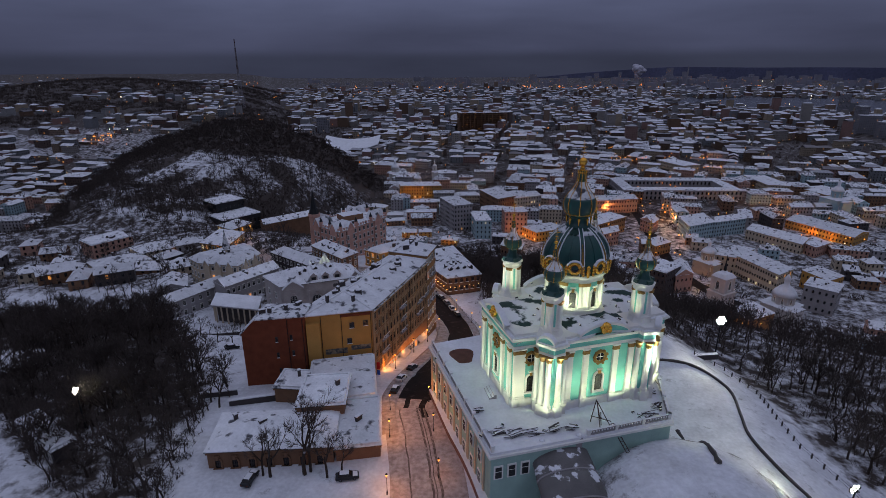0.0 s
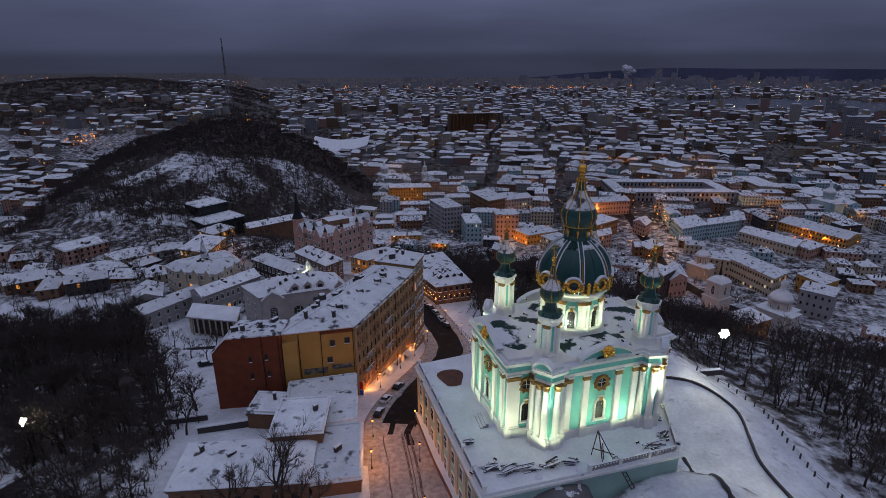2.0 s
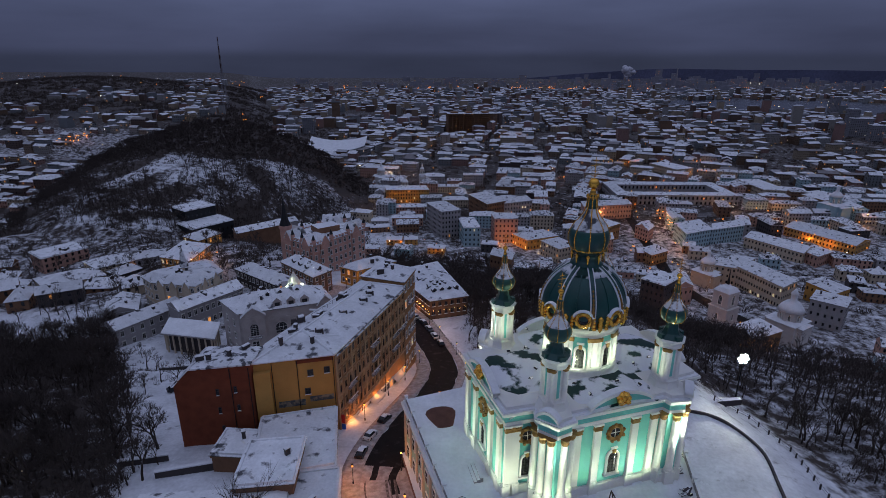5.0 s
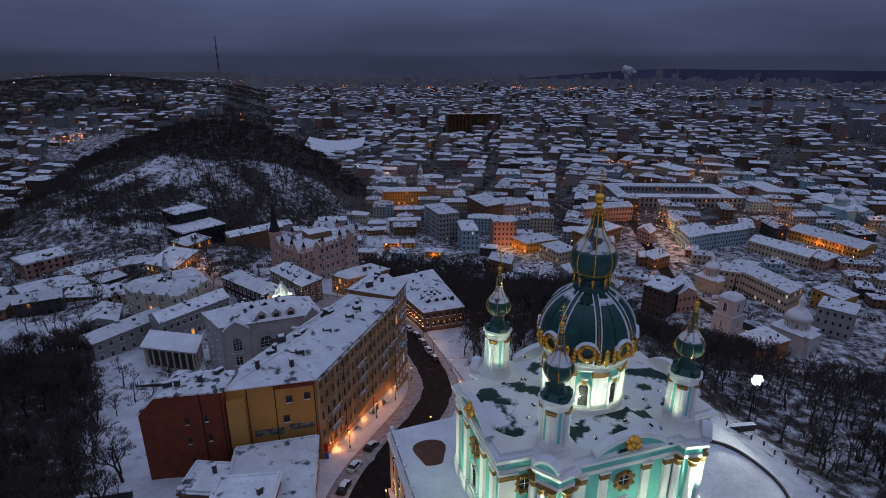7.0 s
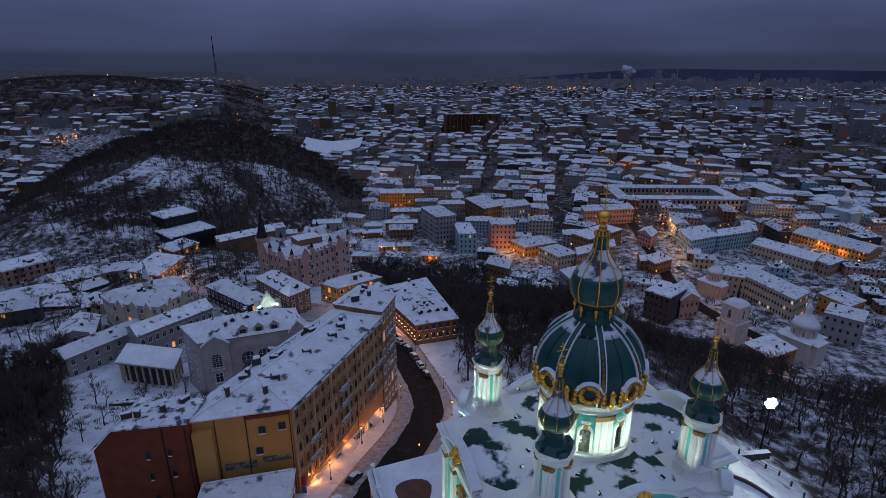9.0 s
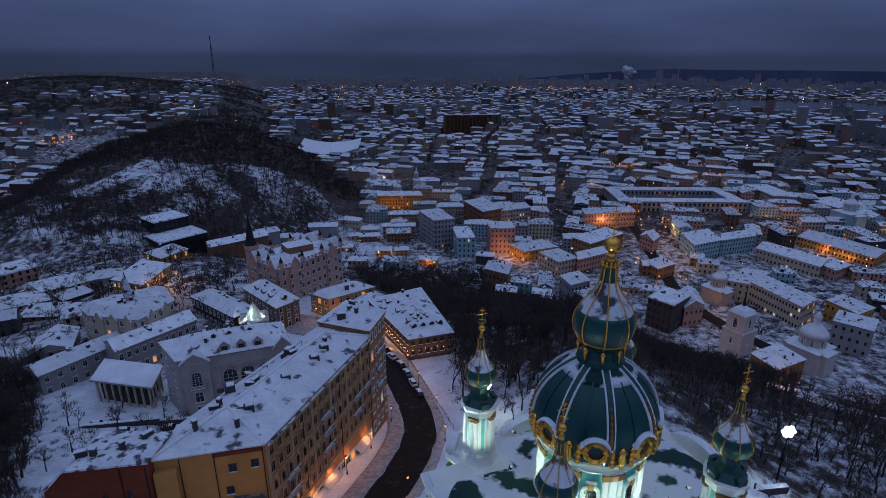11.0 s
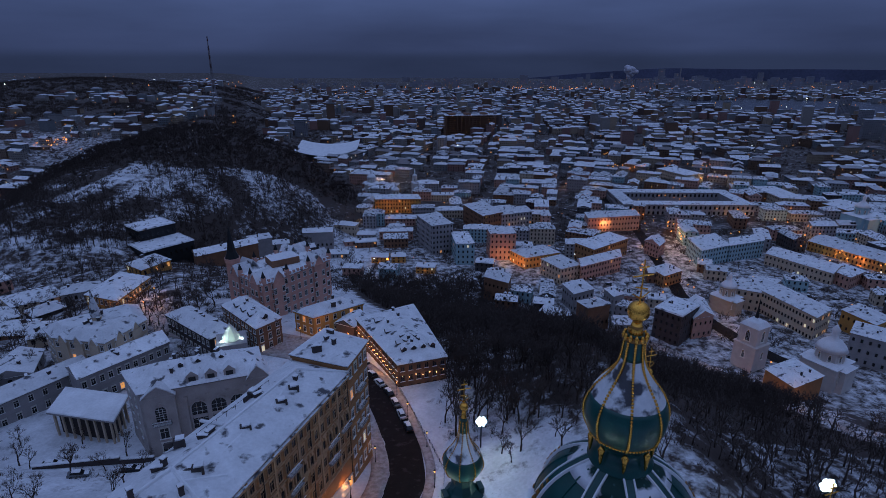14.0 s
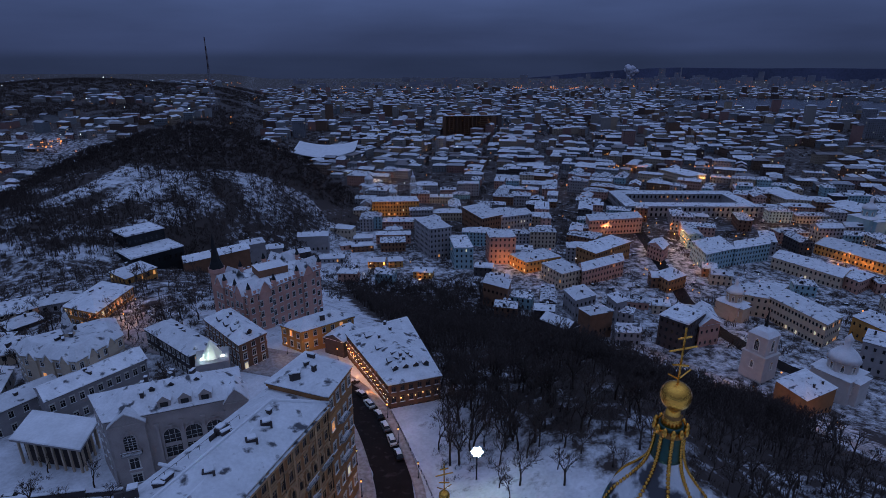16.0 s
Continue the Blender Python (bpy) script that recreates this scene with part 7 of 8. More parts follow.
def wood_of(name, label, places, seed, forks=(2, 3, 3, 5), thin=0.06):
    """Very many trees of a wood in one mesh."""
    rnd = random.Random(seed)
    kinds = []
    for k in range(5):
        wood, twigs = tree_geo(seed * 10 + k, rnd.uniform(8, 12), 0.85, 4, 3, forks, thin)
        n = len(wood.v)
        tris = [(f[0], f[i], f[i + 1]) for f in wood.f + [tuple(i + n for i in t) for t in twigs.f] for i in range(1, len(f) - 1)]
        kinds.append((np.array(wood.v + twigs.v), np.array(tris)))
    vs, fs, k = [], [], 0
    for x, y, z, s in places:
        v, f = kinds[rnd.randrange(5)]
        a = rnd.uniform(0, 6.283)
        c, q = math.cos(a) * s, math.sin(a) * s
        vs.append(np.stack([x + c * v[:, 0] - q * v[:, 1], y + q * v[:, 0] + c * v[:, 1], z + s * v[:, 2]], -1))
        fs.append(f + k)
        k += len(v)
    vs, fs = np.concatenate(vs), np.concatenate(fs)
    me = bpy.data.meshes.new(name)
    me.vertices.add(len(vs))
    me.vertices.foreach_set("co", vs.ravel())
    me.loops.add(3 * len(fs))
    me.loops.foreach_set("vertex_index", fs.ravel())
    me.polygons.add(len(fs))
    me.polygons.foreach_set("loop_start", np.arange(0, 3 * len(fs), 3))
    me.update(calc_edges=True)
    me.materials.append(TWIG)
    ob = new(name, me)
    return tagged(ob, label, "trees", kind="stuff")


def scatter(n, seed, box, keep):
    rnd = random.Random(seed)
    out = []
    while len(out) < n:
        x, y = rnd.uniform(box[0], box[1]), rnd.uniform(box[2], box[3])
        if keep(x, y):
            out.append((x, y, land(x, y), rnd.uniform(0.7, 1.25)))
    return out


def castle_hill(x, y):
    return castle_rise(x, y) > 4 and not crown(x, y) and (noise.noise((x / 30, y / 30, 4)) > -0.12 or x > -200) and ((x + 236 - 0.3 * (y - 470)) / 13) ** 2 + ((y - 470) / 36) ** 2 > 1.1


def crown(x, y):
    return castle_rise(x, y) > 5 and y > 504 + 1.0 * max(0, x + 190)


def church_slope(x, y):
    return (x > 86 + 0.03 * (140 - y) or y > 142) and x > 62 - 0.62 * max(0, y - 140) and not (x < 30 and y < 214) and y < 285 - 0.35 * (x - 60) and not by_lane(x, y)


def ravine(x, y):
    return 207 < y < ravine_edge(x) and x > 19 - 0.31 * (y - 207) and not by_lane(x, y)


wood_of("hill_wood", "bare wood on the castle hill above the snow", scatter(1500, 1, (-360, -70, 320, 560), castle_hill), 1, (2, 2, 3, 3), 0.09)
wood_of("hilltop_wood", "dense dark wood on the crown of the castle hill", scatter(1150, 6, (-380, -70, 500, 700), crown), 6, (2, 3, 3, 3), 0.22)
wood_of("west_wood", "bare wood on the far flank of the castle hill", scatter(420, 8, (-400, -230, 320, 620), lambda x, y: castle_rise(x, y) > 3 and x < along_ridge(y, EDGE_X) + 12), 8, (2, 3, 3, 4), 0.09)
wood_of("slope_wood", "dense bare wood on the slope beside the church", scatter(1550, 2, (28, 240, 30, 290), church_slope), 2, (2, 3, 3, 4), 0.06)
wood_of("ravine_wood", "bare trees in the ravine below the street", scatter(2100, 3, (-60, 150, 200, 432), ravine), 3, (2, 3, 3, 3), 0.09)
wood_of("garden_trees", "bare garden trees between the houses", scatter(620, 4, (-350, 700, 330, 1000), lambda x, y: abs(x) < 0.85 * y and castle_rise(x, y) < 8 and land(x, y) < -55), 4, (2, 2, 3, 4), 0.09)
wood_of("park_wood", "dense dark park trees", scatter(1150, 12, (-210, -53, 78, 208), park), 12, (2, 3, 3, 4), 0.06)
wood_of("valley_trees", "bare trees between the valley houses", scatter(240, 9, (-230, -60, 215, 330), lambda x, y: castle_rise(x, y) < 12 and x < -60 - 0.3 * (y - 215)), 9, (2, 3, 3, 4))


def scrub(name, label, places, seed, size):
    """Low tangled bushes: many short bent twigs from one foot, in one mesh."""
    rnd = random.Random(seed)
    vs, fs = [], []
    for x, y, z, s in places:
        for i in range(24):
            a, t = rnd.uniform(0, 6.283), rnd.uniform(0.2, 1.25)
            L = size * s * rnd.uniform(0.5, 1.0)
            d = Vector((math.cos(a) * math.sin(t), math.sin(a) * math.sin(t), math.cos(t)))
            p = Vector((x + rnd.uniform(-0.6, 0.6) * size, y + rnd.uniform(-0.6, 0.6) * size, z - 0.1))
            n = d.cross(Vector((0.2, 0.1, 1))).normalized() * 0.05 * size
            k = len(vs)
            vs += [tuple(p - n), tuple(p + n), tuple(p + d * L)]
            fs.append((k, k + 1, k + 2))
    me = bpy.data.meshes.new(name)
    me.from_pydata(vs, [], fs)
    me.materials.append(TWIG)
    tagged(new(name, me), label, "bushes", kind="stuff")


scrub("hill_scrub", "dark scrub on the snowy castle hill", scatter(2300, 31, (-350, -100, 300, 620), lambda x, y: castle_rise(x, y) > 4 and noise.noise((x / 26, y / 26, 4)) > -0.2), 31, 2.6)
scrub("park_scrub", "dark undergrowth beneath the park trees", scatter(2400, 32, (-200, -50, 78, 208), park), 32, 1.7)
scrub("yard_scrub", "dark bushes and weeds in the snowy yard", scatter(150, 39, (-100, -38, 112, 188), lambda x, y: x > park_edge(y) and y > 136 + 0.3 * (x + 40) and not (x > -64 and y > 176) and noise.noise((x / 9, y / 9, 2)) > 0.05), 39, 1.2)
scrub("slope_scrub", "dark undergrowth on the church slope", scatter(3200, 33, (62, 230, 30, 285), church_slope), 33, 1.7)
scrub("ravine_scrub", "dark undergrowth in the ravine", scatter(1900, 34, (-60, 150, 200, 432), ravine), 34, 1.3)
scrub("bank_scrub", "dark bushes on the bank below the street", scatter(420, 38, (13, 75, 174, 212), lambda x, y: x > 15 - 0.3 * (y - 180)), 38, 1.5)
scrub("crown_scrub", "dark undergrowth on the crown of the castle hill", scatter(1700, 35, (-380, -70, 500, 700), crown), 35, 3.8)
scrub("far_woods", "dark bare woods on the far hills", scatter(8000, 5, (-2300, -200, 620, 2800), lambda x, y: -0.88 * y - 40 < x < -0.25 * y and castle_rise(x, y) < 1 and (far_hill(x, y) > 9 or (-0.36 * y < x < -0.29 * y and 820 < y < 1500) or noise.noise((x / 150, y / 190, 9)) < 0.02 - 0.5 * ss(1050, 900, y))), 5, 9.0)
scrub("town_trees", "bare trees and bushes between the houses of the lower town", scatter(6500, 36, (-600, 1000, 330, 1600), lambda x, y: abs(x) < 0.85 * y and noise.noise((x / 70, y / 70, 12)) > -0.15 and castle_rise(x, y) < 5 and land(x, y) < -60), 36, 5.0)
scrub("valley_scrub", "dark scrub on the valley banks", scatter(1500, 37, (-300, -40, 235, 470), lambda x, y: castle_rise(x, y) < 16 and x < -45 - 0.25 * (y - 235) + 60 * ss(300, 400, y)), 37, 2.8)

# ---- the lower town ----
TURN = radians(-9)
KEEP = [(240, 630, 62), (300, 630, 62), (205, 560, 30), (285, 545, 35), (340, 555, 40), (250, 470, 48), (290, 440, 45), (335, 460, 42), (150, 345, 36), (200, 300, 50), (225, 365, 40), (196, 378, 22),
        (95, 440, 36), (130, 440, 34), (70, 330, 40), (100, 360, 34), (35, 475, 34), (65, 480, 26), (60, 560, 44), (92, 562, 34), (8, 500, 34), (-26, 625, 40), (-160, 980, 75), (85, 1260, 80), (395, 640, 42), (430, 595, 36), (335, 780, 55), (255, 340, 26), (240, 310, 26), (175, 480, 60), (180, 545, 40), (-84, 500, 34), (-67, 540, 28), (-46, 508, 28), (-67, 482, 28), (-24, 470, 28), (6, 448, 24), (-48, 530, 26), (872, 1150, 50), (842, 1075, 40), (905, 1230, 40)]


def open_ground(x, y):
    """Whether the plain leaves room for a house here."""
    if any(math.hypot(x - a, y - b) < 0.68 * r for a, b, r in KEEP):
        return False
    if math.hypot((x - 1250) / 420, (y - 1950) / 330) < 1:
        return False
    if abs(x) > 0.9 * y + 60:
        return False
    if (-335 < x < -80 and y < 445) or (x <= -335 and y < 430) or (x < -120 and castle_rise(x, y) > 1.0) or castle_rise(x, y) > 3:
        return False
    if -0.36 * y < x < -0.29 * y and 820 < y < 1500:
        return False
    e = 1.5
    slope = math.hypot(land(x + e, y) - land(x - e, y), land(x, y + e) - land(x, y - e)) / (2 * e)
    return slope < 0.16 and (land(x, y) < -60 or x < -170)


def lots(seed):
    """Plots round the blocks of a rotated street grid: place, turn, size and height."""
    rnd = random.Random(seed)
    c, s = math.cos(TURN), math.sin(TURN)
    out = []
    for i in range(-26, 34):
        for j in range(3, 46):
            w, d = rnd.uniform(64, 82), rnd.uniform(46, 58)
            u0, v0 = i * 92 + rnd.uniform(-5, 5) + 14 * math.sin(j * 0.7), j * 68 + rnd.uniform(-4, 4)
            tilt = rnd.uniform(-5, 5) + 34 * noise.noise((u0 / 330, v0 / 330, 8))
            for side in range(4):
                run, at = (w, -w / 2) if side % 2 == 0 else (d - 26, -(d - 26) / 2)
                while at < run / 2 - 7:
                    lw = min(rnd.uniform(13, 30), run / 2 - at)
                    dep = rnd.uniform(10.5, 13.5)
                    mid = at + lw / 2
                    at += lw + (rnd.uniform(0.5, 7) if rnd.random() < 0.45 else 0.1)
                    if lw < 8 or rnd.random() < 0.06:
                        continue
                    u, v = [(mid, -d / 2 + dep / 2), (w / 2 - dep / 2, mid), (mid, d / 2 - dep / 2), (-w / 2 + dep / 2, mid)][side]
                    ct, st = math.cos(radians(tilt)), math.sin(radians(tilt))
                    u, v = u0 + ct * u - st * v, v0 + st * u + ct * v
                    x, y = c * u - s * v, s * u + c * v
                    if open_ground(x, y):
                        h = rnd.choice((7, 8, 9, 10, 11, 12, 14)) * (1 if y < 1000 else rnd.uniform(0.9, 1.6) * (2.2 if rnd.random() < 0.05 and x > -0.25 * y else 1))
                        out.append((x, y, math.degrees(TURN) + tilt + (0 if side % 2 == 0 else 90), lw, dep, h, rnd.random()))
            for k in range(rnd.randint(1, 3)):
                u, v = u0 + rnd.uniform(-w / 4, w / 4), v0 + rnd.uniform(-d / 7, d / 7)
                x, y = c * u - s * v, s * u + c * v
                if open_ground(x, y):
                    out.append((x, y, math.degrees(TURN) + tilt, rnd.uniform(9, 20), rnd.uniform(7, 9), rnd.uniform(4, 8), rnd.random()))
    return sorted(out, key=lambda p: math.hypot(p[0] - 40, p[1] - 100))


WALLS = [CREAM, PINK, GREY, BROWNWALL, PINK, GREY, DARKWALL, CREAM, BLUEWALL, GREY]
LOTS = [(p[0], p[1], p[2] + (26 * noise.noise((p[0] / 40, p[1] / 40, 3)) if p[1] < 520 else 0), *((min(p[3], 17) * 0.8, 9.5, min(p[5], 8)) if p[1] < 455 else p[3:6]), p[6]) for p in lots(4) if not (p[1] < 470 and p[6] < 0.18) and not (p[1] >= 470 and p[6] < 0.06) and not (p[1] > 720 and noise.noise((p[0] / 150, p[1] / 210, 6)) < -0.22) and not (p[0] < -0.27 * p[1] and p[1] > 760 and (p[6] < 0.45 * ss(900, 1050, p[1]) or noise.noise((p[0] / 150, p[1] / 190, 9)) < -0.02 - 0.5 * ss(1050, 900, p[1]) or far_hill(p[0], p[1]) > 16)) and p[1] < 2900]
rnd = random.Random(11)
HATCH = []
for hw, hd, hh in ((1.5, 2.4, 1.4), (1.1, 1.8, 1.1), (2.2, 2.4, 1.6)):
    g = Geo()
    g.prism(rect(0, 0, hw, hd, 0), -0.3, hh, 0)
    g.box(0, -hd / 2 - 0.02, 0.25, hw * 0.6, 0.05, hh * 0.6, 2)
    g.grid([[(-hw * 0.65, -hd / 2 - 0.2, hh), (0, -hd / 2 - 0.2, hh + 0.5 * hw), (hw * 0.65, -hd / 2 - 0.2, hh)], [(-hw * 0.65, hd / 2, hh), (0, hd / 2, hh + 0.5 * hw), (hw * 0.65, hd / 2, hh)]], 1)
    HATCH.append(g.mesh("dormer", [DARKWALL, SNOW, GLASS]))
NEAR = LOTS[:300]
for x, y, turn, w, d, h, u in NEAR:
    wallmat = WALLS[int(u * 997) % len(WALLS)]
    storeys = max(1, round(h / 3.4))
    z = min(land(x + a, y + b) for a in (-6, 6) for b in (-6, 6))
    town = thing("town_house", f"{WALL_WORDS[wallmat]} plastered town house of {('one', 'two', 'three', 'four', 'five', 'six')[min(storeys, 6) - 1]} storeys under a snowy roof", "house", pose(x, y, z, 0, 0, turn), "houses of the lower town")
    loc = rect(0, 0, w, d, 0)
    g = Geo()
    g.prism(loc, -3, h, 0)
    g.prism(ring(loc, 0.2), h - 0.6, h - 0.25, 0, low=True)
    part("wall", g, [wallmat], town)
    kind = "hip" if u < 0.55 else ("gable" if u < 0.85 else "flat")
    part("roof", roof_geo(loc, h, rnd.uniform(1.8, 3.4), kind), [SNOW_ROOF if rnd.random() < 0.4 else SNOW_THIN, DARKWALL, wallmat], town, "snow-covered roof")
    g = Geo()
    box_windows(g, loc, h, storeys, 2.7, 0.010, rnd)
    part("windows", g, [GLASS, WARM, PALE], town, kind="stuff")
    for k in range(rnd.randint(0, 3) if kind != "flat" and h > 6 else 0):
        side = rnd.choice((-1, 1))
        part("dormer", rnd.choice(HATCH), None, town, at=pose(rnd.uniform(-0.33, 0.33) * w, side * 0.30 * d, h + 0.55, 0, 0, 0 if side < 0 else 180))
    for k in range(rnd.randint(1, 4)):
        part("chimney", rnd.choice(CHIM), None, town, at=pose(rnd.uniform(-0.38, 0.38) * w, rnd.uniform(-0.2, 0.2) * d, h + 1.2))


def town_block(name, some, label, detail, cover):
    """Many far houses in one mesh of walls, roofs, chimneys and windows."""
    g = Geo()
    for x, y, turn, w, d, h, u in some:
        z = land(x, y)
        k = len(g.v)
        loc = rect(0, 0, w, d, 0)
        g.prism(loc, -3, h, 0)
        if math.hypot(x, y) > 1500:
            r = Geo()
            q = rect(0, 0, w * 0.55, 0.6, 0)
            r.grid([[(a, b, h) for a, b in ring(loc, 0.4)], [(a, b, h + 1.6 + 1.4 * u) for a, b in q]], 0, True)
        else:
            r = roof_geo(loc, h, 1.6 + 1.8 * u, "hip" if u < 0.6 else ("gable" if u < 0.85 else "flat"))
        base = len(g.v)
        g.v += r.v
        g.f += [tuple(i + base for i in f) for f in r.f]
        g.m += [1 if m == 0 else 2 for m in r.m]
        if detail:
            gw = Geo()
            box_windows(gw, loc, h, max(1, round(h / 3.4)), 3.2, 0.018, rnd)
            base = len(g.v)
            g.v += gw.v
            g.f += [tuple(i + base for i in f) for f in gw.f]
            g.m += [m + 3 for m in gw.m]
        for i in range(int(u * 3.9) if y < 1300 else 0):
            g.box(rnd.uniform(-0.38, 0.38) * w, rnd.uniform(-0.2, 0.2) * d, h + 0.5, 0.9, 0.7, 2.0, 2)
        if rnd.random() < 0.10:
            a = rnd.uniform(-0.4, 0.4) * w
            g.face([(a - 1, -d / 2 - 0.1, 2), (a + 1, -d / 2 - 0.1, 2), (a + 1, -d / 2 - 0.1, 4.0), (a - 1, -d / 2 - 0.1, 4.0)], 4)
        c, s = math.cos(radians(turn)), math.sin(radians(turn))
        g.v[k:] = [(x + c * a - s * b, y + s * a + c * b, z + q) for a, b, q in g.v[k:]]
    solid(name, g, [CITYWALLS, cover, DARKWALL, GLASS, WARM, PALE], label, "houses", kind="stuff")


town_block("town_quarter", LOTS[300:1100], "dense quarter of low plastered houses under snow", True, NEAR_ROOF)
town_block("far_quarter", LOTS[1100:3600], "far snowy roofs of the lower town", False, FAR_ROOF)
town_block("distant_quarter", LOTS[3600:], "distant snowy roofs towards the river", False, FAR_ROOF)

# small houses of the valley left of the street
rnd = random.Random(5)
done = []
while len(done) < 13:
    x, y = rnd.uniform(-235, -118), rnd.uniform(232, 292)
    if castle_rise(x, y) > 13 or x > -75 - 0.45 * (y - 225) + 25 or any(math.hypot(x - a, y - b) < 14 for a, b in done):
        continue
    if any(math.hypot(x - a, y - b) < 19 for a, b in ((-97, 228), (-112, 222), (-117, 275), (-145, 268), (-145, 254), (-127, 315), (-193, 293), (-170, 262), (-160, 280), (-155, 380), (-110, 375))):
        continue
    done.append((x, y))
    w, d, h, u = rnd.uniform(9, 16), rnd.uniform(7, 10), rnd.uniform(4, 8), rnd.random()
    turn = rnd.choice((25, 115)) + rnd.uniform(-14, 14)
    plan = rect(x, y, w, d, turn)
    z = min(land(a, b) for a, b in plan)
    wm = rnd.choice((CREAM, GREY, BROWNWALL, DARKWALL, PINK))
    house("valley_house", f"{WALL_WORDS[wm]} valley house under snow", plan, z, z + h, wm, rnd.choice(("hip", "gable", "hip")), rnd.uniform(2, 3.5), max(1, round(h / 3.3)), 2.8, None, 0.05, len(done), 2, far=True, group="houses of the valley")

# ---- landmarks of the lower town and the distance ----
def arcade_court(cx, cy, w, d, turn, z0, h):
    """A white two-storey trading court round a yard, with arches on every front."""
    ob = thing("trading_court", "white two-storey trading court with arcades round a yard", "building", pose(cx, cy, z0, 0, 0, turn))
    t = 13.0
    wings = ((0, -d / 2 + t / 2, w, t), (0, d / 2 - t / 2, w, t), (-w / 2 + t / 2, 0, t, d - 2 * t), (w / 2 - t / 2, 0, t, d - 2 * t))
    for x, y, a, b in wings:
        loc = rect(x, y, a, b, 0)
        g = Geo()
        g.prism(loc, -3, h, 0)
        for zz in (h * 0.5, h - 0.5):
            g.prism(ring(loc, 0.25), zz - 0.2, zz + 0.2, 0, low=True)
        part("wing", g, [GREY], ob)
        part("roof", roof_geo(loc, h, 2.2, "hip"), [SNOW_ROOF, DARKWALL, GREY], ob, "snow-covered roof")
    arch = Geo()
    n = 8
    pts = [(1.0, 0.0)] + [(1.0 * math.cos(math.pi * i / n), 2.4 + 1.0 * math.sin(math.pi * i / n)) for i in range(n + 1)] + [(-1.0, 0.0)]
    arch.face([(x, -0.05, z) for x, z in pts], 0)
    arch.grid([[(x * 1.2, -0.18, z * 1.06) for x, z in pts], [(x, -0.18, z) for x, z in pts], [(x, -0.05, z) for x, z in pts]], 1)
    ARCH = arch.mesh("arch", [GLASS, GREY])
    plan = rect(0, 0, w, d, 0)
    for i, (a, b) in enumerate(zip(plan, plan[1:] + plan[:1])):
        if i == 2:
            continue
        L = math.hypot(b[0] - a[0], b[1] - a[1])
        k = int(L / 4.6)
        for s in range(2):
            for j in range(k):
                part("arch", ARCH, None, ob, at=on_wall(a, b, (j + 0.5) / k, 0.0, 0.6 + s * h * 0.5))
    yard = d / 2 - t
    for j in range(int((w - 2 * t) / 4.6)):
        part("arch", ARCH, None, ob, at=pose(-w / 2 + t + 4.6 * (j + 0.5), yard, 0.6 + h * 0.5))


arcade_court(273, 633, 132, 66, -2.5, -88, 11)

# bell tower of the convent
bell = thing("bell_tower", "white two-tier bell tower with a hipped cap and thin spire", "bell tower", pose(172.5, 309.5, -83, 0, 0, 28))
g = Geo()
g.box(0, 0, -3, 11.5, 11.5, 13.5, 0)
g.box(0, 0, 10.2, 12.3, 12.3, 0.6, 0)
part("lower_tier", g, [WHITEWALL], bell, "pinkish lower tier")
g = Geo()
g.box(0, 0, 10.8, 9.2, 9.2, 9.0, 0)
g.box(0, 0, 19.6, 10.0, 10.0, 0.6, 0)
for sx in (-1, 1):
    for sy in (-1, 1):
        g.box(sx * 4.3, sy * 4.3, 10.8, 1.1, 1.1, 8.8, 0)
part("belfry", g, [WHITEWALL], bell, "white belfry tier")
g = Geo()
g.prism(rect(0, 0, 10.0, 10.0, 0), 20.2, 20.4, 0)
g.grid([[(s * x, s * y, z) for x, y in ((-1, -1), (1, -1), (1, 1), (-1, 1))] for s, z in ((5.0, 20.4), (3.4, 22.6), (1.5, 23.4), (0.9, 24.2))], 0, True)
part("cap", g, [SNOW], bell, "snowy cap")
g = Geo()
g.lathe([(0.9, 24.0), (0.75, 26.5), (0.5, 27.2), (0.12, 34.0)], 8)
part("spire", g, [BLACK], bell, "thin dark spire")
for i in range(4):
    m = Matrix.Rotation(i * math.pi / 2, 4, "Z")
    part("belfry_opening", window_mesh(2.2, 5.2), None, bell, at=m @ Matrix.Translation((0, -4.62, 12.6)))
    part("niche", window_mesh(1.4, 3.2), None, bell, at=m @ Matrix.Translation((0, -5.77, 3.6)))


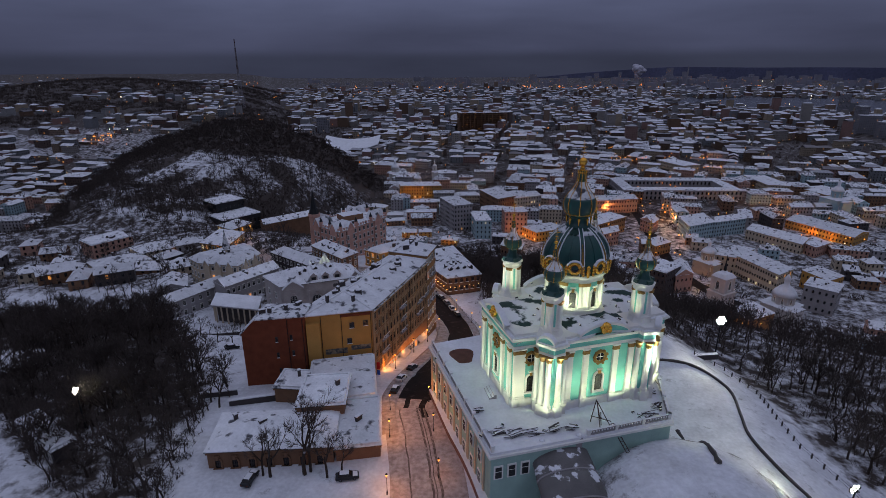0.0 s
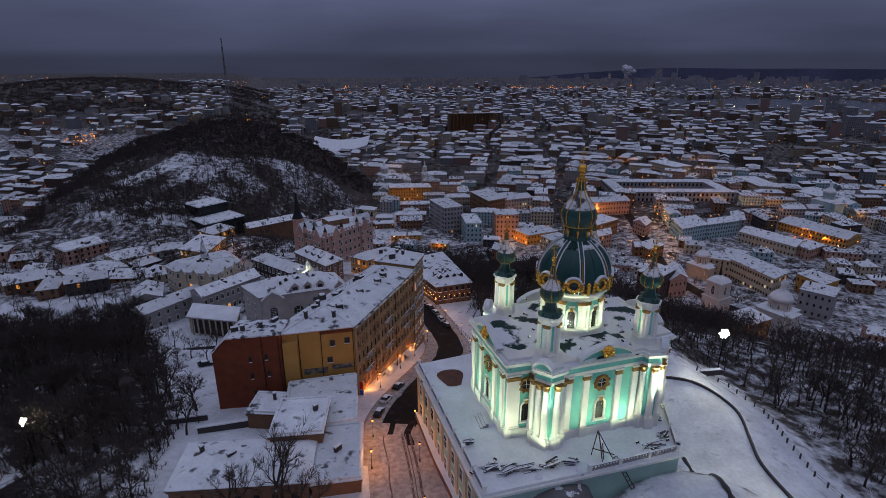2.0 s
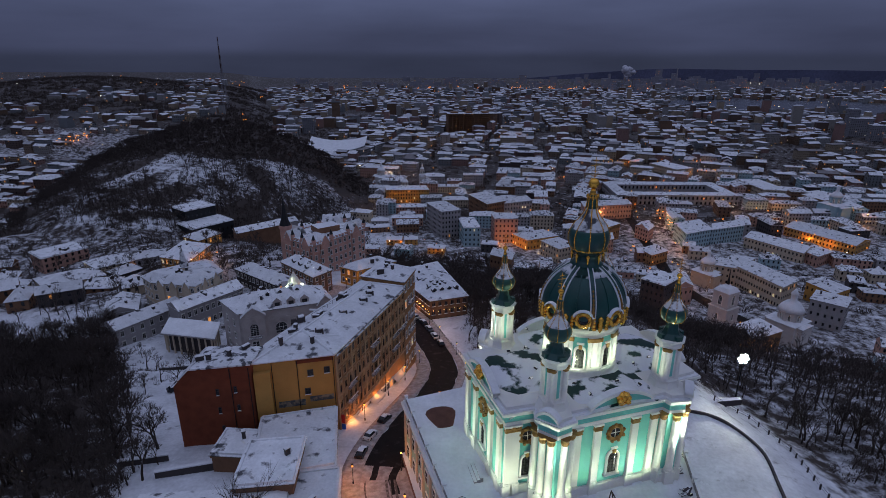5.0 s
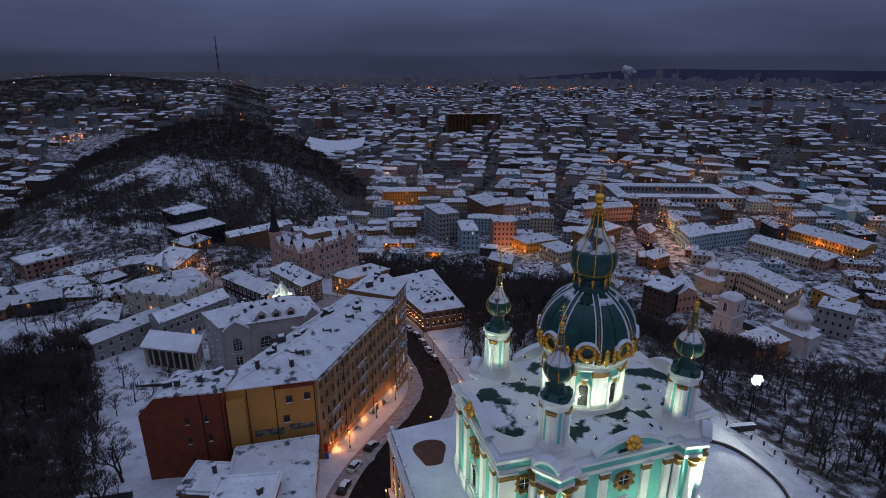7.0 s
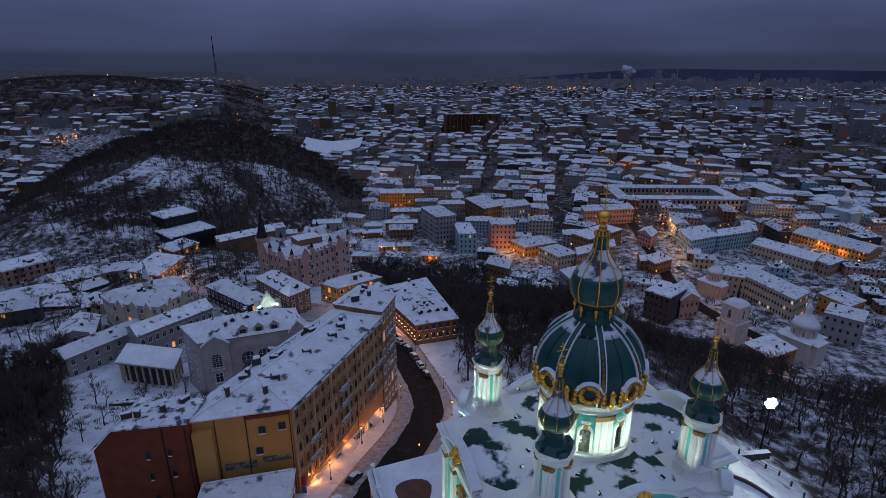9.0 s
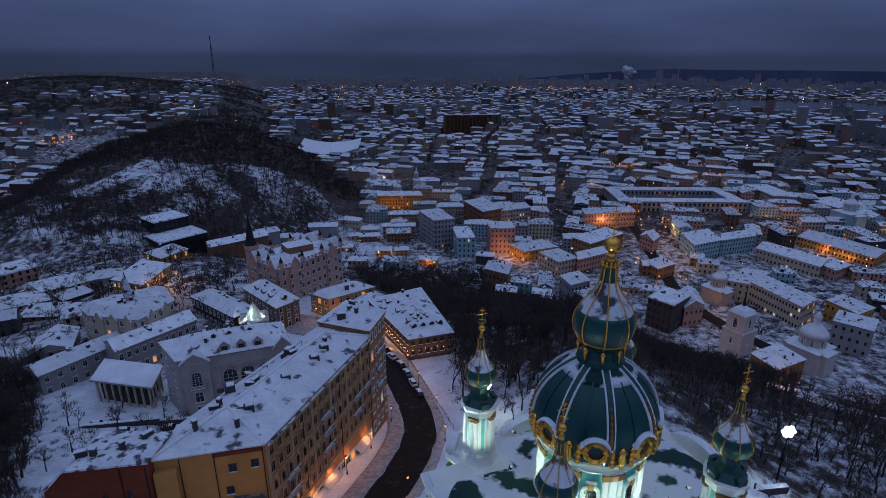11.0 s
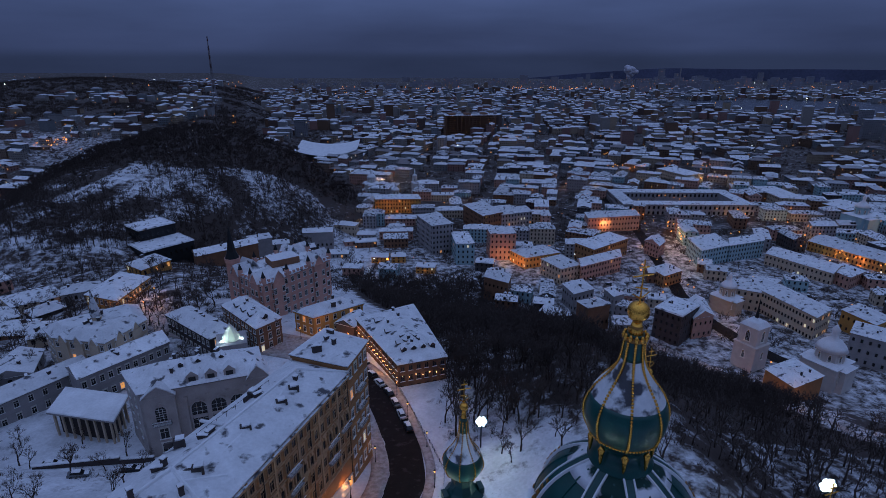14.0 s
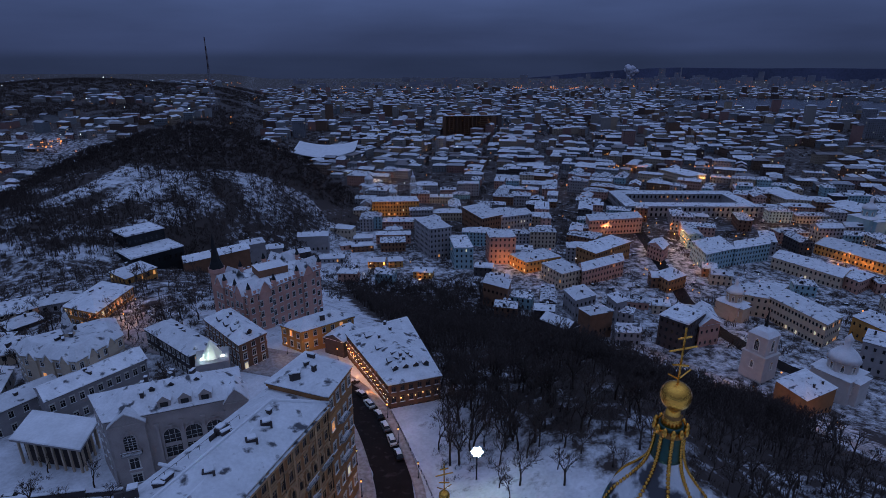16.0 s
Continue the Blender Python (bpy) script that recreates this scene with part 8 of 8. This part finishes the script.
def small_church(x, y, z0, turn, body, r, h, walls, label, cap=None, spire=0.0):
    """A small church: a stepped body, a many-sided drum with windows, a low snowy dome and a cross."""
    ob = thing("small_church", label, "church", pose(x, y, z0, 0, 0, turn))
    w, d, bh = body
    g = Geo()
    g.prism(rect(0, 0, w, d, 0), -4, bh, 0)
    g.prism(rect(0, 0, w * 0.62, d * 1.35, 0), -4, bh * 0.92, 0)
    g.prism(ring(rect(0, 0, w, d, 0), 0.3), bh - 0.8, bh - 0.3, 0, low=True)
    part("body", g, [walls], ob)
    part("roof", roof_geo(rect(0, 0, w, d, 0), bh, 2.2, "hip"), [SNOW, DARKWALL, walls], ob, "snow-covered roof")
    part("side_roof", roof_geo(rect(0, 0, w * 0.62, d * 1.35, 0), bh * 0.92, 1.8, "hip"), [SNOW, DARKWALL, walls], ob, "snow-covered roof")
    g = Geo()
    g.lathe([(r, bh), (r, bh + h), (r * 1.1, bh + h + 0.3), (r * 1.1, bh + h + 0.7)], 8)
    part("drum", g, [walls], ob)
    g = Geo()
    g.lathe([(r * 1.12, bh + h + 0.7), (r * 0.95, bh + h + r * 0.45), (r * 0.6, bh + h + r * 0.85), (r * 0.25, bh + h + r * 1.1), (0.25 * r, bh + h + r * 1.5), (0.32 * r, bh + h + r * 1.7), (0.05, bh + h + r * 2.2 + spire)], 16)
    part("dome", g, [cap or SNOW], ob, "snowy dome with a small lantern", smooth=True)
    me = window_mesh(1.1, 2.6)
    for i in range(8):
        part("window", me, None, ob, at=Matrix.Rotation(i * math.pi / 4 + math.pi / 8, 4, "Z") @ Matrix.Translation((0, -r * 0.93, bh + h * 0.3)))
    for s in (-0.3, 0, 0.3):
        part("window", me, None, ob, at=pose(s * w, -d / 2 - 0.05, bh * 0.4))
    g = Geo()
    zt = bh + h + r * 2.2 + spire
    g.tube([(0, 0, zt - 0.3), (0, 0, zt + 2.2)], 0.08, 4)
    g.tube([(-0.6, 0, zt + 1.4), (0.6, 0, zt + 1.4)], 0.08, 4)
    part("cross", g, [BRONZE], ob)


small_church(196, 378, -87, 30, (13, 13, 9), 4.6, 6, CREAM, "small cream church with an eight-sided drum")
small_church(203, 296, -86, 30, (17, 15, 11), 6.2, 5.5, WHITEWALL, "white convent church with a low snowy dome")
small_church(405, 545, -88, 15, (20, 20, 15), 5.5, 7, BLUEWALL, "pale blue baroque church with white trim")
small_church(-62, 705, -88, 10, (16, 16, 12), 5.0, 6, WHITEWALL, "white monastery church with a dark dome")
small_church(-30, 655, -88, 10, (11, 11, 9), 4.0, 5, WHITEWALL, "white chapel with a dark dome")
small_church(-10, 690, -88, 10, (7, 7, 16), 2.6, 7, WHITEWALL, "slender white bell tower of the monastery", None, 3)

# hall with a sagging roof
hall = thing("market_hall", "big hall with a sagging snowy roof and a dark lower front", "hall", pose(-158, 955, -88, 0, 0, 2))
g = Geo()
rows = []
for j in range(9):
    y = -34 + 68 * j / 8
    rows.append([(x, y, 8.0 + 9.0 * (x / 48) ** 2 * (1 - 0.2 * j / 8) + 9.0 * (j / 8) ** 1.5) for x in (-48 + 8 * i for i in range(13))])
g.grid(rows)
g.grid([[(x, y, z - 0.9) for x, y, z in r] for r in rows][::-1])
part("roof", g, [SNOW], hall, "sagging snow-covered roof", smooth=True)
g = Geo()
g.prism(rect(0, 2, 84, 58, 0), -2, 6.8, 0)
for s in (-1, 1):
    g.prism(rect(s * 44, 2, 5, 58, 0), -2, 13, 0)
part("wall", g, [DARKWALL], hall)
g = Geo()
for i in range(5):
    g.box(-10 + 4 * i, -27.3, 2.2, 2.6, 0.3, 1.8, 0)
part("lit_sign", g, [glow("green_sign", (0.4, 1.0, 0.5), 2.0)], hall, "row of greenish lit panels", kind="stuff")

# unfinished frame block
frame_block = thing("unfinished_block", "unfinished concrete frame building with open floors", "building", pose(88, 1240, -88, 0, 0, 6))
for k in range(11):
    g = Geo()
    g.box(0, 0, k * 4.0, 108, 40, 0.7, 0)
    part("floor_slab", g, [BROWNWALL], frame_block)
for i in range(14):
    for y in (-18.5, 18.5):
        g = Geo()
        g.box(-52 + 8 * i, y, 0, 1.4, 1.4, 41, 0)
        part("column", g, [BROWNWALL], frame_block)
g = Geo()
g.box(0, 0, 40.7, 108, 40, 0.4, 0)
part("snow_layer", g, [SNOW_THIN], frame_block)

# lattice mast
MAST_RED = mat("dull_red_paint", (0.06, 0.025, 0.03), 0.7, vary=0.2, bump=0.0)
MAST_GREY = mat("weathered_white_paint", (0.26, 0.25, 0.27), 0.7, vary=0.2, bump=0.0)
mast_at = (-484.6, 1357.0)
mast_z = land(*mast_at)
tv = thing("lattice_mast", "tall slender lattice television mast with a striped tip", "mast", pose(*mast_at, mast_z))
H = 110 - mast_z


def mast_half(z):
    t = z / H
    return 5.5 * (1 - t) ** 2 + 1.2


for sx, sy in ((-1, -1), (1, -1), (1, 1), (-1, 1)):
    g = Geo()
    g.tube([(sx * mast_half(H * k / 10), sy * mast_half(H * k / 10), H * k / 10 * 0.86 - 1) for k in range(11)], [0.5 - 0.025 * k for k in range(11)], 4)
    part("leg", g, [MAST_GREY], tv)
g = Geo()
for k in range(24):
    za, zb = H * 0.86 * k / 24, H * 0.86 * (k + 1) / 24
    a, b = mast_half(za / 0.86), mast_half(zb / 0.86)
    for (ax, ay), (bx, by) in (((-1, -1), (1, -1)), ((1, -1), (1, 1)), ((1, 1), (-1, 1)), ((-1, 1), (-1, -1))):
        g.tube([(ax * a, ay * a, za), (bx * b, by * b, zb)], 0.16, 3)
        g.tube([(bx * a, by * a, za), (ax * b, ay * b, zb)], 0.16, 3)
part("bracing", g, [MAST_GREY], tv, kind="stuff")
for k in range(8):
    g = Geo()
    g.lathe([(1.9 - 0.1 * k, H * (0.52 + 0.06 * k)), (1.8 - 0.1 * k, H * (0.58 + 0.06 * k))], 8)
    part("mast_section", g, [MAST_RED if k % 2 else MAST_GREY], tv, "dull red mast section" if k % 2 else "pale grey mast section")

# high-rise blocks along the far bank, and other towers
rnd = random.Random(77)
g = Geo()
for i in range(230):
    far = rnd.uniform(2600, 4300)
    x = far * rnd.uniform(-0.25, 0.85) + 10
    if rnd.random() < 0.5:
        x = far * rnd.uniform(0.30, 0.85)
    w, d, h = rnd.uniform(14, 60), rnd.uniform(13, 18), rnd.choice((28, 30, 36, 50, 62, 76)) * rnd.uniform(0.8, 1.1)
    h *= 0.45 if x < 0 else (1.15 if x > 0.25 * far and rnd.random() < 0.12 else 0.7)
    t = rnd.uniform(-20, 20)
    loc = rect(x, far, w, d, t)
    z = land(x, far)
    g.prism(loc, z - 2, z + h, 0)
    a, b = Vector(loc[0]), Vector(loc[1])
    for k in range(int(w / 3)):
        for s in range(int(h / 6)):
            u = rnd.random()
            if u < 0.04:
                p = a + (b - a) * ((k + 0.5) / int(w / 3))
                g.box(p.x, p.y - 0.4, z + 6 * s + 2, 1.6, 0.6, 1.8, 1 if u < 0.03 else 2, radians(t))
solid("far_towers", g, [mat("far_concrete", (0.27, 0.27, 0.31), 0.9, vary=0.3, scale=0.05, bump=0.0), WARM, PALE], "far high-rise blocks in the dusk", "buildings", kind="stuff")

# scattered lamps of the far streets
g = Geo()
for i in range(600):
    far = 420 * math.exp(rnd.uniform(0, 2.25))
    x = far * rnd.uniform(-0.75, 0.80)
    if castle_rise(x, far) > 1 or (-320 < x < -150 and far < 700) or (x < -180 and rnd.random() < 0.45):
        continue
    r = (0.18 + far * 0.00045) * rnd.uniform(0.6, 1.5)
    z = land(x, far) + rnd.uniform(6, 9)
    g.lathe([(0.05, z - r), (r, z), (0.05, z + r)], 6, x, far, 0 if rnd.random() < 0.75 else 1)
for cx, cy, n, sx, sy in ((-340, 2500, 40, 60, 160), (290, 640, 16, 30, 60), (350, 470, 20, 30, 50), (-580, 938, 24, 13, 16), (170, 430, 14, 12, 60), (1200, 3050, 190, 1150, 90), (395, 740, 16, 14, 14), (396, 830, 18, 16, 10), (285, 834, 16, 18, 5), (230, 530, 14, 16, 26), (249, 568, 6, 4, 4), (140, 2900, 30, 260, 120), (205, 650, 14, 60, 60)):
    for i in range(n):
        x, y = rnd.gauss(cx, sx), rnd.gauss(cy, sy)
        r = 0.25 + y * 0.0006
        z = land(x, y) + 8
        g.lathe([(0.05, z - r), (r, z), (0.05, z + r)], 6, x, y, 0)
solid("far_street_lamps", g, [glow("far_sodium_lamp", (1.0, 0.27, 0.035), 3.2), glow("far_white_lamp", (1.0, 0.85, 0.6), 6.0)], "scattered far street lamps", "lamps", kind="stuff")

# the river harbour
g = Geo()
n = 40
g.face([(1250 + 430 * math.cos(2 * math.pi * i / n) * (1 + 0.15 * math.sin(5 * i)), 1980 + 360 * math.sin(2 * math.pi * i / n) * (1 + 0.12 * math.cos(3 * i)), PODIL + 0.6) for i in range(n)])
solid("harbour_water", g, WATER, "dark unfrozen harbour water", "water", kind="structure")
g = Geo()
g.face([(-200, 2750, PODIL + 0.6), (3600, 2350, PODIL + 0.6), (4600, 3000, PODIL + 0.6), (-200, 3200, PODIL + 0.6)])
solid("river_water", g, WATER, "broad dark river", "water", kind="structure")
# far wooded bank that closes the view, its colour paled with painted haze
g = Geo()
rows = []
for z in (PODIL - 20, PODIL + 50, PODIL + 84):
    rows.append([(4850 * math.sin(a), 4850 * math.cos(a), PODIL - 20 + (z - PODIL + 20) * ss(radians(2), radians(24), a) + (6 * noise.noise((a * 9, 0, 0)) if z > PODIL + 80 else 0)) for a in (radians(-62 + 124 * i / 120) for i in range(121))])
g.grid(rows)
solid("backdrop", g, HAZED_FARLAND, "far wooded land on the horizon, haze painted into its colour", "backdrop", kind="structure", smooth=True)

# core walls and lit floors inside the unfinished block
for k, x in enumerate((-38, -6, 30)):
    g = Geo()
    g.box(x, 2, 0, 14, 20, 44, 0)
    part("core_wall", g, [BROWNWALL], frame_block)
g = Geo()
rnd = random.Random(9)
for i in range(26):
    g.box(rnd.uniform(-50, 50), -12, 4.0 * rnd.randint(0, 9) + 2.4, 0.9, 0.9, 0.7, 0)
part("work_lamp", g, [WARM], frame_block, "small warm work lamps", kind="stuff")

# steam over a far chimney
STEAM = mat("steam", (0.55, 0.54, 0.60), 1.0, vary=0.15, scale=0.02, bump=0.0, spec=0.0)
g = Geo()
for i in range(44):
    t = i / 43
    r = 5 + 17 * t ** 0.8 * rnd.uniform(0.5, 1.2)
    x, y, z = 1190 + 25 * t + rnd.uniform(-38, 30) * t, 3500 + rnd.uniform(-20, 20), PODIL + 40 + 60 * t + rnd.uniform(-14, 14) * t
    k = len(g.v)
    g.lathe([(r * math.sin(math.pi * j / 8) + 0.05, z - r * 0.8 * math.cos(math.pi * j / 8)) for j in range(9)], 12, x, y)
    g.v[k:] = [(a + 0.25 * r * noise.noise((a / 9, b / 9, c / 9)), b, c + 0.3 * r * noise.noise((a / 9, c / 9, 5))) for a, b, c in g.v[k:]]
solid("steam_plume", g, STEAM, "pale steam plume over a far chimney", "steam", kind="stuff", smooth=True)
g = Geo()
g.lathe([(6, PODIL), (4, PODIL + 44)], 12, 1190, 3500)
g.lathe([(4.5, PODIL), (3, PODIL + 105)], 12, 1420, 3300)
solid("far_chimney", g, [GREY], "tall far factory chimneys", "chimneys", kind="stuff")

# ---- floodlights and street lamps ----
def flood(x, y, z, tx, ty, tz, power, color=(0.88, 1.0, 0.66), spot=95):
    """A floodlight box on a bracket in the church's own measures, aimed at a spot of it."""
    at, to = CHURCH @ Vector((x, y, z)), CHURCH @ Vector((tx, ty, tz))
    ob = thing("floodlight", "added dark floodlight box aimed up at the church", "floodlight", look(at, to) @ Matrix.Translation((0, 0, 0.25)), "floodlights round the church")
    g = Geo()
    g.box(0, 0, -0.02, 0.5, 0.35, 0.25, 0)
    part("housing", g, [IRON], ob)
    g = Geo()
    g.box(0, 0, -0.05, 0.42, 0.28, 0.03, 0)
    part("lens", g, [LENS], ob, "glowing lens")
    g = Geo()
    g.tube([(0.28, 0, 0.1), (0.28, 0, 0.5), (-0.28, 0, 0.5), (-0.28, 0, 0.1)], 0.03, 4)
    part("bracket", g, [IRON], ob)
    lamp("added_flood_light", "SPOT", look(at, to) @ Vector((0, 0, -0.1)), power, color, to, 0.2, spot, 0.8)


P = 2600
for x, y, tx, ty in ((-13.5, -16.6, -10.5, -11.5), (-7.5, -17.0, -9, -13), (-2.0, -16.5, -2, -11), (5.0, -16.5, 4, -11), (11.0, -16.8, 10, -12.5), (-20.0, -13.0, -14.5, -9),
                     (-24.0, -4.0, -16, -4), (-24.0, 6.0, -16, 4), (15.8, -9.5, 12.5, -9), (20.0, 4.0, 16, 2)):
    flood(x, y, 0.5, tx, ty, 7.0, P * (0.5 if ty < -11.4 and abs(tx) > 8 else 1.15))
# added strong deck spots, in place of distant masts that light the turrets
for x, y, sx, sy in ((-25, -15, -1, -1), (-12, -17.6, -1, -1), (10.5, -17.6, 1, -1), (16.0, -9.0, 1, -1), (-25.5, 13, -1, 1), (21, 14, 1, 1)):
    flood(x, y, 0.6, sx * 9.7, sy * 9.7, 20.5, 60000, (0.86, 1.0, 0.74), 24)
# added floods on the roof, none known there, to brighten drum and turrets
for a in range(8):
    t = radians(a * 45 + 11)
    flood(8.5 * math.cos(t), 8.5 * math.sin(t), 17.2, 5.5 * math.cos(t), 5.5 * math.sin(t), 22.0, 1500, (0.86, 1.0, 0.68), 130)
for sx, sy in ((-1, -1), (1, -1), (-1, 1), (1, 1)):
    for dx, dy in ((-5.2 * sx, 0.8 * sy), (0.8 * sx, -5.2 * sy)):
        flood(sx * 9.7 + dx, sy * 9.7 + dy, 17.3, sx * 9.7, sy * 9.7, 21.6, 900, (0.90, 1.0, 0.72), 70)


def street_lamp(x, y, h=4.2, power=300.0, color=(1.0, 0.36, 0.09), z=None, wide=1.0, group="street lamps along the descent"):
    """An old-fashioned post lantern."""
    z = land(x, y) + 0.3 if z is None else z
    ob = thing("street_lamp", "dark iron street lamp with a glowing amber lantern", "street lamp", pose(x, y, z), group)
    g = Geo()
    g.lathe([(0.16, -0.6), (0.16, 0.3), (0.09, 0.5), (0.06, 1.2), (0.05, h - 0.5), (0.12, h - 0.4)], 8)
    part("post", g, [IRON], ob)
    g = Geo()
    g.lathe([(0.10 * wide, h - 0.38 * wide), (0.19 * wide, h - 0.05), (0.17 * wide, h + 0.12)], 8)
    part("lantern", g, [LAMP_ORANGE], ob, "glowing amber lantern")
    g = Geo()
    g.lathe([(0.24 * wide, h + 0.12), (0.12 * wide, h + 0.28), (0.03, h + 0.42)], 8)
    part("cap", g, [IRON], ob)
    lamp("street_light", "POINT", (x + 0.32 * wide, y, z + h - 0.7 * wide), power, color, None, 0.2)


for x, y in ((-10.5, 80), (-11.5, 96), (-12.3, 106), (-1.0, 84), (-2.2, 98), (-3.5, 110), (-13.2, 131), (-9.0, 146), (-5.2, 157), (-1.5, 170), (-4.0, 181), (4.2, 138), (12.0, 160), (10.2, 176), (5.0, 189),
             (1.5, 199), (-14, 206), (-11.5, 211), (-26, 231), (-33, 232.5), (-43, 234.5), (-16.5, 229.5), (-105, 262), (-100, 270), (-97, 256), (-108, 257)):
    street_lamp(x, y, 4.2, 190.0 if (y < 115 and x > -6) else (560.0 if y < 112 else (900.0 if x < -90 else (120.0 if y < 185 else 210.0))))
for x, y in ((151, 232), (158, 258), (155, 284)):
    street_lamp(x, y, 5.0, 700.0)
# tall lamps on the squares and market streets of the lower town
for x, y in ((204, 496), (223, 506), (220, 520), (204, 448), (373, 759), (393, 765), (392, 729), (253, 583), (313, 584), (330, 507), (331, 486), (339, 478), (334, 557), (304, 384), (273, 833), (351, 744), (104, 576), (72, 470)):
    street_lamp(x, y, 8.0, 3200.0, (1.0, 0.40, 0.10), None, 2.4, "lamps on the squares of the lower town")
# bodiless warm lights added for the orange glow on house fronts and streets
for x, y, z, p in ((-11.4, 143, -17.5, 300), (-13.7, 136.5, -16.5, 380), (-8.8, 150, -18.5, 260), (-15.9, 130.5, -15.5, 420), (-6.2, 157.5, -19.5, 180), (-13.2, 227, -24.5, 420), (-8.6, 218.5, -25, 420), (-4.4, 210.5, -25.5, 360), (-16.5, 236, -23, 500), (74, 455, -84, 2400), (66, 464, -84, 2600), (90, 447, -85, 900), (203, 560, -80, 7000), (192, 500, -81, 6000), (184, 440, -81, 6000), (178, 395, -81, 5000), (183, 350, -81, 4000), (300, 560, -80, 6000), (360, 560, -80, 5000), (330, 690, -80, 9000), (205, 700, -80, 7000), (-30, 600, -80, 5000), (20, 640, -80, 4000), (250, 420, -84, 1200), (420, 520, -80, 5000), (120, 400, -80, 2500),
                   (-113, 262, -29, 900), (-106, 264, -30, 900), (395, 739, -81, 9000), (396, 830, -81, 9000), (285, 830, -81, 7000), (214, 512, -82, 5000), (-24, 465, -84, 700), (5, 441, -84, 800), (-34, 463, -84, 500), (249, 566, -82, 3500), (130, 332, -81, 600), (152, 300, -78, 700), (168, 262, -70, 900), (171, 225, -55, 700), (324, 492, -83, 2600), (330, 468, -84, 2500), (338, 452, -84, 2000)):
    lamp("warm_glow_light", "POINT", (x, y, z), p * ((0.5 if y < 160 else 0.9) if y < 300 else 0.75), (1.0, 0.34, 0.07), None, 0.3)

# bodiless sodium-coloured lights at random places, added for the lower town's street glow
rnd = random.Random(40)
for i in range(30):
    y = rnd.uniform(440, 1150)
    x = max(-55.0, y * rnd.uniform(-0.14, 0.74))
    lamp("town_glow_light", "POINT", (x, y, land(x, y) + 7.5), rnd.uniform(3, 7) * y * 0.8, (1.0, 0.40, 0.13), None, 0.5)


def mast_light(x, y, z0, h, heads, power, aim, color=(0.98, 1.0, 0.80), wide=1.0, spot=120):
    """A tall floodlight mast with a cluster of round heads."""
    ob = thing("floodlight_mast", "tall grey floodlight mast with a cluster of glaring heads", "floodlight mast", pose(x, y, z0), "floodlight masts")
    g = Geo()
    g.tube([(0, 0, -1), (0, 0, h)], [0.22, 0.12], 8)
    part("pole", g, [IRON], ob)
    g = Geo()
    g.box(0, 0, h - 0.1, 1.6, 0.15, 0.15, 0)
    g.box(0, 0, h - 1.0, 1.6, 0.15, 0.15, 0)
    part("crossbar", g, [IRON], ob)
    d = (Vector(aim) - Vector((x, y, z0 + h))).normalized()
    for i in range(heads):
        # wide swells the heads beyond real size to stand in for glare
        hx, hz = (0.0, h - 0.45) if i == 0 else (0.62 * wide * math.cos(i * 1.047), h - 0.45 + 0.62 * wide * math.sin(i * 1.047))
        g = Geo()
        g.lathe([(0.15, -0.35), (0.36, -0.05), (0.36, 0.0)], 12)
        hd = part("head", g, [IRON], ob, at=Matrix.Translation((hx, 0, hz)) @ d.to_track_quat("Z", "Y").to_matrix().to_4x4() @ Matrix.Scale(wide, 4))
        g = Geo()
        g.lathe([(0.34, 0.0), (0.30, 0.10), (0.12, 0.16)], 12)
        part("lens", g, [FLOOD], hd, "glaring lens", smooth=True)
    lamp("mast_flood", "SPOT", Vector((x, y, z0 + h)) + d * 0.6, power, color, aim, 0.4, spot, 0.8)


mast_light(81.9, 144.2, -22.3, 13.6, 7, 26000, (46, 92, 0), wide=1.5, spot=62)
mast_light(52.9, 73.8, -13, 7.5, 4, 7000, (34, 92, 6))
mast_light(70.5, 74.2, -15, 9.5, 5, 8000, (44, 95, 2))
mast_light(-76.5, 97.2, -9, 8.5, 5, 3000, (-20, 100, 0))
mast_light(22.8, 172.6, -26, 10.3, 7, 1200, (24, 120, 16), wide=1.35)
